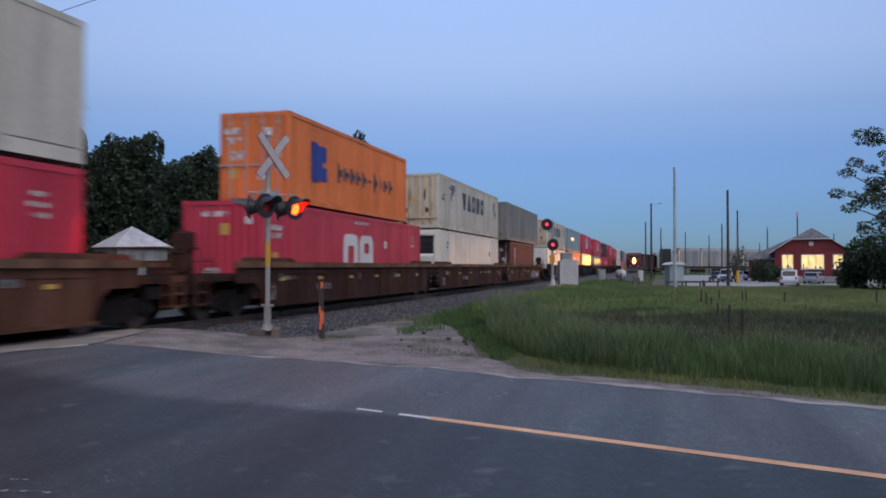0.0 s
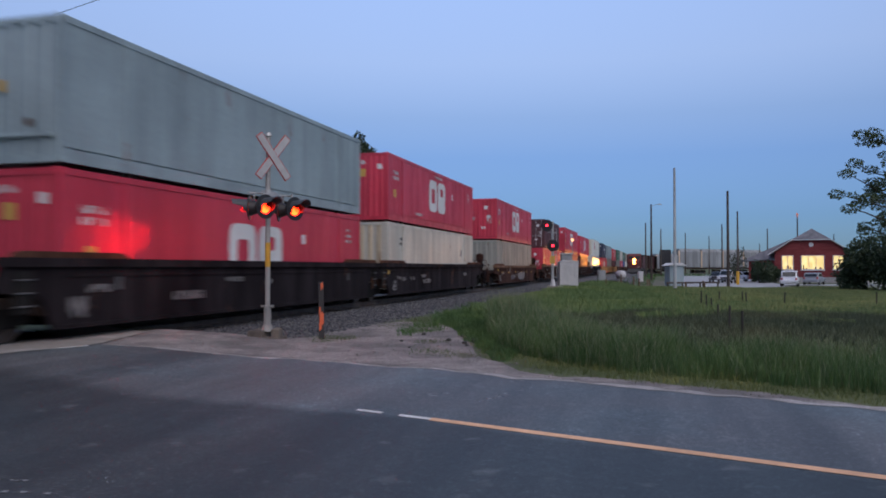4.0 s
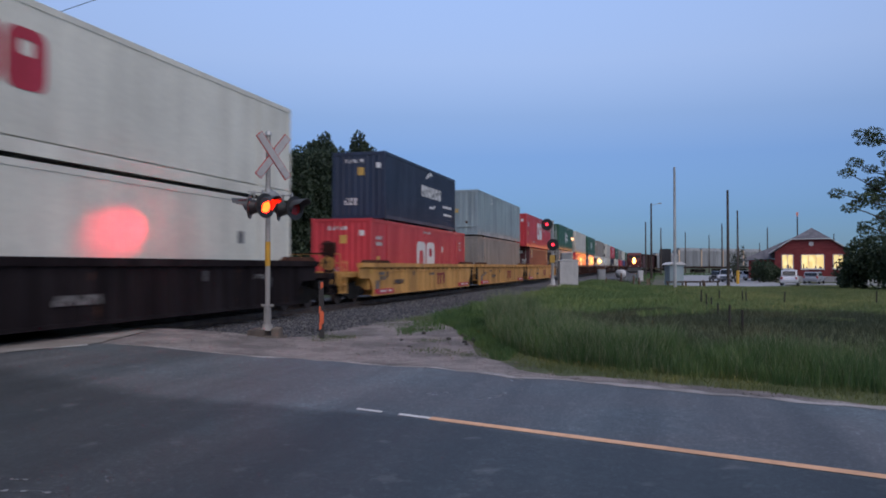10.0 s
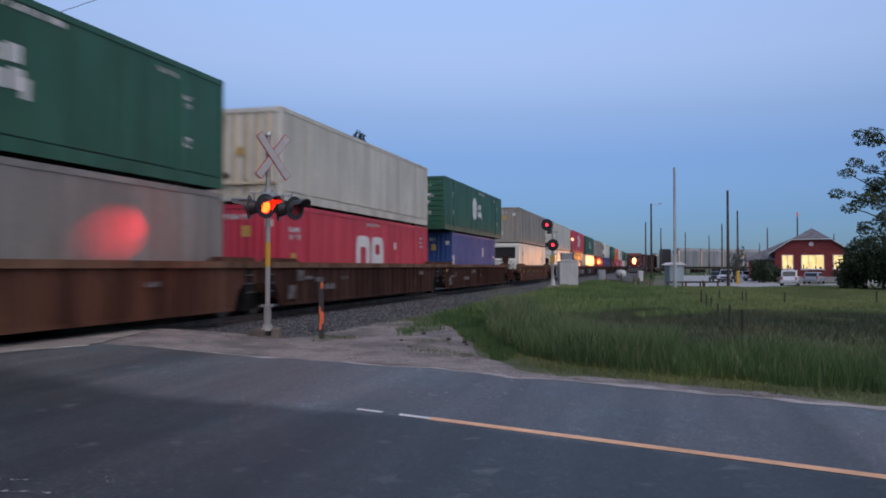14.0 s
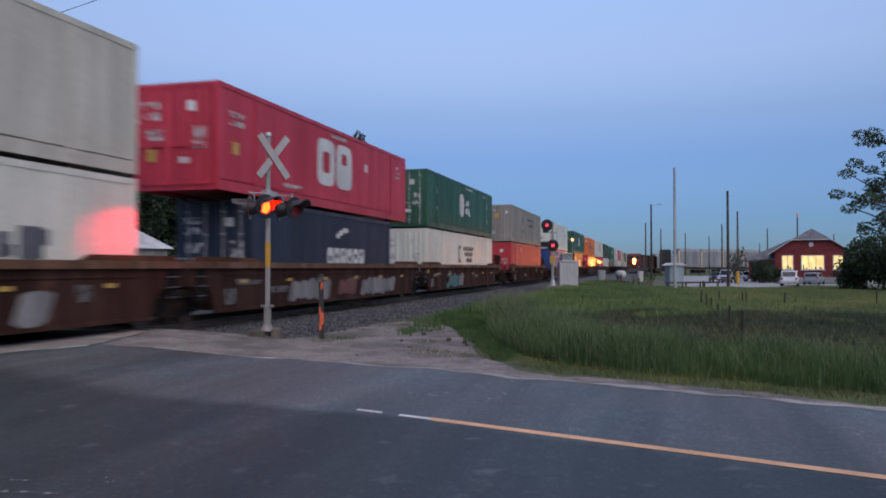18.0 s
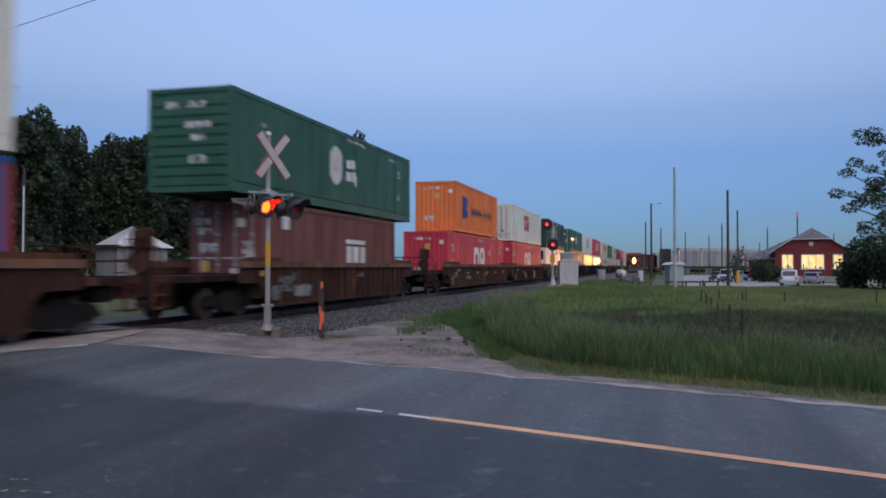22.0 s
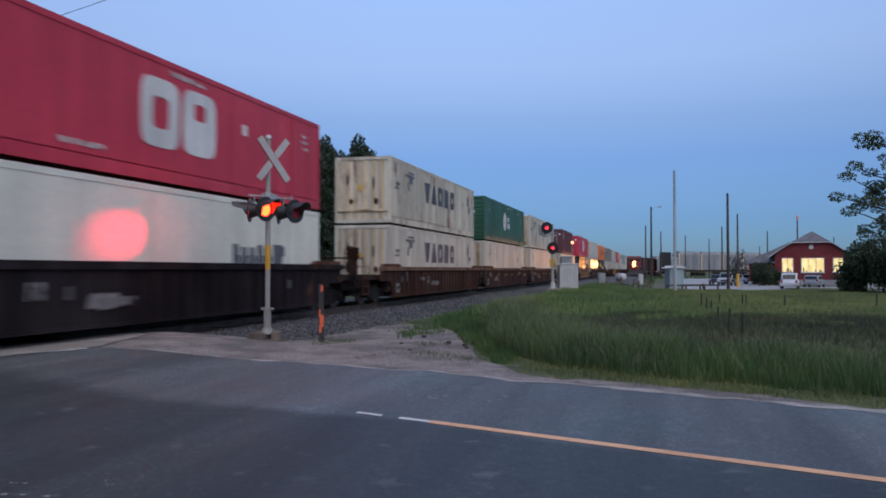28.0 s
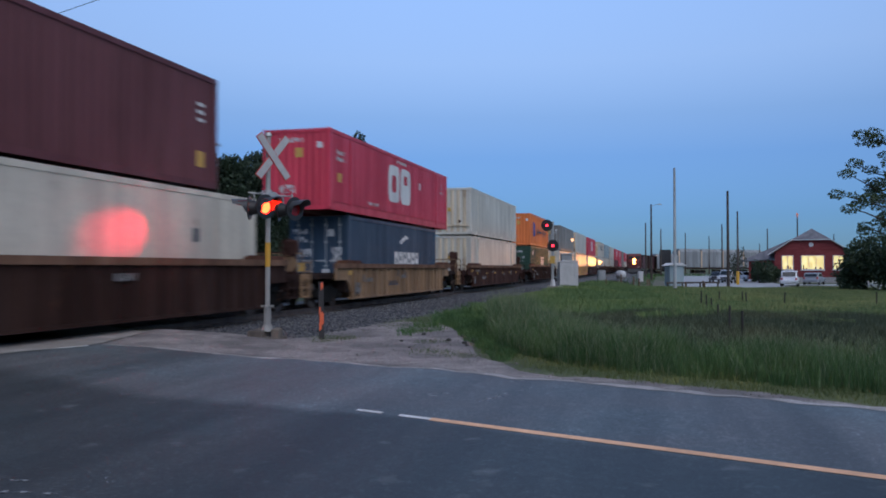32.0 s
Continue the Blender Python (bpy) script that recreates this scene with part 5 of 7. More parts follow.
BAND_TEXT = bars_mesh(((0, 0, 0.7, 0.07), (0.9, 0, 0.4, 0.07)), "mark_white", 0.068)
PLATE = bars_mesh(((0, 0, 0.2, 0.16),), "mark_yellow", 0.014)
CODES = bars_mesh(((0, 0, 1.3, 0.2),), "print_dark", 0.01)
CODES_DIM = bars_mesh(((0, 0, 1.3, 0.2),), "print_grey", 0.01)
EMBLEM = bars_mesh(((0, 0.22, 1.5, 0.12), (-0.5, -0.08, 0.22, 0.48), (0.0, -0.08, 0.22, 0.48), (0.62, 0, 0.3, 0.55)), "emblem_red", 0.012)
GRAFFITI = {3: [(4.6, 0.55, 3.6, 0.75, "mark_grey", 3), (6.6, 0.5, 1.2, 0.6, "mark_white", 4)],
            7: [(1.5, 0.55, 3.2, 0.7, "mark_grey", 5), (-2.5, 0.5, 1.6, 0.4, "mark_dark", 6)],
            19: [(1.2, 0.55, 0.7, 0.85, "mark_grey", 9), (4.9, 0.55, 0.9, 0.8, "mark_grey", 8)],
            20: [(-2.6, 0.52, 3.2, 0.8, "mark_grey", 11), (0.6, 0.52, 1.8, 0.75, "paint_brown", 12), (4.0, 0.52, 4.0, 0.82, "mark_grey", 14)],
            21: [(-3.6, 0.52, 2.6, 0.88, "mark_teal", 15), (-1.6, 0.52, 1.1, 0.85, "mark_grey", 16), (-4.6, 0.6, 0.6, 0.4, "mark_dark", 17)],
            24: [(-4.0, 0.5, 1.2, 0.5, "mark_grey", 18)],
            26: [(2.2, 0.5, 0.9, 0.75, "mark_grey", 19), (-2.6, 0.5, 0.8, 0.6, "mark_teal", 20)],
            27: [(3.0, 0.45, 2.0, 0.5, "mark_dark", 21)],
            30: [(-3.2, 0.6, 0.9, 0.4, "mark_grey", 23)]}
for i, (mid, joint, low, high, tone, ribbed) in enumerate(UNITS):
    gap = UNITS[i + 1][0] - mid if i + 1 < len(UNITS) else 23.6
    back = mid - UNITS[i - 1][0] if i else 23.6
    behind = (gap / 2, joint == "c")
    ahead = (back / 2, (UNITS[i - 1][1] if i else "c") == "c")
    well = 16.9 if low[0] == 53 or (gap < 20.5 or back < 20.5) else 13.2
    extras = [("reflector", REFLECT, x, 0.88) for x in (-7.0, -4.2, -1.4, 1.4, 4.2, 7.0) if abs(x) < well / 2 - 1] if tone in ("brown", "rust") and not ribbed else []
    extras.append(("marking", CODES_DIM if tone in ("dark", "black", "brown") else CODES, -5.0 + (i % 4) * 1.1, 0.6))
    if tone == "yellow":
        extras.append(("emblem", EMBLEM, 2.0, 0.66))
        for x in (-well / 2 + 1.5, well / 2 - 1.5):
            extras += [("end_band", RED_BAND, x, 0.24), ("marking", BAND_TEXT, x - 0.3, 0.25)]
    if tone in ("yellow", "tan"):
        extras += [("slot", SLOT_SHADE, -well / 2 + 1.4 + 0.94 * k, 1.15) for k in range(int((well - 2.8) / 0.94) + 1)]
    dice = random.Random(900 + i)
    for n in range(6 if i < 38 else 0):
        k = dice.choice((0, 1, 1, 2, 3, 3, 4, 4)) if n else 5
        x = dice.uniform(-well / 2 + 0.8, well / 2 - 0.8) if n > 2 else -well / 2 + 0.7 + 0.62 * n
        extras.append(("stencil", STENCILS[k], x, dice.uniform(0.72, 1.06) if n else 0.48))
    if joint == "c" or i % 3 == 0:
        extras.append(("plate", PLATE, -well / 2 - 0.15, 1.06))
    for gx, gz, w, h, m, seed in GRAFFITI.get(i, ()):
        extras.append(("graffiti", blob(seed, w, h, m), gx, gz))
    well_car(mid, well, "car_" + tone, bool(ribbed), ahead, behind, CARS[tone], extras)
    z = 0.32
    for feet, hue, end, marks in (low, high):
        wall = "pressed" if feet != 53 else ("panel" if hue in ("cream", "rustcream", "white", "cleanwhite") else "shallow")
        label = "%s %d-foot container with %s" % (TONES[hue], 53 if feet == 53 else 40, ENDS[end] if end in ("reefer", "doors") else BRANDS[marks])
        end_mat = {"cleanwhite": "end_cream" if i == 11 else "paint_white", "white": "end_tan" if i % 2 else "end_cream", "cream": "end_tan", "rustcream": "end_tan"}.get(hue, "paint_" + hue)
        if end in ("reefer", "doors"):
            end_mat = "paint_" + hue
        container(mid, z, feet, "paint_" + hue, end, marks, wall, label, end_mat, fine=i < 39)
        z += FEET[feet][2] + 0.1


# ---- crossing signal ----
POST = (16.53, 8.58)
POST_Z = float(land(*POST))
ROAD_WAY = math.degrees(math.atan2(0.94, 0.34))
signal = thing("crossing_signal", pose(POST[0], POST[1], POST_Z), "grey steel level-crossing signal with crossbuck and red flashing lamps", "crossing signal")
part("foundation", Build().prism([(-0.3, 0), (-0.27, 0.24), (0.27, 0.26), (0.3, 0)], -0.02, 0.37).box(-0.28, 0.28, -0.36, -0.01, 0, 0.1).mesh("foundation", "footing", bevel=0.03), signal, pose(0, 0, -0.06), "chipped stained concrete footing")
part("base_block", Build().prism([(-0.13, 0.0), (-0.12, 0.25), (0.1, 0.28), (0.13, 0.0)], -0.1, 0.09).mesh("base_block", "footing", bevel=0.03), signal, pose(-0.05, -0.26, -0.03), "small concrete block")
part("mast", Build().rod((0, 0, 0.15), (0, 0, 4.62), 0.057, sides=18).mesh("mast", "mast_steel", smooth=False), signal)
part("base_casting", Build().rod((0, 0, 0.16), (0, 0, 0.3), 0.15, 0.1, sides=16).rod((0, 0, 0.3), (0, 0, 0.75), 0.083, sides=16).rod((0, 0, 0.7), (0, 0, 0.75), 0.115, sides=16).box(-0.03, 0.03, -0.15, 0.15, 0.7, 0.75).mesh("base_casting", "mast_steel"), signal)
part("reflective_strip", Build().rod((0, 0, 1.62), (0, 0, 2.17), 0.061, sides=18).mesh("reflective_strip", "tape_yellow"), signal, None, "yellow reflective sleeve")
part("cap", Build().rod((0, 0, 4.6), (0, 0, 4.68), 0.085, 0.06, sides=16).mesh("cap", "galvanised"), signal)
blade = Build().box(-0.61, 0.61, -0.012, 0.012, -0.095, 0.095).mesh("blade", "sign_red", bevel=0.004)
face = Build().box(-0.592, 0.592, -0.005, 0.005, -0.078, 0.078).mesh("blade_face", "sign_white")
TURN = ROAD_WAY - 90 - 14
for k, a in enumerate((-52, 52)):
    bl = part("blade", blade, signal, pose(0, 0, 4.12, 0, 0, TURN) @ pose(0.06, -0.11 - 0.028 * k, 0, 0, a, 0), "white crossbuck blade with a red border")
    part("blade_face", face, bl, pose(0, -0.016, 0))
    part("blade_face", face, bl, pose(0, 0.016, 0))
part("sign_bracket", Build().box(-0.05, 0.1, -0.1, 0.0, -0.12, 0.12).mesh("sign_bracket", "galvanised", bevel=0.01), signal, pose(0, 0, 4.12, 0, 0, TURN))
HEAD_Z = 2.96
FACE = ROAD_WAY - 90   # the lamps look straight down the road
ARM = pose(0, 0, HEAD_Z + 0.31, 0, 0, FACE)
part("cross_arm", Build().rod((-0.58, 0, 0), (0.77, 0, 0), 0.016, sides=10).rod((-0.32, -0.2, 0), (-0.32, 0.2, 0), 0.014, sides=8).rod((0.58, -0.2, 0), (0.58, 0.2, 0), 0.014, sides=8).mesh("cross_arm", "cabinet_white"), signal, ARM)
dome = Build()
for k in range(5):
    a, c = math.radians(18 * k), math.radians(18 * (k + 1))
    dome.rod((0, 0, 0.17 * math.sin(a) - 0.04), (0, 0, 0.17 * math.sin(c) - 0.04), 0.17 * math.cos(a) + 0.03, 0.17 * math.cos(c) + 0.03, sides=18, caps=False)
dome.rod((0, 0, 0.128), (0, 0, 0.15), 0.035, sides=12).rod((0, 0, -0.1), (0, 0, -0.035), 0.16, 0.2, sides=18)
part("junction_box", dome.mesh("junction_box", "dome_grey"), signal, ARM @ pose(0.1, 0, -0.06), "domed grey junction box")
part("arm_clamp", Build().rod((0, 0, -0.12), (0, 0, 0.1), 0.085, sides=14).mesh("arm_clamp", "galvanised"), signal, ARM)


def hood_mesh(key="hood_grey"):
    """A tunnel visor open below, its front edge raked back."""
    b = Build()
    n, r, long, short = 22, 0.178, 0.4, 0.05
    pts = []
    for k in range(n + 1):
        t = math.radians(-32 + 244 * k / n)
        up = math.sin(t)
        reach = long * (0.74 + 0.26 * up) if up > 0.32 else short + 0.1 * max(0.0, 0.5 + up)
        pts.append((r * math.cos(t), r * up, reach))
    v, f = [], []
    for rr in (1.0, 1.07):
        for x, z, reach in pts:
            v += [(x * rr, 0, z * rr), (x * rr, -reach, z * rr)]
    m = 2 * (n + 1)
    for k in range(n):
        a = 2 * k
        f += [(a, a + 1, a + 3, a + 2), (m + a, m + a + 2, m + a + 3, m + a + 1), (a + 1, m + a + 1, m + a + 3, a + 3)]
    return b.raw(v, f).mesh("hood", key)


def disc_ring(r0, r1, depth, n=32):
    v, f = [], []
    for k in range(n):
        t = 2 * math.pi * k / n
        c, s = math.cos(t), math.sin(t)
        v += [(r0 * c, 0, r0 * s), (r1 * c, 0, r1 * s), (r1 * c, depth, r1 * s), (r0 * c, depth, r0 * s)]
    for k in range(n):
        a, b2 = 4 * k, 4 * ((k + 1) % n)
        f += [(a, a + 1, b2 + 1, b2), (a + 1, a + 2, b2 + 2, b2 + 1), (a + 2, a + 3, b2 + 3, b2 + 2), (a + 3, a, b2, b2 + 3)]
    return Build().raw(v, f).mesh("background_disc", "lamp_black")


HOOD = hood_mesh()
BACK_DISC = disc_ring(0.165, 0.275, 0.02)
HOUSING = Build().rod((0, 0.021, 0), (0, 0.2, 0), 0.185, 0.13, sides=20, caps=False).rod((0, 0.199, 0), (0, 0.21, 0), 0.131, sides=20).mesh("housing", "lamp_black")
CORE = Build().rod((0, 0.03, 0), (0, 0.05, 0), 0.15, sides=24).mesh("lamp_core", "lens_core")
RIM = disc_ring(0.151, 0.164, 0.01)
RIM.materials[0] = MATS["lens_rim"]
# added vane: the lamp burns steadily and the vane hides it to flash
VANE = Build().rod((0, -0.004, -0.16), (0, 0.004, -0.16), 0.166, sides=24).mesh("shutter", "lens_dark")
HANGER = Build().rod((0, 0.11, 0.14), (0, 0.11, 0.36), 0.022, sides=8).mesh("hanger", "galvanised")
SHUTTERS = []   # (shutter, lit in the first phase)


def lamp_head(along, out, turn, phase):
    m = pose(0, 0, HEAD_Z, 0, 0, FACE) @ pose(along, out, 0, 0, 0, turn)
    head = part("lamp_head", HOUSING, signal, m, "black flashing lamp with a hood")
    part("background_disc", BACK_DISC, head)
    part("hood", HOOD, head, pose(0, 0, 0.0, -2, 0, 0))
    part("lamp_core", CORE, head, None, "glowing red-orange lamp")
    part("lamp_rim", RIM, head, pose(0, 0.03, 0))
    part("hanger", HANGER, head)
    SHUTTERS.append((part("shutter", VANE, head, pose(0, 0.022, 0.16), "dark red vane added to blink the lamp"), phase))
    return head


lamp_head(-0.34, -0.3, 0, 0)
lamp_head(0.56, -0.3, 0, 1)
rear = lamp_head(-0.29, 0.3, 180 + 36, 0)
rear_too = lamp_head(0.6, 0.3, 180 + 36, 1)
bpy.context.view_layer.update()
# each rear lamp throws its beam on the train while its added shutter is open
for head, at, size, power in ((rear, (14.95, 11.1, 2.03), 45, 820), (rear_too, (15.1, 11.1, 2.07), 39, 1180)):
    beam = new("lamp_beam", bpy.data.lights.new("lamp_beam", "SPOT"))
    beam.data.energy, beam.data.color, beam.data.spot_size, beam.data.spot_blend, beam.data.shadow_soft_size = power, (1.0, 0.014, 0.03), radians(size), 1.0, 0.02
    eye_at = signal.matrix_basis @ head.matrix_basis @ Vector((0, 0.0272, 0))
    beam.matrix_basis = look(eye_at, at) @ Matrix.Diagonal((1.0, 0.6, 1, 1))

# ---- striped marker post ----
mx, my = 17.06, 7.48
mz = float(land(mx, my))
marker = thing("marker_post", pose(mx, my, mz, 1.5, -1, -65), "orange and black striped steel marker post in the gravel", "marker post")
part("post", Build().box(-0.058, 0.058, -0.03, 0.03, -0.05, 1.34).mesh("post", "marker_black", bevel=0.006), marker)
for lo, hi, wide, off in ((0.34, 0.66, 0.05, 0.006), (0.22, 0.42, 0.03, -0.026), (0.6, 0.78, 0.022, -0.034), (1.16, 1.33, 0.034, 0.02)):
    part("band", Build().prism([(off - wide, lo), (off + wide * 0.8, lo + 0.03), (off + wide, hi - 0.05), (off + wide * 0.2, hi), (off - wide * 0.9, hi - 0.03)], -0.034 - 0.002 * (wide < 0.06), 0.034).mesh("band", "marker_orange"), marker, None, "flaking orange band")

# ---- railway block signal ----
bx, by = 58.1, 7.4
block = thing("railway_signal", pose(bx, by, float(land(bx, by)), 0, 0, -98), "black two-headed railway signal showing red over red", "railway signal")
part("foundation", Build().box(-0.35, 0.35, -0.35, 0.35, -0.1, 0.35).mesh("foundation", "concrete", bevel=0.04), block)
part("mast", Build().rod((0, 0, 0.3), (0, 0, 5.0), 0.08, sides=14).mesh("mast", "galvanised"), block)
part("mast_base", Build().rod((0, 0, 0.35), (0, 0, 0.85), 0.2, 0.1, sides=14).mesh("mast_base", "cabinet_white"), block)
part("number_plate", Build().box(-0.18, 0.18, -0.12, -0.09, 1.95, 2.5).mesh("number_plate", "mark_yellow", bevel=0.01), block, None, "yellowed plate with no legible writing")
for z, x in ((4.72, -0.38), (3.25, 0.06)):
    hd = part("signal_head", Build().rod((0, -0.05, 0), (0, 0.28, 0), 0.3, 0.2, sides=24).mesh("signal_head", "signal_black"), block, pose(x, -0.12, z))
    part("target", Build().rod((0, -0.07, 0), (0, -0.05, 0), 0.43, sides=32).mesh("target", "signal_black"), hd)
    part("lens", Build().rod((0, -0.1, 0), (0, -0.071, 0), 0.1, sides=20).mesh("lens", "signal_red"), hd, None, "lit red lens")
    part("hood", HOOD, hd, pose(0, -0.08, 0))
    if x < -0.1:
        part("bracket", Build().rod((x, 0, z), (0, 0, z), 0.04, sides=8).rod((x, 0, z - 0.5), (0, 0, z - 0.5), 0.03, sides=8).mesh("bracket", "galvanised"), block)
part("ladder", ladder_mesh("galvanised"), block, pose(0, 0.35, 0, 0, 0, 0) @ Matrix.Diagonal((1, 1, 3.0, 1)))


# ---- trackside cabinets and yard ----
def ground_at(x, y):
    return float(land(x, y))


def cabinet(x, y, w, d, h, turn, label, mat="cabinet_white", roof=True, legs=0.0):
    c = thing("equipment_cabinet", pose(x, y, ground_at(x, y), 0, 0, turn), label, "cabinet", "trackside cabinets")
    part("plinth", Build().box(-w / 2 - 0.06, w / 2 + 0.06, -d / 2 - 0.06, d / 2 + 0.06, -0.15, 0.1 + legs).mesh("plinth", "concrete", bevel=0.02), c)
    part("body", Build().box(-w / 2, w / 2, -d / 2, d / 2, 0.1 + legs, h).mesh("body", mat, bevel=0.02), c)
    part("door", Build().box(-w * 0.38, w * 0.38, -d / 2 - 0.03, -d / 2 - 0.002, 0.25 + legs, h - 0.15).mesh("door", mat, bevel=0.01), c)
    part("handle", Build().box(w * 0.26, w * 0.3, -d / 2 - 0.06, -d / 2 - 0.03, h * 0.45, h * 0.55).mesh("handle", "galvanised"), c)
    if roof:
        part("roof", Build().prism([(-w / 2 - 0.08, h), (w / 2 + 0.08, h), (w / 2 + 0.06, h + 0.06), (0, h + 0.16), (-w / 2 - 0.06, h + 0.06)], -d / 2 - 0.08, d / 2 + 0.08).mesh("roof", mat, bevel=0.01), c)
    return c


big = cabinet(64.4, 7.0, 1.45, 1.3, 2.1, -75, "white steel signal equipment cabinet beside the track", roof=False)
part("roof", Build().prism([(-0.8, 2.1), (0.8, 2.1), (0.72, 2.2), (-0.3, 2.24)], -0.72, 0.72).mesh("roof", "cabinet_white", bevel=0.02), big)
relay = thing("relay_case", pose(66.3, 7.35, ground_at(66.3, 7.35), 0, 0, -75), "tall narrow grey relay case with a small roof", "cabinet", "trackside cabinets")
part("body", Build().box(-0.42, 0.42, -0.4, 0.4, -0.05, 2.75).mesh("body", "relay_grey", bevel=0.03), relay)
part("door", Build().box(-0.34, 0.34, -0.43, -0.402, 0.3, 2.6).mesh("door", "relay_grey", bevel=0.01), relay)
part("roof", Build().prism([(-0.52, 2.75), (0.52, 2.75), (0.46, 2.84), (-0.46, 2.84)], -0.5, 0.5).mesh("roof", "cabinet_white", bevel=0.01), relay)
cabinet(91.6, 6.2, 0.8, 0.7, 1.35, -75, "grey metal relay case beside the track", "relay_grey", False)
cabinet(108.9, 2.3, 0.6, 0.6, 1.5, -75, "small white equipment case on a post", "cabinet_white", False)
hut = cabinet(88.4, -1.6, 1.5, 1.7, 2.25, -72, "small pale green equipment hut with a white roof", "paint_bluegrey", False)
part("roof", Build().prism([(-1.02, 2.25), (1.02, 2.25), (0.5, 2.52), (-0.5, 2.52)], -1.1, 1.1).mesh("roof", "trim_white", bevel=0.02), hut, None, "white metal roof")
tank = thing("gas_tank", pose(107.4, 4.8, ground_at(107.4, 4.8), 0, 0, 15), "white gas tank on short legs", "tank")
tb = bmesh.new()
bmesh.ops.create_uvsphere(tb, u_segments=24, v_segments=14, radius=0.55)
for v in tb.verts:
    v.co.x += 0.8 if v.co.x > 0.01 else (-0.8 if v.co.x < -0.01 else 0)
tm = bpy.data.meshes.new("vessel")
tb.to_mesh(tm)
tb.free()
tm.materials.append(MATS["cabinet_white"])
tm.polygons.foreach_set("use_smooth", [True] * len(tm.polygons))
part("vessel", tm, tank, pose(0, 0, 0.72))
for x in (-0.8, 0.8):
    part("leg", Build().box(-0.1, 0.1, -0.35, 0.35, -0.1, 0.35).mesh("leg", "concrete"), tank, pose(x, 0, 0))

LIGHT_ARM = Build().rod((0, 0, 0), (1.3, 0, 0.25), 0.03, sides=8).box(1.2, 1.75, -0.12, 0.12, 0.18, 0.32).mesh("lamp_arm", "galvanised")


def pole(x, y, top, r, mat, label, arm=None, foot=None, name="utility_pole"):
    z = ground_at(x, y)
    p = thing(name, pose(x, y, z), label, "pole", "poles of the yard")
    part("shaft", Build().rod((0, 0, -0.2), (0, 0, top - z), r, r * 0.62, sides=12).mesh("shaft", mat, smooth=False), p)
    if arm is not None:
        part("lamp_arm", LIGHT_ARM, p, pose(0, 0, top - z - 0.25, 0, 0, arm), "unlit lamp on a short arm")
    if foot:
        part("guard", Build().rod((0, 0, 0), (0, 0, foot), r * 1.25, sides=12).mesh("guard", "tape_yellow"), p, None, "yellow plastic guard")
    return p


metal = "tall slender grey steel lamp pole"
wooden = "weathered wooden utility pole"
pole(78.1, -1.5, 10.6, 0.16, "galvanised", metal, name="lamp_pole")
pole(86.8, -6.9, 9.1, 0.17, "wood_pole", wooden)
pole(100.8, -9.1, 7.9, 0.14, "wood_pole", "wooden utility pole with a yellow guard at its foot", foot=1.6)
beacon = Build().rod((0, 0, 0), (0, 0, 0.5), 0.1, 0.26, sides=10).rod((0, 0, 0.5), (0, 0, 0.9), 0.26, 0.16, sides=10)
for x, y, top, r, arm in ((134.3, 1.1, 11.5, 0.2, -70), (175.4, 2.6, 10.7, 0.2, None), (196.9, -0.6, 10.4, 0.2, None), (240.2, -7.5, 11.1, 0.2, None), (252.5, -14.7, 10.6, 0.2, None),
                          (211.3, -15.4, 12.0, 0.22, None), (235.6, -29.0, 11.9, 0.22, None), (183.8, -28.6, 11.9, 0.2, None), (251.3, -48.8, 10.7, 0.2, None), (262.0, -30.0, 8.5, 0.16, None), (262.0, -24.0, 7.0, 0.16, None)):
    p = pole(x, y, top, r, "wood_pole", wooden, arm)
    if (x, y) == (183.8, -28.6):
        part("beacon", beacon.mesh("beacon", "beacon_red"), p, pose(0, 0, top - ground_at(x, y)), "small faint red beacon")

# a small lamp on a slim mast by the relay case
lx, ly = 68.55, 7.05
lamp = thing("yard_lamp", pose(lx, ly, ground_at(lx, ly)), "small lit warm lamp on a slim grey mast", "lamp", "poles of the yard")
part("mast", Build().rod((0, 0, -0.1), (0, 0, 4.1), 0.03, sides=8).mesh("mast", "galvanised"), lamp)
part("lamp_globe", Build().rod((-0.12, 0, 4.0), (0.0, 0, 4.0), 0.13, 0.13, sides=14).mesh("lamp_globe", "headlight_small"), lamp, None, "glowing warm lamp")

# low timber barrier along the yard
for k in range(2, 5):
    x0, y0 = 80.5 + 1.2 * k, 1.9 - 1.75 * k
    z0 = ground_at(x0, y0)
    rl = thing("barrier", pose(x0, y0, z0, 0, 0, -56), "low weathered timber barrier rail on posts", "barrier", "barriers of the yard")
    for s in (-0.85, 0.85):
        part("post", Build().box(-0.06, 0.06, -0.06, 0.06, -0.1, 0.62).mesh("post", "wood_pole", bevel=0.01), rl, pose(s, 0, 0))
    part("rail", Build().box(-1.05, 1.05, -0.04, 0.04, 0.45, 0.62).mesh("rail", "wood_pole", bevel=0.01), rl)

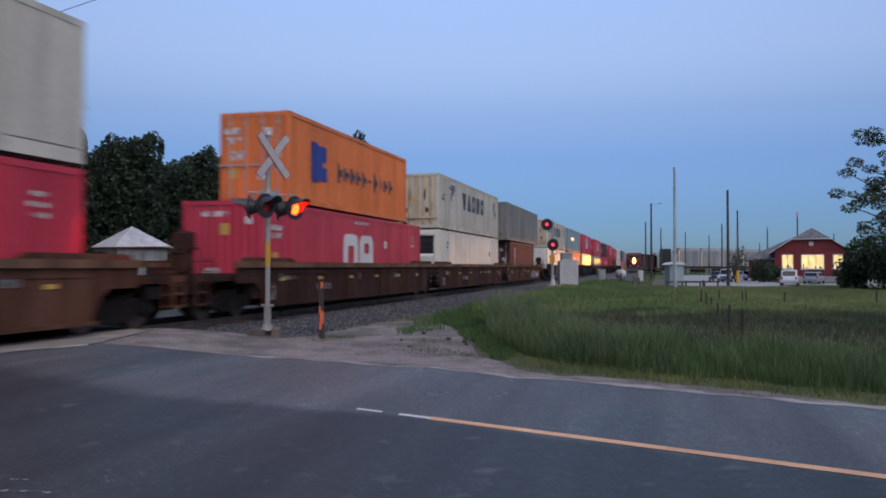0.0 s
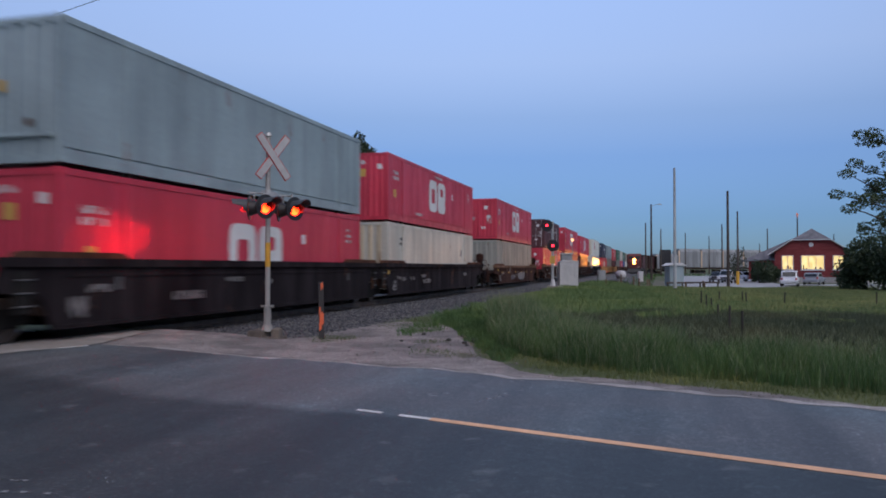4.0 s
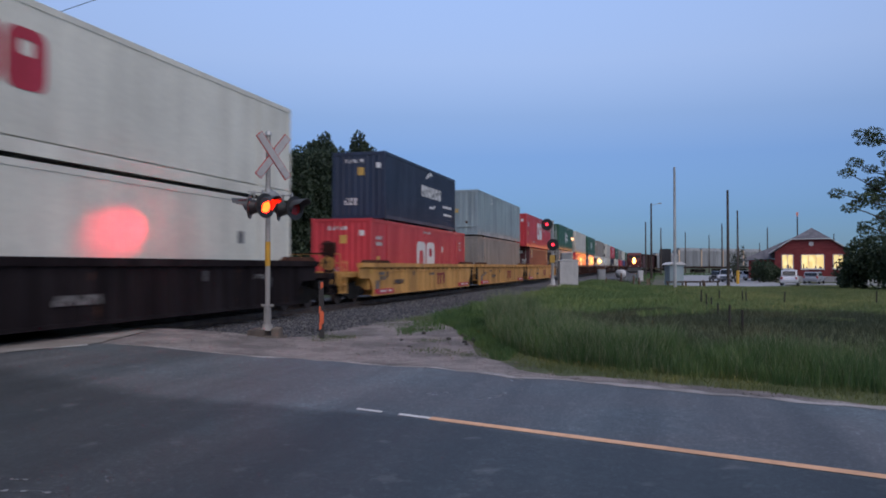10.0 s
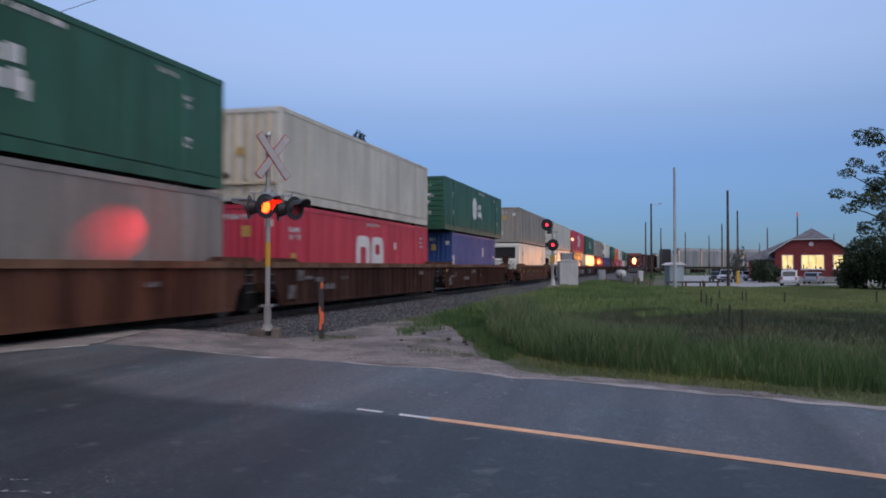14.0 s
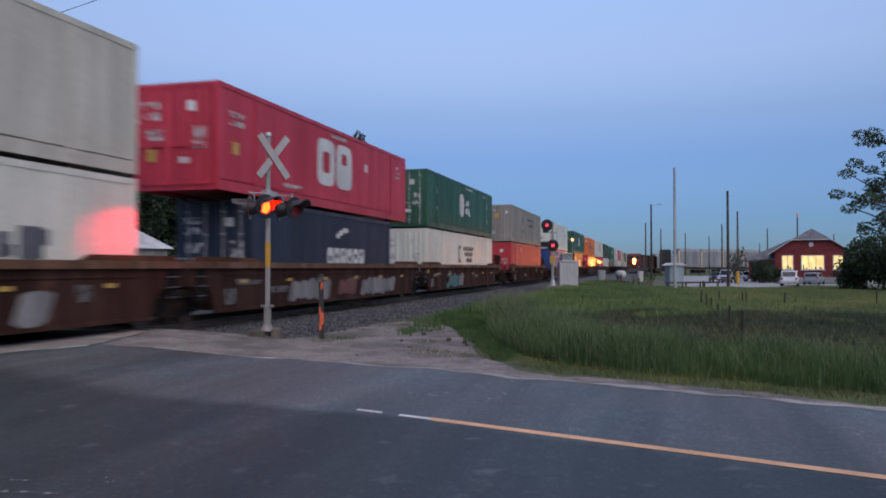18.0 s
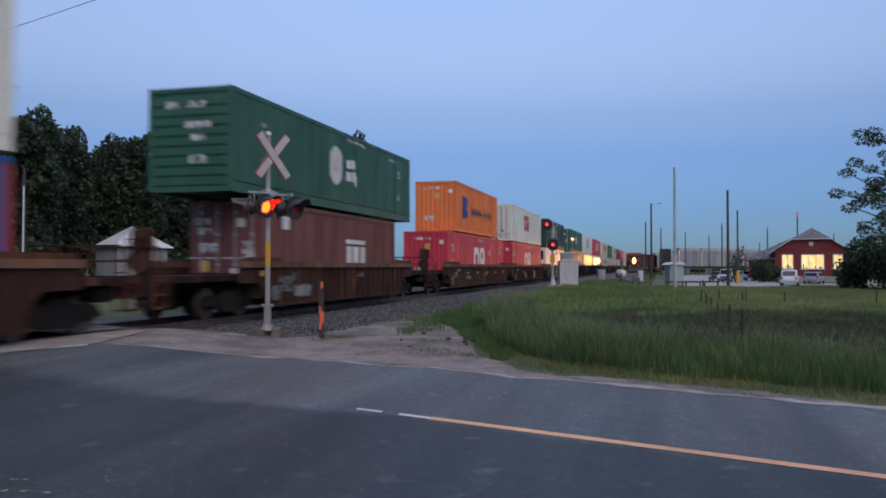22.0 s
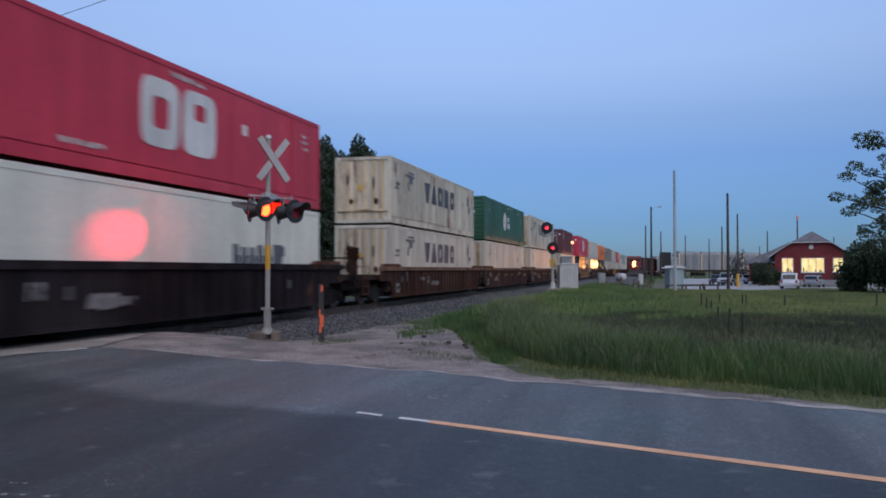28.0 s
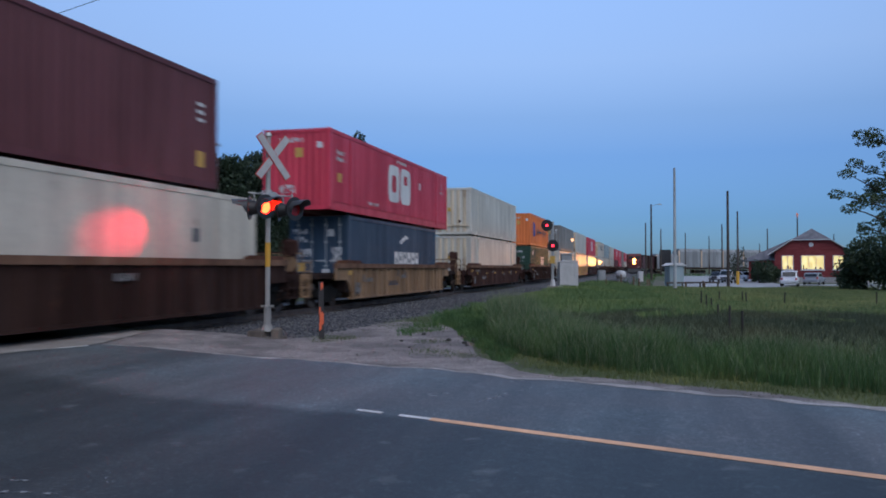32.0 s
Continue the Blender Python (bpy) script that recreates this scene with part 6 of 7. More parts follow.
solo("dirt_yard", sheet("dirt_yard", np.linspace(79, 130, 24), np.linspace(-1.6, 5.2, 10), "dirt", 0.012, skew=lambda gx, gy: (gx + 0.8 * np.sin(gy * 2.1), gy + 0.5 * np.sin(gx * 0.4))), Matrix(),
     "bare brown dirt with scattered weeds between the cabinets", "dirt", kind="structure")
for k, (x0, y0, h0) in enumerate(((74.0, 4.6, 0.6), (81.5, 3.6, 1.1), (84.0, 1.9, 0.9), (86.5, 0.9, 0.8), (89.0, 2.6, 0.9), (92.0, 1.2, 0.7), (83.0, -2.6, 0.6), (90.0, -4.6, 0.6), (79.0, -4.2, 0.5))):
    solo("stake", Build().box(-0.06, 0.06, -0.05, 0.05, -0.1, h0).prism([(-0.06, h0), (0.06, h0), (0.0, h0 + 0.06)], -0.05, 0.05).mesh("stake", "stake_wood"), pose(x0, y0, ground_at(x0, y0), 2 - k % 3, k % 4 - 1, k * 31), "short weathered timber stake in the dirt", "stake", "stakes in the yard")

lot = lambda gx, gy: (gx, gy - 0.045 * (gx - 88) * step(-4, -14, gy))
solo("parking_lot", sheet("parking_lot", np.linspace(86, 245, 48), np.linspace(-13.5, -2.4, 9), "parking", 0.02, skew=lot), Matrix(), "pale paved parking area in front of the house", "parking lot", kind="structure")
solo("driveway", sheet("driveway", np.linspace(98, 106.5, 5), np.linspace(-28, -13.5, 9), "parking", 0.022), Matrix(), "pale paved driveway", "driveway", kind="structure")


# ---- parked cars ----
def parked_car(x, y, turn, paint_key, label, tall):
    c = thing("car", pose(x, y, ground_at(x, y) + 0.02, 0, 0, turn), label, "car", "parked cars")
    top = 1.68 if tall else 1.42
    waist = 1.0 if tall else 0.88
    body = Build().prism([(-2.2, 0.32), (-2.3, 0.6), (-2.22, waist - 0.05), (-0.9, waist), (2.15, waist), (2.25, 0.62), (2.2, 0.3)], -0.88, 0.88)
    part("body", body.mesh("body", paint_key, bevel=0.09), c)
    cab = Build().prism([(-1.1, waist - 0.02), (-0.4, top - 0.05), (-0.1, top), (1.45, top), (1.75, top - 0.1), (2.12, waist - 0.02)], -0.78, 0.78)
    part("cabin", cab.mesh("cabin", paint_key, bevel=0.07), c)
    for s in (-1, 1):
        part("side_window", Build().prism([(-0.75, waist + 0.06), (-0.28, top - 0.12), (1.4, top - 0.12), (1.75, waist + 0.06)], s * 0.778, s * 0.79).mesh("side_window", "car_glass"), c)
        part("headlight", Build().box(-2.3, -2.2, s * 0.68 - 0.16, s * 0.68 + 0.16, 0.62, 0.76).mesh("headlight", "trim_white", bevel=0.02), c)
        part("tail_light", Build().box(2.16, 2.27, s * 0.72 - 0.1, s * 0.72 + 0.1, 0.68, 0.95).mesh("tail_light", "tail_red", bevel=0.02), c)
        for wx in (-1.42, 1.38):
            w = part("wheel", Build().rod((0, -0.1, 0), (0, 0.1, 0), 0.33, sides=20).mesh("tyre", "tyre"), c, pose(wx, s * 0.8, 0.31))
            part("rim", Build().rod((0, s * 0.1, 0), (0, s * 0.115, 0), 0.2, sides=16).mesh("rim", "galvanised"), w)
    part("windscreen", Build().raw([(-1.06, -0.7, waist + 0.04), (-1.06, 0.7, waist + 0.04), (-0.46, 0.66, top - 0.08), (-0.46, -0.66, top - 0.08), (-1.03, -0.7, waist + 0.02), (-1.03, 0.7, waist + 0.02), (-0.43, 0.66, top - 0.1), (-0.43, -0.66, top - 0.1)],
                                   [(0, 1, 2, 3), (7, 6, 5, 4), (0, 4, 5, 1), (3, 2, 6, 7), (0, 3, 7, 4), (1, 5, 6, 2)]).mesh("windscreen", "car_glass"), c, pose(-0.03, 0, 0.02))
    part("rear_window", Build().prism([(1.84, top - 0.16), (1.88, top - 0.15), (2.13, waist + 0.1), (2.09, waist + 0.09)], -0.64, 0.64).mesh("rear_window", "car_glass"), c, pose(0.03, 0, 0.02))
    part("bumper", Build().box(-2.36, -2.2, -0.84, 0.84, 0.34, 0.52).mesh("bumper", "car_darkgrey", bevel=0.03), c)
    part("grille", Build().box(-2.33, -2.25, -0.45, 0.45, 0.6, 0.78).mesh("grille", "signal_black"), c)
    return c


parked_car(94.5, -13.9, 169, "car_silver", "silver-white sport utility vehicle parked before the house", True)
parked_car(103.5, -17.9, 160, "car_grey", "pale silver saloon car parked before the house", False)
parked_car(111.2, -8.7, -14, "car_silver", "light grey pickup-sized vehicle parked in the lot", True)
parked_car(118.3, -8.0, -12, "car_darkgrey", "dark grey saloon car parked in the lot", False)
parked_car(125.6, -12.4, 20, "car_silver", "white car half hidden behind the pole", False)


# ---- red house ----
hx, hy = 121.6, -20.9
house = thing("house", pose(hx, hy, ground_at(hx, hy) - 0.02, 0, 0, -102), "red clapboard house with grey hipped gable roof and lit windows", "house")
HW, HD, EAVE = 4.55, 5.0, 3.95   # half width, half depth, wall height
walls = Build()
walls.prism([(-HW, 0.75), (-HW, EAVE), (-2.3, 5.75), (2.3, 5.75), (HW, EAVE), (HW, 0.75)], -HD, HD)
part("wall", walls.mesh("wall", "house_red"), house, None, "red painted clapboard wall")
for k in range(24):
    z = 0.8 + 0.2 * k
    half = HW if z < EAVE else HW - (z - EAVE) * 1.25
    if half > 2.2:
        part("clapboard", Build().prism([(-HD - 0.004, z), (-HD - 0.03, z + 0.01), (-HD - 0.008, z + 0.195)], -half, half, "x").mesh("clapboard", "house_red"), house)
part("foundation", Build().box(-HW - 0.1, HW + 0.1, -HD - 0.1, HD + 0.1, -0.2, 0.76).mesh("foundation", "foundation", bevel=0.02), house, None, "pale rendered foundation")
EV = EAVE - 0.1
TOP = [(-HW - 0.75, -HD - 0.5, EV), (-2.35, -HD - 0.5, 5.85), (2.35, -HD - 0.5, 5.85), (HW + 0.75, -HD - 0.5, EV), (HW + 0.75, HD + 0.5, EV), (2.35, HD + 0.5, 5.85), (-2.35, HD + 0.5, 5.85), (-HW - 0.75, HD + 0.5, EV),
       (0, -HD + 1.6, 7.35), (0, HD - 1.6, 7.35)]
SLOPES = [(0, 1, 8), (0, 8, 9, 7), (7, 9, 6), (3, 8, 2), (4, 9, 8, 3), (4, 5, 9), (1, 2, 8), (5, 6, 9)]
roof = Build().raw(TOP + [(x, y, z - 0.13) for x, y, z in TOP], SLOPES + [tuple(10 + q for q in reversed(f)) for f in SLOPES])
roof.f += [(a2, b2, b2 + 10, a2 + 10) for a2, b2 in ((0, 1), (1, 2), (2, 3), (3, 4), (4, 5), (5, 6), (6, 7), (7, 0))]
part("roof", roof.mesh("roof", "shingle_grey", fix=False), house, pose(0, 0, 0.02), "grey shingled roof")
trim = Build()
for a, b2 in (((-HW - 0.78, EV - 0.02), (-2.4, 5.8)), ((-2.4, 5.8), (2.4, 5.8)), ((2.4, 5.8), (HW + 0.78, EV - 0.02))):
    trim.prism([(a[0], a[1] - 0.06), (b2[0], b2[1] - 0.06), (b2[0], b2[1] + 0.05), (a[0], a[1] + 0.05)], -HD - 0.58, -HD - 0.5)
part("fascia", trim.mesh("fascia", "trim_white"), house, None, "white fascia board")
side_room = Build().box(-HW - 3.6, -HW, -HD + 2.2, HD, 0.4, 3.1)
part("side_wing", side_room.mesh("side_wing", "house_red"), house, None, "red single-storey wing")
HIP = [(-HW - 4.6, -HD + 1.6, 3.0), (HW + 0.7, -HD + 1.6, 3.9), (0, -HD + 3.6, 7.25), (0, HD, 7.25), (-HW - 4.6, HD + 1, 3.0)]
hip = Build().raw(HIP + [(x, y, z - 0.14) for x, y, z in HIP], [(0, 1, 2), (0, 2, 3, 4), (7, 6, 5), (9, 8, 7, 5), (0, 5, 6, 1), (0, 4, 9, 5), (4, 3, 8, 9)])
part("wing_roof", hip.mesh("wing_roof", "shingle_grey"), house, None, "long grey shingled slope over the wing")
part("round_vent", Build().rod((0, -HD - 0.07, 5.15), (0, -HD - 0.002, 5.15), 0.3, sides=24).mesh("round_vent", "trim_white"), house, None, "white round gable vent")


def window(x, w, z0, z1, panes):
    fr = Build()
    t = 0.09
    for a in (-w / 2 - t, w / 2):
        fr.box(a, a + t, -0.08, 0.0, z0 - t, z1 + t)
    for a in (z0 - t, z1):
        fr.box(-w / 2, w / 2, -0.08, 0.0, a, a + t)
    win = part("window", fr.mesh("window_frame", "trim_white"), house, pose(x, -HD - 0.03, 0), "white framed window lit warm yellow")
    part("sill", Build().box(-w / 2 - 0.16, w / 2 + 0.16, -0.14, 0.0, z0 - 0.2, z0 - t - 0.002).mesh("sill", "trim_white"), win)
    for k in range(panes):
        part("pane", Build().box(-w / 2 + w * k / panes + 0.02, -w / 2 + w * (k + 1) / panes - 0.02, -0.035, -0.015, z0, z1).mesh("pane", "window_glow"), win)
        if k:
            xx = -w / 2 + w * k / panes
            part("mullion", Build().box(xx - 0.03, xx + 0.03, -0.07, -0.01, z0, z1).mesh("mullion", "trim_white"), win)
    r = random.Random(int(x * 100) + 7)
    for k in range(5):
        xx, hh = r.uniform(-w / 2 + 0.2, w / 2 - 0.2), r.uniform(0.15, 0.6)
        part("ornament", Build().box(xx - 0.1, xx + 0.08, -0.045, -0.036, z0, z0 + hh).mesh("ornament", "mark_tan"), win, None, "plants and lamps behind the glass")
    return win


window(-2.95, 1.3, 1.85, 3.62, 2)
window(0.15, 2.7, 1.85, 3.62, 3)
window(3.3, 1.25, 1.85, 3.62, 2)

# shed with a pale roof, and a short pole, beyond the track
shed = thing("garden_shed", pose(51.9, 38.2, ground_at(51.9, 38.2), 0, 0, -30), "small grey shed with a pale metal pyramid roof", "shed")
part("wall", Build().box(-1.9, 1.9, -1.9, 1.9, 0, 3.1).mesh("wall", "shed_wall"), shed)
part("roof", Build().raw([(-2.3, -2.3, 3.05), (2.3, -2.3, 3.05), (2.3, 2.3, 3.05), (-2.3, 2.3, 3.05), (0, 0, 4.7)], [(0, 1, 4), (1, 2, 4), (2, 3, 4), (3, 0, 4), (3, 2, 1, 0)]).mesh("roof", "shed_roof"), shed, None, "pale sheet-metal roof")
part("door", Build().box(-0.45, 0.45, -1.96, -1.91, 0.05, 2.1).mesh("door", "shed_roof", bevel=0.01), shed)
stub = pole(37.3, 34.5, 6.8, 0.13, "wood_pole", "grey wooden pole with a pale conduit")
part("conduit", Build().rod((-0.15, -0.12, 0), (-0.15, -0.12, 6.2), 0.05, sides=8).mesh("conduit", "trim_white"), stub, None, "pale plastic conduit")

# overhead cable
cable = bpy.data.curves.new("overhead_cable", "CURVE")
cable.dimensions, cable.bevel_depth = "3D", 0.012
sp = cable.splines.new("POLY")
sp.points.add(24)
for k in range(25):
    t = k / 24
    p = Vector((25.0, 22.6, 10.6)).lerp(Vector((25.6, 20.4, 11.4)), t * 14 - 6)
    sp.points[k].co = (p.x, p.y, p.z - 0.4 * math.sin(math.pi * t) + 0.38, 1)
cable.materials.append(MATS["signal_black"])
solo("overhead_cable", cable, Matrix(), "thin dark overhead cable", "cable", kind="structure")


# ---- locomotive and cars on the siding ----
LX = 185.0
loco = thing("locomotive", pose(LX, SIDING_Y, RAIL_Z - 0.08), "red diesel locomotive with a bright headlight standing on the siding", "locomotive")
part("underframe", Build().box(0, 21, -1.5, 1.5, 0.95, 1.3).mesh("underframe", "signal_black"), loco)
part("nose", Build().prism([(0.9, 1.3), (0.9, 2.7), (1.2, 3.0), (2.6, 3.1), (2.6, 1.3)], -1.0, 1.0).mesh("nose", "loco_red", bevel=0.08), loco)
part("cab", Build().prism([(2.6, 1.3), (2.6, 3.1), (2.8, 4.3), (3.1, 4.6), (5.4, 4.6), (5.4, 1.3)], -1.5, 1.5).mesh("cab", "loco_red", bevel=0.06), loco)
part("hood", Build().prism([(-0.85, 1.3), (-0.85, 4.2), (-0.6, 4.5), (0.6, 4.5), (0.85, 4.2), (0.85, 1.3)], 5.4, 19.8, "x").mesh("hood", "loco_red"), loco)
for s in (-1, 1):
    part("windscreen", Build().box(2.62, 2.68, s * 0.75 - 0.5, s * 0.75 + 0.5, 3.35, 4.0).mesh("windscreen", "car_glass"), loco, pose(-0.0, 0, 0), "dark windscreen")
    part("ditch_light", Build().rod((0.3, s * 0.95, 1.55), (0.42, s * 0.95, 1.55), 0.1, sides=14).mesh("ditch_light", "trim_white"), loco)
    part("hand_rail", Build().rod((0.4, s * 1.4, 2.2), (20.5, s * 1.4, 2.2), 0.03, sides=6).mesh("hand_rail", "mark_white"), loco)
for z in (2.5, 3.12):
    part("headlight", Build().rod((0.78, 0, z), (0.88, 0, z), 0.33, sides=20).mesh("headlight", "headlight"), loco, None, "glaring warm headlight")
part("pilot", Build().prism([(0.0, 0.2), (-0.3, 0.35), (0.0, 1.2), (0.3, 1.2), (0.3, 0.2)], -1.4, 1.4).mesh("pilot", "signal_black"), loco)
for x in (4, 17):
    bg = part("bogie", Build().box(x - 2.2, x + 2.2, -1.15, 1.15, 0.5, 0.9).mesh("bogie", "truck_steel"), loco)
    for wx in (-1.6, 0, 1.6):
        for wy in (-0.77, 0.77):
            part("wheel", WHEEL_ME, bg, pose(x + wx, wy, 0.42) @ Matrix.Diagonal((1.15, 1, 1.0, 1)))
headlamp = new("locomotive_beam", bpy.data.lights.new("locomotive_beam", "SPOT"))
headlamp.data.energy, headlamp.data.color, headlamp.data.spot_size, headlamp.data.spot_blend, headlamp.data.shadow_soft_size = 62000, (1.0, 0.34, 0.05), radians(21), 0.9, 0.15
headlamp.matrix_basis = look((LX - 0.4, SIDING_Y, RAIL_Z + 2.45), (LX - 40, 11.0, 2.3)) @ Matrix.Diagonal((1.1, 0.11, 1, 1))

for k in range(2):
    x, y = 207.0 + 15.5 * k, 5.0 - 2.2 * k
    r = thing("boxcar", pose(x, y, RAIL_Z - 0.08, 0, 0, -8), "dark red boxcar standing on the siding", "railway car", "cars on the siding")
    part("body", Build().box(-7.2, 7.2, -1.45, 1.45, 1.1, 4.5).mesh("body", "car_dark", bevel=0.05), r)
    part("roof", Build().prism([(-1.5, 4.5), (1.5, 4.5), (0, 4.72)], -7.25, 7.25, "x").mesh("roof", "car_dark"), r, pose(0, 0, 0.002))
    part("door", Build().box(-1.5, 1.5, -1.5, -1.452, 1.2, 4.2).mesh("door", "paint_darkbrown"), r)
    for bx2 in (-5, 5):
        bg = part("bogie", BOLSTER_ME, r, pose(bx2, 0, 0))
        for wy in (-1.0, 1.0):
            part("side_frame", FRAME_ME, bg, pose(0, wy, 0))
        for wx in (-0.89, 0.89):
            for wy in (-0.77, 0.77):
                part("wheel", WHEEL_ME, bg, pose(wx, wy, 0.42))
rack = thing("boxcar", pose(230.0, -1.85, RAIL_Z - 0.08, 0, 0, -0.5), "tall black enclosed railway car seen end on", "railway car", "cars on the siding")
part("body", Build().box(-7.0, 7.0, -1.5, 1.5, 1.1, 6.0).mesh("body", "signal_black", bevel=0.06), rack)
part("end_door", Build().box(-7.06, -7.0, -1.2, 1.2, 1.3, 5.7).mesh("end_door", "signal_black", bevel=0.02), rack)
part("roof", Build().prism([(-1.5, 6.0), (1.5, 6.0), (1.1, 6.22), (-1.1, 6.22)], -7.05, 7.05, "x").mesh("roof", "signal_black"), rack)
for bx2 in (-5, 5):
    bg = part("bogie", BOLSTER_ME, rack, pose(bx2, 0, 0))
    for wy in (-1.0, 1.0):
        part("side_frame", FRAME_ME, bg, pose(0, wy, 0))
HOPPER = None
for k in range(5):
    t = k / 4
    x, y = 249.0 + 28 * t, -1.6 - 27 * t
    m = pose(x, y, -0.8, 0, 0, -46) @ Matrix.Diagonal((1, 1, 1.27, 1))
    if HOPPER is None:
        HOPPER = thing("hopper_car", m, "grey covered hopper car standing in the yard", "railway car", "hopper cars in the yard")
        part("body", Build().prism([(-1.55, 1.3), (-1.55, 4.2), (-1.1, 4.75), (1.1, 4.75), (1.55, 4.2), (1.55, 1.3), (0.6, 0.9), (-0.6, 0.9)], -4.2, 4.2, "x").mesh("body", "hopper_grey"), HOPPER)
        for xx in (-4.3, -1.4, 1.4, 4.3):
            part("rib", Build().box(xx - 0.08, xx + 0.08, -1.62, 1.62, 1.25, 4.25).mesh("rib", "hopper_grey"), HOPPER)
        part("end_platform", Build().box(-5.0, 5.0, -1.3, 1.3, 0.95, 1.2).mesh("end_platform", "car_dark"), HOPPER)
        # warm light on the car's end edge is put into this post's cream colour
        part("end_post", Build().box(-4.8, -4.45, -1.66, -1.2, 1.2, 4.4).mesh("end_post", "post_lit_cream"), HOPPER, None, "end post painted pale for the warm light on it")
        for bx2 in (-3.6, 3.6):
            bg = part("bogie", BOLSTER_ME, HOPPER, pose(bx2, 0, 0))
            for wy in (-1.0, 1.0):
                part("side_frame", FRAME_ME, bg, pose(0, wy, 0))
            for wx in (-0.89, 0.89):
                for wy in (-0.77, 0.77):
                    part("wheel", WHEEL_ME, bg, pose(wx, wy, 0.42))
    else:
        copy_thing(HOPPER, m)

# ---- fence posts in the field ----
for k, (x, y, h, lean) in enumerate(((37.49, -1.83, 0.68, 1), (34.12, -1.87, 0.6, 0), (33.19, -2.0, 0.5, -2), (29.15, -1.98, 0.42, 1), (22.38, -1.8, 0.68, -1), (21.72, -2.06, 0.6, 0), (41.68, -3.97, 0.6, 14), (41.2, -4.1, 0.55, -4), (40.76, -5.74, 0.58, 3), (42.16, -10.01, 0.6, 2), (46.0, -3.2, 0.5, 0), (44.6, -3.1, 0.5, 2))):
    z = ground_at(x, y)
    solo("fence_post", Build().rod((0, 0, -0.2), (0, 0, h), 0.036, 0.03, sides=7).mesh("fence_post", "wood_post"), pose(x, y, z, lean, lean * 0.4, k * 40), "dark weathered wooden fence post in the long grass", "fence post", "old field fence")


# ---- plants ----
def leaf_quads(centres, size, rng_np, flat=0.3):
    """Small leaf clumps: two crossed bent quads each, one island a quad."""
    n = len(centres)
    d = rng_np.normal(size=(n, 3))
    d /= np.linalg.norm(d, axis=1)[:, None]
    e = np.cross(d, rng_np.normal(size=(n, 3)))
    e /= np.linalg.norm(e, axis=1)[:, None]
    s = size * rng_np.uniform(0.55, 1.2, (n, 1))
    a, b = d * s, e * s * 0.6
    v = np.stack([centres - a, centres + b, centres + a, centres - b], 1).reshape(-1, 3)
    f = np.arange(4 * n).reshape(-1, 4)
    return v, f


def quick_mesh(name, v, f, mat):
    me = bpy.data.meshes.new(name)
    me.vertices.add(len(v))
    me.vertices.foreach_set("co", np.asarray(v, np.float32).ravel())
    k = f.shape[1]
    me.loops.add(f.size)
    me.loops.foreach_set("vertex_index", f.astype(np.int32).ravel())
    me.polygons.add(len(f))
    me.polygons.foreach_set("loop_start", np.arange(0, f.size, k, dtype=np.int32))
    me.update(calc_edges=True)
    me.materials.append(MATS[mat])
    return me


def crown_points(rng_np, lobes, count):
    """Points thick towards the skin of several lobes (centre, radii)."""
    out = []
    share = np.array([l[1][0] * l[1][1] * l[1][2] for l in lobes]) ** 0.66
    for (c, r), q in zip(lobes, share / share.sum()):
        n = int(count * q)
        p = rng_np.normal(size=(n, 3))
        p /= np.linalg.norm(p, axis=1)[:, None]
        p *= (rng_np.uniform(0.25, 1.0, (n, 1)) ** 0.45)
        out.append(np.array(c) + p * np.array(r))
    return np.concatenate(out)


def poplar(seed, height, spread, leaf="leaf_poplar", count=10000, size=0.24):
    g = np.random.default_rng(seed)
    t = thing("tree", Matrix(), "tall dark leafy poplar with a ragged crown", "tree", "row of trees behind the track")
    trunk = Build()
    pts = [Vector((0.15 * math.sin(k + seed), 0.15 * math.cos(k * 1.3), height * 0.92 * k / 6)) for k in range(7)]
    for k in range(6):
        trunk.rod(pts[k], pts[k + 1], 0.32 * (1 - k / 7), 0.32 * (1 - (k + 1) / 7), sides=8, caps=False)
    lobes = []
    n = 44
    for k in range(n):
        h = height * (0.16 + 0.82 * (k + 0.5) / n)
        w = spread * math.sin(math.pi * min(1, 0.16 + 0.84 * (1 - (h / height - 0.16) / 0.84))) ** 0.6 * (0.75 if h > 0.8 * height else 1)
        a = k * 2.4 + seed
        r = w * g.uniform(0.25, 0.75)
        c = (r * math.cos(a), r * math.sin(a), h)
        q = spread * g.uniform(0.12, 0.42)
        lobes.append((c, (q, q, q * g.uniform(1.0, 2.2))))
        if k % 2 == 0:
            trunk.rod(pts[min(5, int(6 * h / height))], (c[0] * 0.9, c[1] * 0.9, c[2]), 0.07, 0.02, sides=5, caps=False)
    part("trunk", trunk.mesh("trunk", "bark", fix=False), t)
    v, f = leaf_quads(crown_points(g, lobes, count), size, g)
    part("crown", quick_mesh("crown", v, f, leaf), t)
    return t


row = [poplar(s, 15.0, 3.0) for s in (1, 2, 3, 4)]
spots = []
r = random.Random(11)
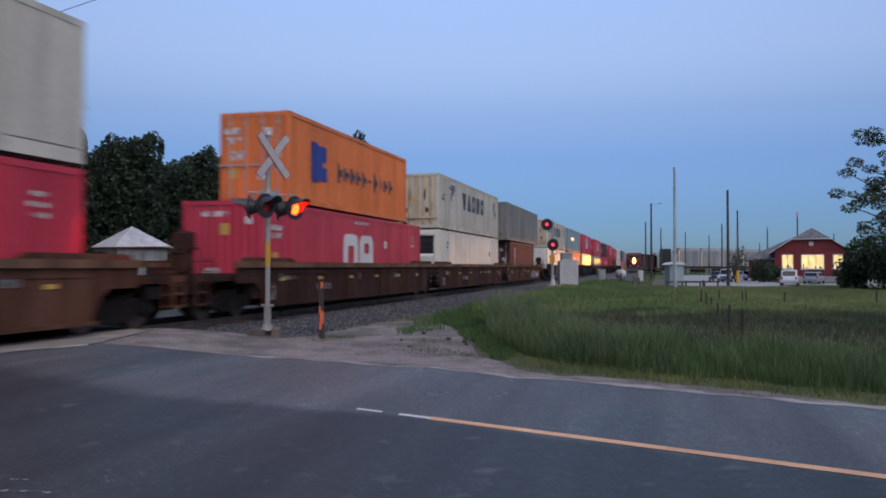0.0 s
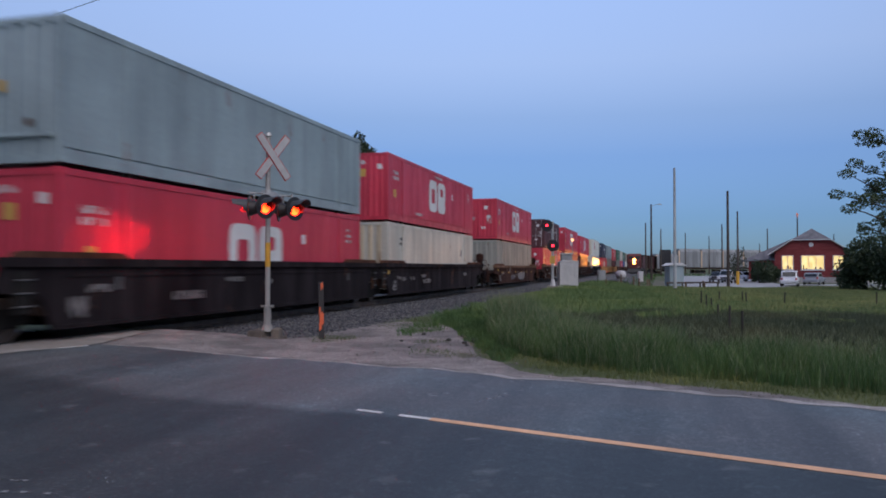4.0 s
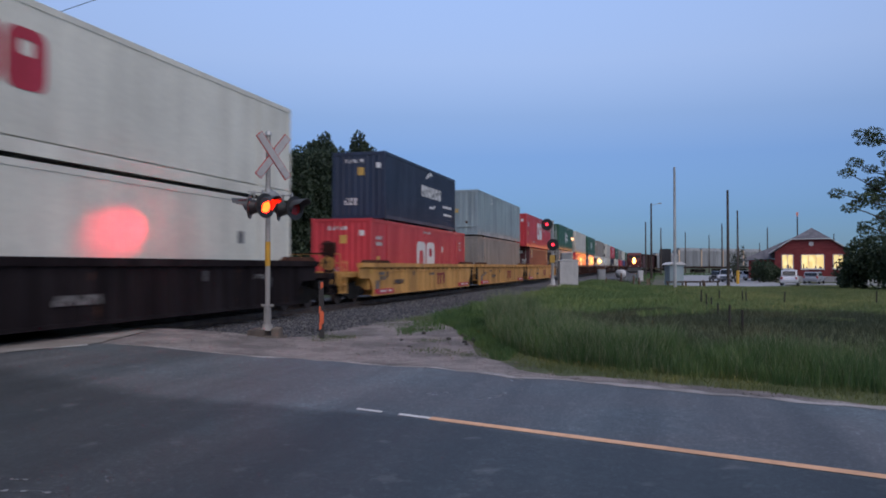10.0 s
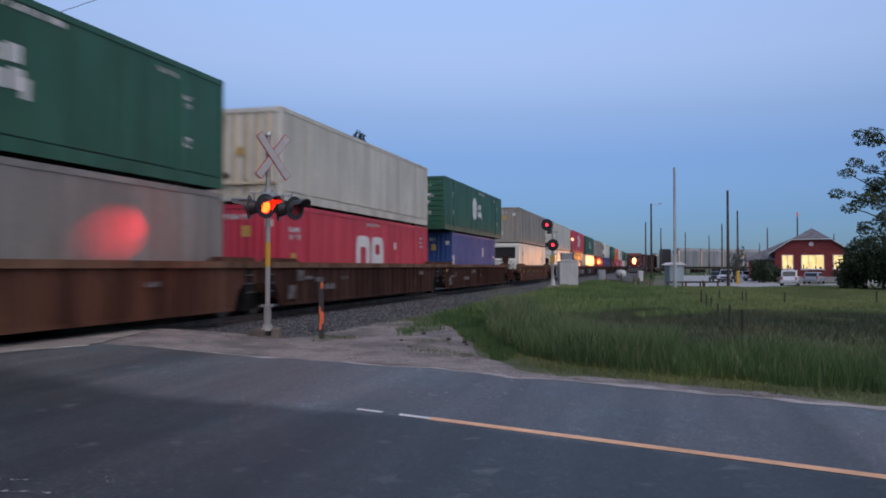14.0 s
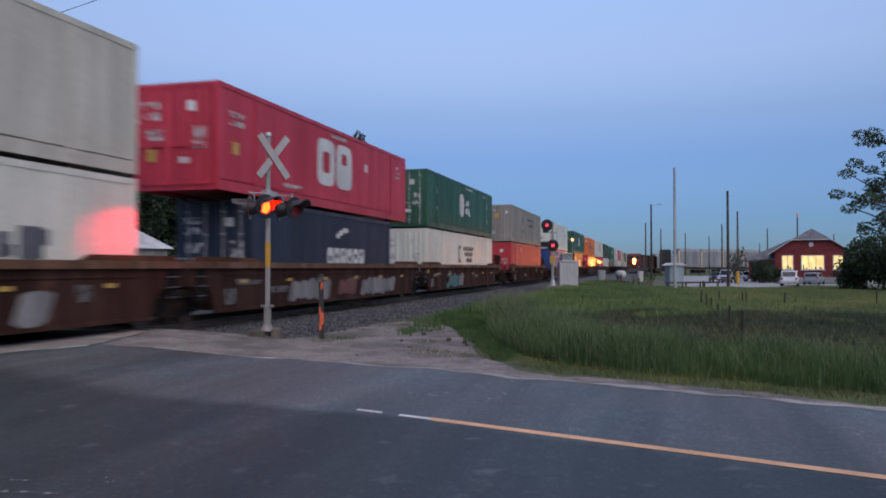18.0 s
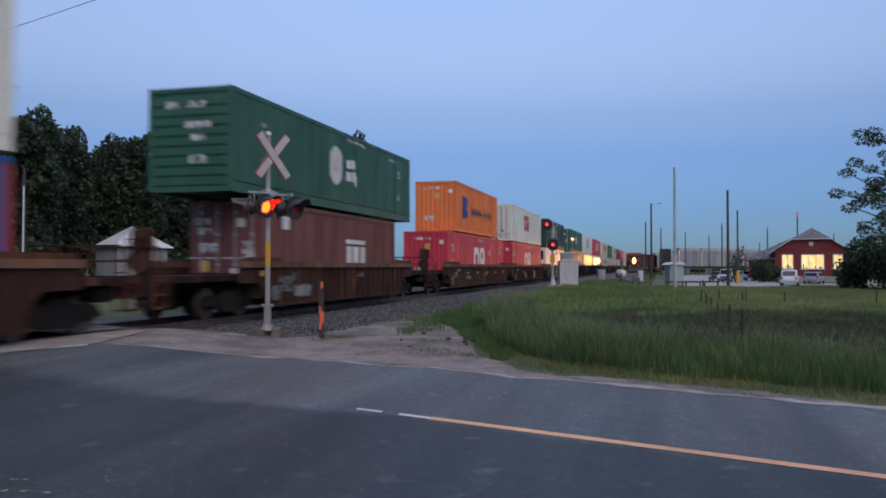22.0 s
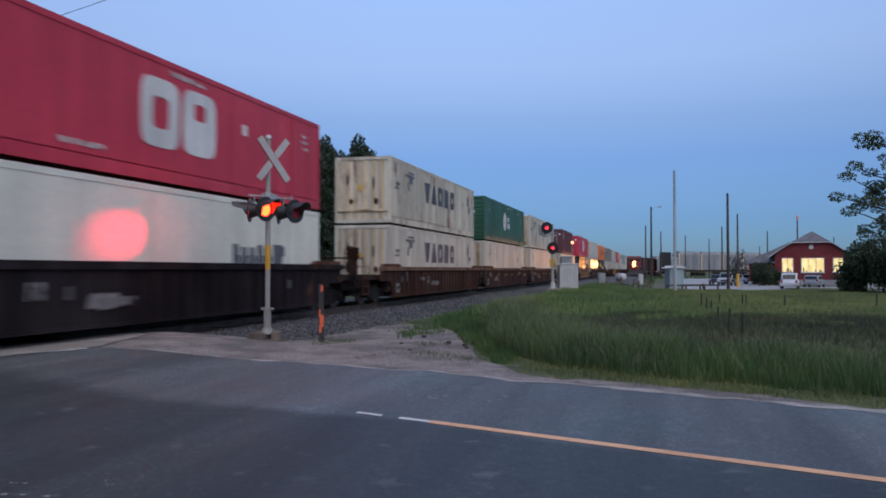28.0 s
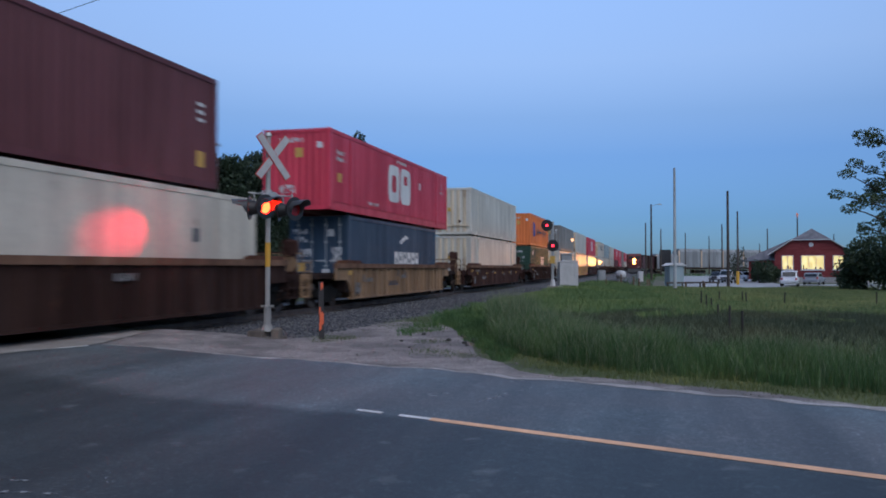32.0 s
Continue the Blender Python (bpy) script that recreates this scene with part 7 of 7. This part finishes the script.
# along a line beyond the track, tallest at its far end
for k in range(47):
    x = 33 + 2.1 * k + r.uniform(-0.8, 0.8)
    y = 47 + r.uniform(-2.5, 3.0)
    top = np.interp(x, [33, 48, 54, 63, 67, 75, 86, 94, 113, 123, 130], [14.2, 14.0, 13.0, 13.8, 13.0, 13.4, 15.0, 16.0, 20.8, 22.4, 20.0]) * r.uniform(0.92, 1.05)
    spots.append((x, y, top))
for k in range(30):
    spots.append((36 + 3.0 * k + r.uniform(-1, 1), 52 + r.uniform(-1, 3), 13.4 + r.uniform(-1.2, 0.9) + (4 if k > 24 else 0)))
for k, (x, y, top) in enumerate(spots):
    s = top / 15.0
    m = pose(x, y, ground_at(x, y) - 0.1, 0, 0, k * 77) @ Matrix.Diagonal((0.6 + 0.4 * s, 0.6 + 0.4 * s, s, 1))
    if k < 4:
        row[k].matrix_basis = m
    else:
        copy_thing(row[k % 4], m)

# undergrowth in front of the trees
g = np.random.default_rng(21)
lobes = [((28 + 2.4 * k, 43.5 + math.sin(k * 2.1), 0.8), (1.9, 1.4, 2.6 + 1.0 * math.sin(k * 1.7))) for k in range(38)]
v, f = leaf_quads(crown_points(g, lobes, 9000), 0.3, g)
solo("undergrowth", quick_mesh("undergrowth", v, f, "leaf_hedge"), Matrix(), "dark shrubs under the trees", "shrubs", kind="stuff")


def limb(b, a, c, r0, r1, rng_, bend=0.12, n=4):
    a, c = Vector(a), Vector(c)
    last, lr = a, r0
    for k in range(1, n + 1):
        p = a.lerp(c, k / n)
        if k < n:
            p += Vector([rng_.uniform(-bend, bend) * (c - a).length for _ in range(3)])
        rr = r0 + (r1 - r0) * k / n
        b.rod(last, p, lr, rr, sides=6, caps=False)
        last, lr = p, rr


# the ash tree whose branches reach in beside the field
AX, AY = 50.9, -15.6
ash = thing("tree", pose(AX, AY, ground_at(AX, AY)), "broad ash tree with long spreading leafy branches", "tree")
wood, r, g = Build(), random.Random(3), np.random.default_rng(33)
limb(wood, (0, 0, -0.2), (0.1, 0.2, 4.5), 0.3, 0.22, r, 0.03)
limb(wood, (0.1, 0.2, 4.5), (-0.2, 0.1, 12.5), 0.22, 0.05, r, 0.05)
tips = []
right = Vector((math.sin(HEADING), -math.cos(HEADING), 0))
deep = Vector((math.cos(HEADING), math.sin(HEADING), 0))
# branch ends: (to the side, in depth, height)
ENDS_AT = [(-5.9, 0.3, 6.0), (-5.6, -0.6, 5.1), (-5.2, 0.5, 7.2), (-4.5, -0.4, 5.7), (-4.6, 0.8, 7.8), (-4.4, 0.4, 9.4), (-3.6, 0.2, 9.1), (-2.8, -0.8, 11.4), (-2.7, -0.8, 10.0), (-3.3, 1.4, 6.4), (-3.0, -1.2, 7.6),
           (-4.1, 0.6, 4.2), (-3.2, -0.3, 4.3), (-2.7, 0.9, 4.8), (-1.8, 0.4, 8.4), (-1.5, -0.6, 12.6),
           (2.6, 0.5, 6.4), (3.4, -0.6, 8.0), (2.2, 1.4, 9.8), (3.8, 1.0, 5.4), (0.5, 2.6, 7.6), (0.4, -2.8, 6.8), (0.0, 0.6, 13.2)]
for side, dep, h in ENDS_AT:
    end = right * side + deep * dep + Vector((0, 0, h))
    base = Vector((0, 0.1, max(2.6, h - 1.3 - 0.2 * abs(side))))
    limb(wood, base, end, 0.09, 0.018, r, 0.05, 5)
    for _ in range(5):
        q = r.uniform(0.35, 0.95)
        p0 = base.lerp(end, q)
        p1 = p0 + Vector((r.uniform(-0.9, 0.9), r.uniform(-0.9, 0.9), r.uniform(-0.25, 0.55)))
        limb(wood, p0, p1, 0.025, 0.008, r, 0.05, 2)
        tips.append((tuple(p1), r.uniform(0.22, 0.46)))
    tips.append((tuple(end), 0.42))
part("trunk", wood.mesh("trunk", "bark", fix=False), ash)
cloud = crown_points(g, [(c, (q * 1.25, q * 1.25, q * 0.75)) for c, q in tips], 17000)
v, f = leaf_quads(cloud, 0.08, g)
part("crown", quick_mesh("crown", v, f, "leaf_ash"), ash)


def shrub(x, y, lobes, count, size, mat, label, seed):
    g = np.random.default_rng(seed)
    z = ground_at(x, y)
    s = thing("bush", pose(x, y, z), label, "bush", "bushes round the house")
    b = Build()
    for k, (c, q) in enumerate(lobes):
        b.rod((c[0] * 0.3, c[1] * 0.3, -0.1), (c[0], c[1], c[2]), 0.05, 0.02, sides=5, caps=False)
    part("stems", b.mesh("stems", "bark", fix=False), s)
    v, f = leaf_quads(crown_points(g, lobes, count), size, g)
    part("foliage", quick_mesh("foliage", v, f, mat), s)
    return s


def bumps(n, w, d, h, seed):
    r = random.Random(seed)
    return [((r.uniform(-w, w), r.uniform(-d, d), h * r.uniform(0.3, 0.72)), (w * 0.42 * r.uniform(0.7, 1.2), d * 0.6 * r.uniform(0.7, 1.2), h * 0.36 * r.uniform(0.7, 1.1))) for _ in range(n)]


shrub(111.0, -12.9, bumps(9, 2.0, 1.2, 3.3, 1), 2600, 0.16, "leaf_hedge", "dense dark green bush beside the house", 41)
shrub(113.5, -14.6, bumps(6, 1.2, 1.0, 2.4, 2), 1500, 0.15, "leaf_hedge", "dense dark green bush beside the house", 42)
shrub(108.5, -9.6, bumps(5, 0.8, 0.8, 4.6, 3), 500, 0.16, "far_leaf", "thin small tree behind the poles", 43)
hedge = shrub(77.5, -19.4, bumps(22, 2.2, 2.7, 5.4, 4), 15000, 0.17, "leaf_hedge", "large dark bushy hedge with white blossom low down", 44)
shrub(75.0, -21.6, bumps(16, 2.0, 2.4, 5.2, 5), 9000, 0.17, "leaf_hedge", "large dark bushy hedge", 45)
shrub(79.6, -17.6, bumps(9, 1.1, 1.2, 2.7, 6), 4500, 0.14, "leaf_hedge", "low dark rounded bush", 46)
g = np.random.default_rng(47)
pts = np.stack([g.uniform(-3.0, 1.0, 90), g.uniform(-2.5, 2.4, 90), g.uniform(0.3, 0.9, 90)], 1)
pts[:, 0] = -2.9 + g.uniform(-0.3, 0.3, 90)
v, f = leaf_quads(pts, 0.13, g)
part("blossom", quick_mesh("blossom", v, f, "blossom"), hedge, None, "white blossom")

# far woods on the horizon
g = np.random.default_rng(50)
a = np.linspace(-0.75, 0.5, 120)
lobes = [((900 * math.cos(t) * q, 900 * math.sin(t) * q, 2.0 + 2.5 * g.uniform()), (14, 14, 3.5 + 2 * g.uniform())) for t, q in zip(a, g.uniform(0.9, 1.1, 120))]
v, f = leaf_quads(crown_points(g, lobes, 14000), 2.0, g)
solo("far_woods", quick_mesh("far_woods", v, f, "far_leaf"), Matrix(), "low dark woods on the horizon", "woods", kind="stuff")


# ---- grass ----
def blades(name, x, y, h, lean, width, mat, label, seed, segs=2):
    g = np.random.default_rng(seed)
    n = len(x)
    z = land(x, y) - 0.02
    t = g.uniform(0, 2 * np.pi, n)
    dx, dy = np.cos(t), np.sin(t)
    bend = h * lean * g.uniform(0.2, 1.0, n)
    u = g.uniform(0, 2 * np.pi, n)
    bx, by = np.cos(u) * bend, np.sin(u) * bend
    w = width * g.uniform(0.6, 1.3, n)
    rows = []
    for k, q in enumerate((0.0, 0.55, 1.0)):
        ww = w * (1 - 0.86 * q)
        px, py, pz = x + bx * q * q, y + by * q * q, z + h * q * (1 - 0.12 * lean * q)
        rows.append(np.stack([px - dx * ww, py - dy * ww, pz], 1))
        rows.append(np.stack([px + dx * ww, py + dy * ww, pz], 1))
    v = np.stack(rows, 1).reshape(-1, 3)
    base = np.arange(n)[:, None] * 6
    f = np.concatenate([base + np.array([[0, 1, 3, 2]]), base + np.array([[2, 3, 5, 4]])])
    return solo(name, quick_mesh(name, v, f, mat), Matrix(), label, "grass", kind="stuff")


def verge_inner(y):
    """Where the grass begins, going away from the road."""
    return road_edge(y) + np.interp(y, [-300, -3, 0, 1.6, 3.0, 3.8, 4.6, 5.6, 7.0], [0.62, 0.6, 0.65, 1.0, 2.6, 4.4, 6.2, 9.0, 11.5])


g = np.random.default_rng(60)


def scatter(n, x0, x1, y0, y1, keep):
    x, y = g.uniform(x0, x1, n), g.uniform(y0, y1, n)
    k = keep(x, y)
    return x[k], y[k]


clump = lambda x, y: 0.5 + 0.5 * np.sin(x * 1.3 + 2 * np.sin(y * 0.7)) * np.sin(y * 1.1 + 1.7 * np.sin(x * 0.5))
# short yellowish verge
x, y = scatter(150000, 9.5, 24, -9, 7.0, lambda x, y: (x > verge_inner(y) - 0.25 * clump(x * 3, y * 3)) & (x < verge_inner(y) + 1.35))
blades("verge_grass", x, y, g.uniform(0.03, 0.11, len(x)) * (0.6 + 1.2 * clump(x * 3.1, y * 2.7)), 0.95, 0.006, "grass_verge", "short yellowish grass along the gravel", 61)
# tall meadow grass in a strip along the road
def strip(y):
    return np.interp(y, [-12, -4, 0, 2.5, 5], [1.9, 2.2, 2.9, 4.8, 7.0])


x, y = scatter(420000, 10.5, 27, -10, 6.6, lambda x, y: (x > verge_inner(y) + 0.82 + 0.3 * clump(x * 2, y * 2)) & (x < verge_inner(y) + strip(y) + 0.6 * clump(x * 1.7, y)) & (y < 0.2 * x + 0.25 * clump(x * 2.2, y)))
u = x - verge_inner(y) - 0.5
h = (0.2 + 0.3 * clump(x * 1.6, y * 1.8) * step(0.2, 1.0, u) + 0.26 * clump(x * 0.7 + 2, y * 0.9) * step(0.4, 1.5, u) + 0.2 * g.uniform(-1, 1, len(x))) * np.interp(y, [-12, -4, 0, 3, 6.6], [0.85, 0.9, 1.0, 1.25, 1.0])
h = np.maximum(0.1, h)
blades("meadow_grass", x, y, h, 0.5, 0.0055, "grass_tall", "tall green meadow grass beside the road", 62)
k = g.uniform(size=len(x)) < 0.03 + 0.2 * clump(x * 0.8 + 1, y * 1.3) + 0.2 * step(-2.5, 2.5, y)
blades("seed_grass", x[k], y[k], np.maximum(0.15, h[k] * 1.22), 0.6, 0.0042, "grass_seed", "pale seed heads over the meadow grass", 63)
# half-high grass on the slope between the meadow and the gravel
x, y = scatter(60000, 14, 27, 2.6, 7.0, lambda x, y: (x > verge_inner(y) - 0.1 - 0.5 * clump(x * 2.4, y * 2.1)) & (y > 0.2 * x - 0.5) & (y < 0.2 * x + 1.7))
blades("bank_grass", x, y, (0.07 + 0.2 * clump(x * 1.4, y * 1.6)) * g.uniform(0.6, 1.3, len(x)), 0.7, 0.007, "grass_tall", "half-high green grass on the bank by the gravel", 73)
# shorter, darker grass in the hollow behind the strip
x, y = scatter(120000, 11, 33, -14, 6.4, lambda x, y: (x > verge_inner(y) + strip(y) - 0.3) & (y < 0.2 * x + 0.4) & (x < 27.5 + 5.5 * clump(x * 0.5, y * 0.9)))
blades("hollow_grass", x, y, (0.13 + 0.14 * clump(x, y)) * g.uniform(0.6, 1.25, len(x)), 0.8, 0.008, "grass_dip", "short dark green grass in the hollow of the field", 68)
# rougher grass farther out
x, y = scatter(140000, 25, 90, -26, 8.3, lambda x, y: (x > 25.5 + 5.0 * clump(x * 0.5, y * 0.9)) & (y < np.minimum(7.4, 0.235 * x)) & ((x < 86) | (y < -13)))
h = (0.14 + 0.2 * clump(x * 0.6, y * 0.6)) * np.interp(y, [-26, -8, -3, 2, 7.6], [0.6, 0.6, 0.8, 1.2, 1.3])
blades("field_grass", x, y, h, 0.6, 0.022, "grass_field", "rough green and straw-coloured field grass", 64)
k = g.uniform(size=len(x)) < np.interp(y, [-8, -3, 1], [0.9, 0.4, 0.0])
blades("straw_grass", x[k], y[k], h[k] * 1.1, 0.5, 0.018, "grass_straw", "dry straw-coloured grass in the field", 65)
x, y = scatter(30000, 88, 240, -60, 4.5, lambda x, y: (y > 0.6) | (y < -28) | (x > 190))
blades("yard_grass", x, y, g.uniform(0.15, 0.4, len(x)), 0.6, 0.05, "grass_tall", "patchy grass in the yard", 66)
# weeds in the gravel and by the posts
x, y = [], []
for cx, cy, rad, n in ((17.4, 7.1, 0.35, 260), (17.6, 7.5, 0.5, 200), (16.6, 7.2, 0.3, 160), (15.2, 4.3, 0.45, 240), (14.7, 3.6, 0.4, 200), (17.2, 4.9, 0.35, 160), (20.5, 6.2, 0.8, 300), (22.0, 6.9, 0.9, 420), (24.5, 7.2, 1.2, 600), (16.9, 8.9, 0.3, 90)):
    x += list(g.normal(cx, rad * 0.6, n))
    y += list(g.normal(cy, rad * 0.6, n))
blades("gravel_weeds", np.array(x), np.array(y), g.uniform(0.03, 0.14, len(x)), 1.0, 0.007, "weed", "scattered weeds growing in the gravel", 67)


x, y = scatter(9000, 18.5, 30, 5.0, 8.0, lambda x, y: (np.abs(y - (6.1 + 0.09 * (x - 20))) < 0.55 * clump(x * 1.4, y * 2) + 0.12) & (clump(x * 2.3, y * 1.9) > 0.25))
blades("bank_weeds", x, y, g.uniform(0.08, 0.36, len(x)) * (0.5 + clump(x * 1.1, y)), 0.9, 0.01, "grass_tall", "dark green weeds between the ballast and the gravel", 69)
x, y = scatter(5000, 13.2, 18.5, 1.8, 4.6, lambda x, y: (np.abs(x - verge_inner(y) + 0.3) < 0.45 * clump(x * 2.6, y * 2.2)))
blades("edge_grass", x, y, g.uniform(0.03, 0.13, len(x)), 1.0, 0.006, "grass_verge", "thin yellowish grass creeping into the gravel", 72)


# ---- loose stones ----
def stones(name, x, y, z, size, mat, label, seed):
    g = np.random.default_rng(seed)
    n = len(x)
    unit = np.array([(1, 0, 0), (-1, 0, 0), (0, 1, 0), (0, -1, 0), (0, 0, 1), (0, 0, -1)], float)
    v = unit[None] * g.uniform(0.55, 1.25, (n, 6, 1)) + g.normal(0, 0.16, (n, 6, 3))
    a = g.uniform(0, 6.28, n)
    c, s = np.cos(a)[:, None], np.sin(a)[:, None]
    vx, vy = v[..., 0] * c - v[..., 1] * s, v[..., 0] * s + v[..., 1] * c
    v = np.stack([vx, vy, v[..., 2] * 0.8], -1) * size[:, None, None] + np.stack([x, y, z], 1)[:, None]
    t = np.array([(0, 2, 4), (2, 1, 4), (1, 3, 4), (3, 0, 4), (2, 0, 5), (1, 2, 5), (3, 1, 5), (0, 3, 5)])
    f = (np.arange(n)[:, None, None] * 6 + t[None]).reshape(-1, 3)
    return solo(name, quick_mesh(name, v.reshape(-1, 3), f, mat), Matrix(), label, "stones", kind="stuff")


x, y = scatter(30000, 16.4, 62, TRACK_Y - 4.9, TRACK_Y + 0.2, lambda x, y: g.uniform(size=len(x)) < np.interp(x, [16, 30, 62], [1, 0.6, 0.25]))
stones("ballast", x, y, bed(x, y) + 0.035, g.uniform(0.02, 0.055, len(x)), "ballast_stone", "loose dark grey crushed stone ballast", 70)
x, y = scatter(9000, 11, 24, -2, 9.6, lambda x, y: (x > road_edge(y) + 0.05) & (x < verge_inner(y) - 0.15))
stones("gravel", x, y, land(x, y) + 0.012, g.uniform(0.006, 0.02, len(x)) * (1 + 1.5 * (g.uniform(size=len(x)) > 0.985)), "gravel", "loose pale gravel", 71)
for k, (x, y, s) in enumerate(((18.6, 4.5, 0.09), (18.2, 4.35, 0.07), (17.4, 3.95, 0.13), (17.05, 4.1, 0.08), (16.6, 3.95, 0.06), (17.6, 4.6, 0.08), (19.8, 4.8, 0.08), (19.95, 4.4, 0.12), (20.6, 5.0, 0.09), (15.9, 5.0, 0.05), (19.0, 5.6, 0.08), (17.2, 5.6, 0.06))):
    b = bmesh.new()
    bmesh.ops.create_icosphere(b, subdivisions=2, radius=s * 0.75)
    for v in b.verts:
        v.co *= 1 + 0.3 * noise.noise(v.co * 6 + Vector((k * 9, 0, 0)))
        v.co.z *= 0.7
    me = bpy.data.meshes.new("rock")
    b.to_mesh(me)
    b.free()
    me.materials.append(MATS["rock_dark"])
    solo("rock", me, pose(x, y, ground_at(x, y) + s * 0.4, 0, 0, k * 50), "dark grey rock lying in the gravel", "rock", "rocks beside the pull-off")


# ---- what moves ----
SPEED, GAIN = 22.6825, 0.0037
PERIOD, FIRST, LIT = 0.984, 1.05, 0.585   # the lamps take turns


def motions():
    for ob, mid in RAKE:
        home = ob.matrix_basis.copy()
        rows = []
        for t in (0, 8, 16, 24, 32):
            m = home.copy()
            m.translation.x = mid - SPEED * t - GAIN * (t - 16) ** 2 / 2
            rows.append((t, m))
        walk(ob, rows)
    for vane, phase in SHUTTERS:
        here = vane.matrix_basis.copy()
        shut, clear = here, here @ pose(0, 0, 0, -84, 0, 0)
        rows = []
        start = FIRST - 2 * PERIOD
        k = 0
        while start + k * PERIOD < 32.2:
            on = start + k * PERIOD
            off = on + LIT
            a, b = (shut, clear) if phase == 0 else (clear, shut)
            rows += [(on - 0.02, a), (on + 0.02, b), (off - 0.02, b), (off + 0.02, a)]
            k += 1
        before = [m for t, m in rows if t <= 0][-1]
        rows = [(0, before)] + [(t, m) for t, m in rows if 0.02 < t < 32] + [(32, [m for t, m in rows if t < 32][-1])]
        walk(vane, rows)


motions()
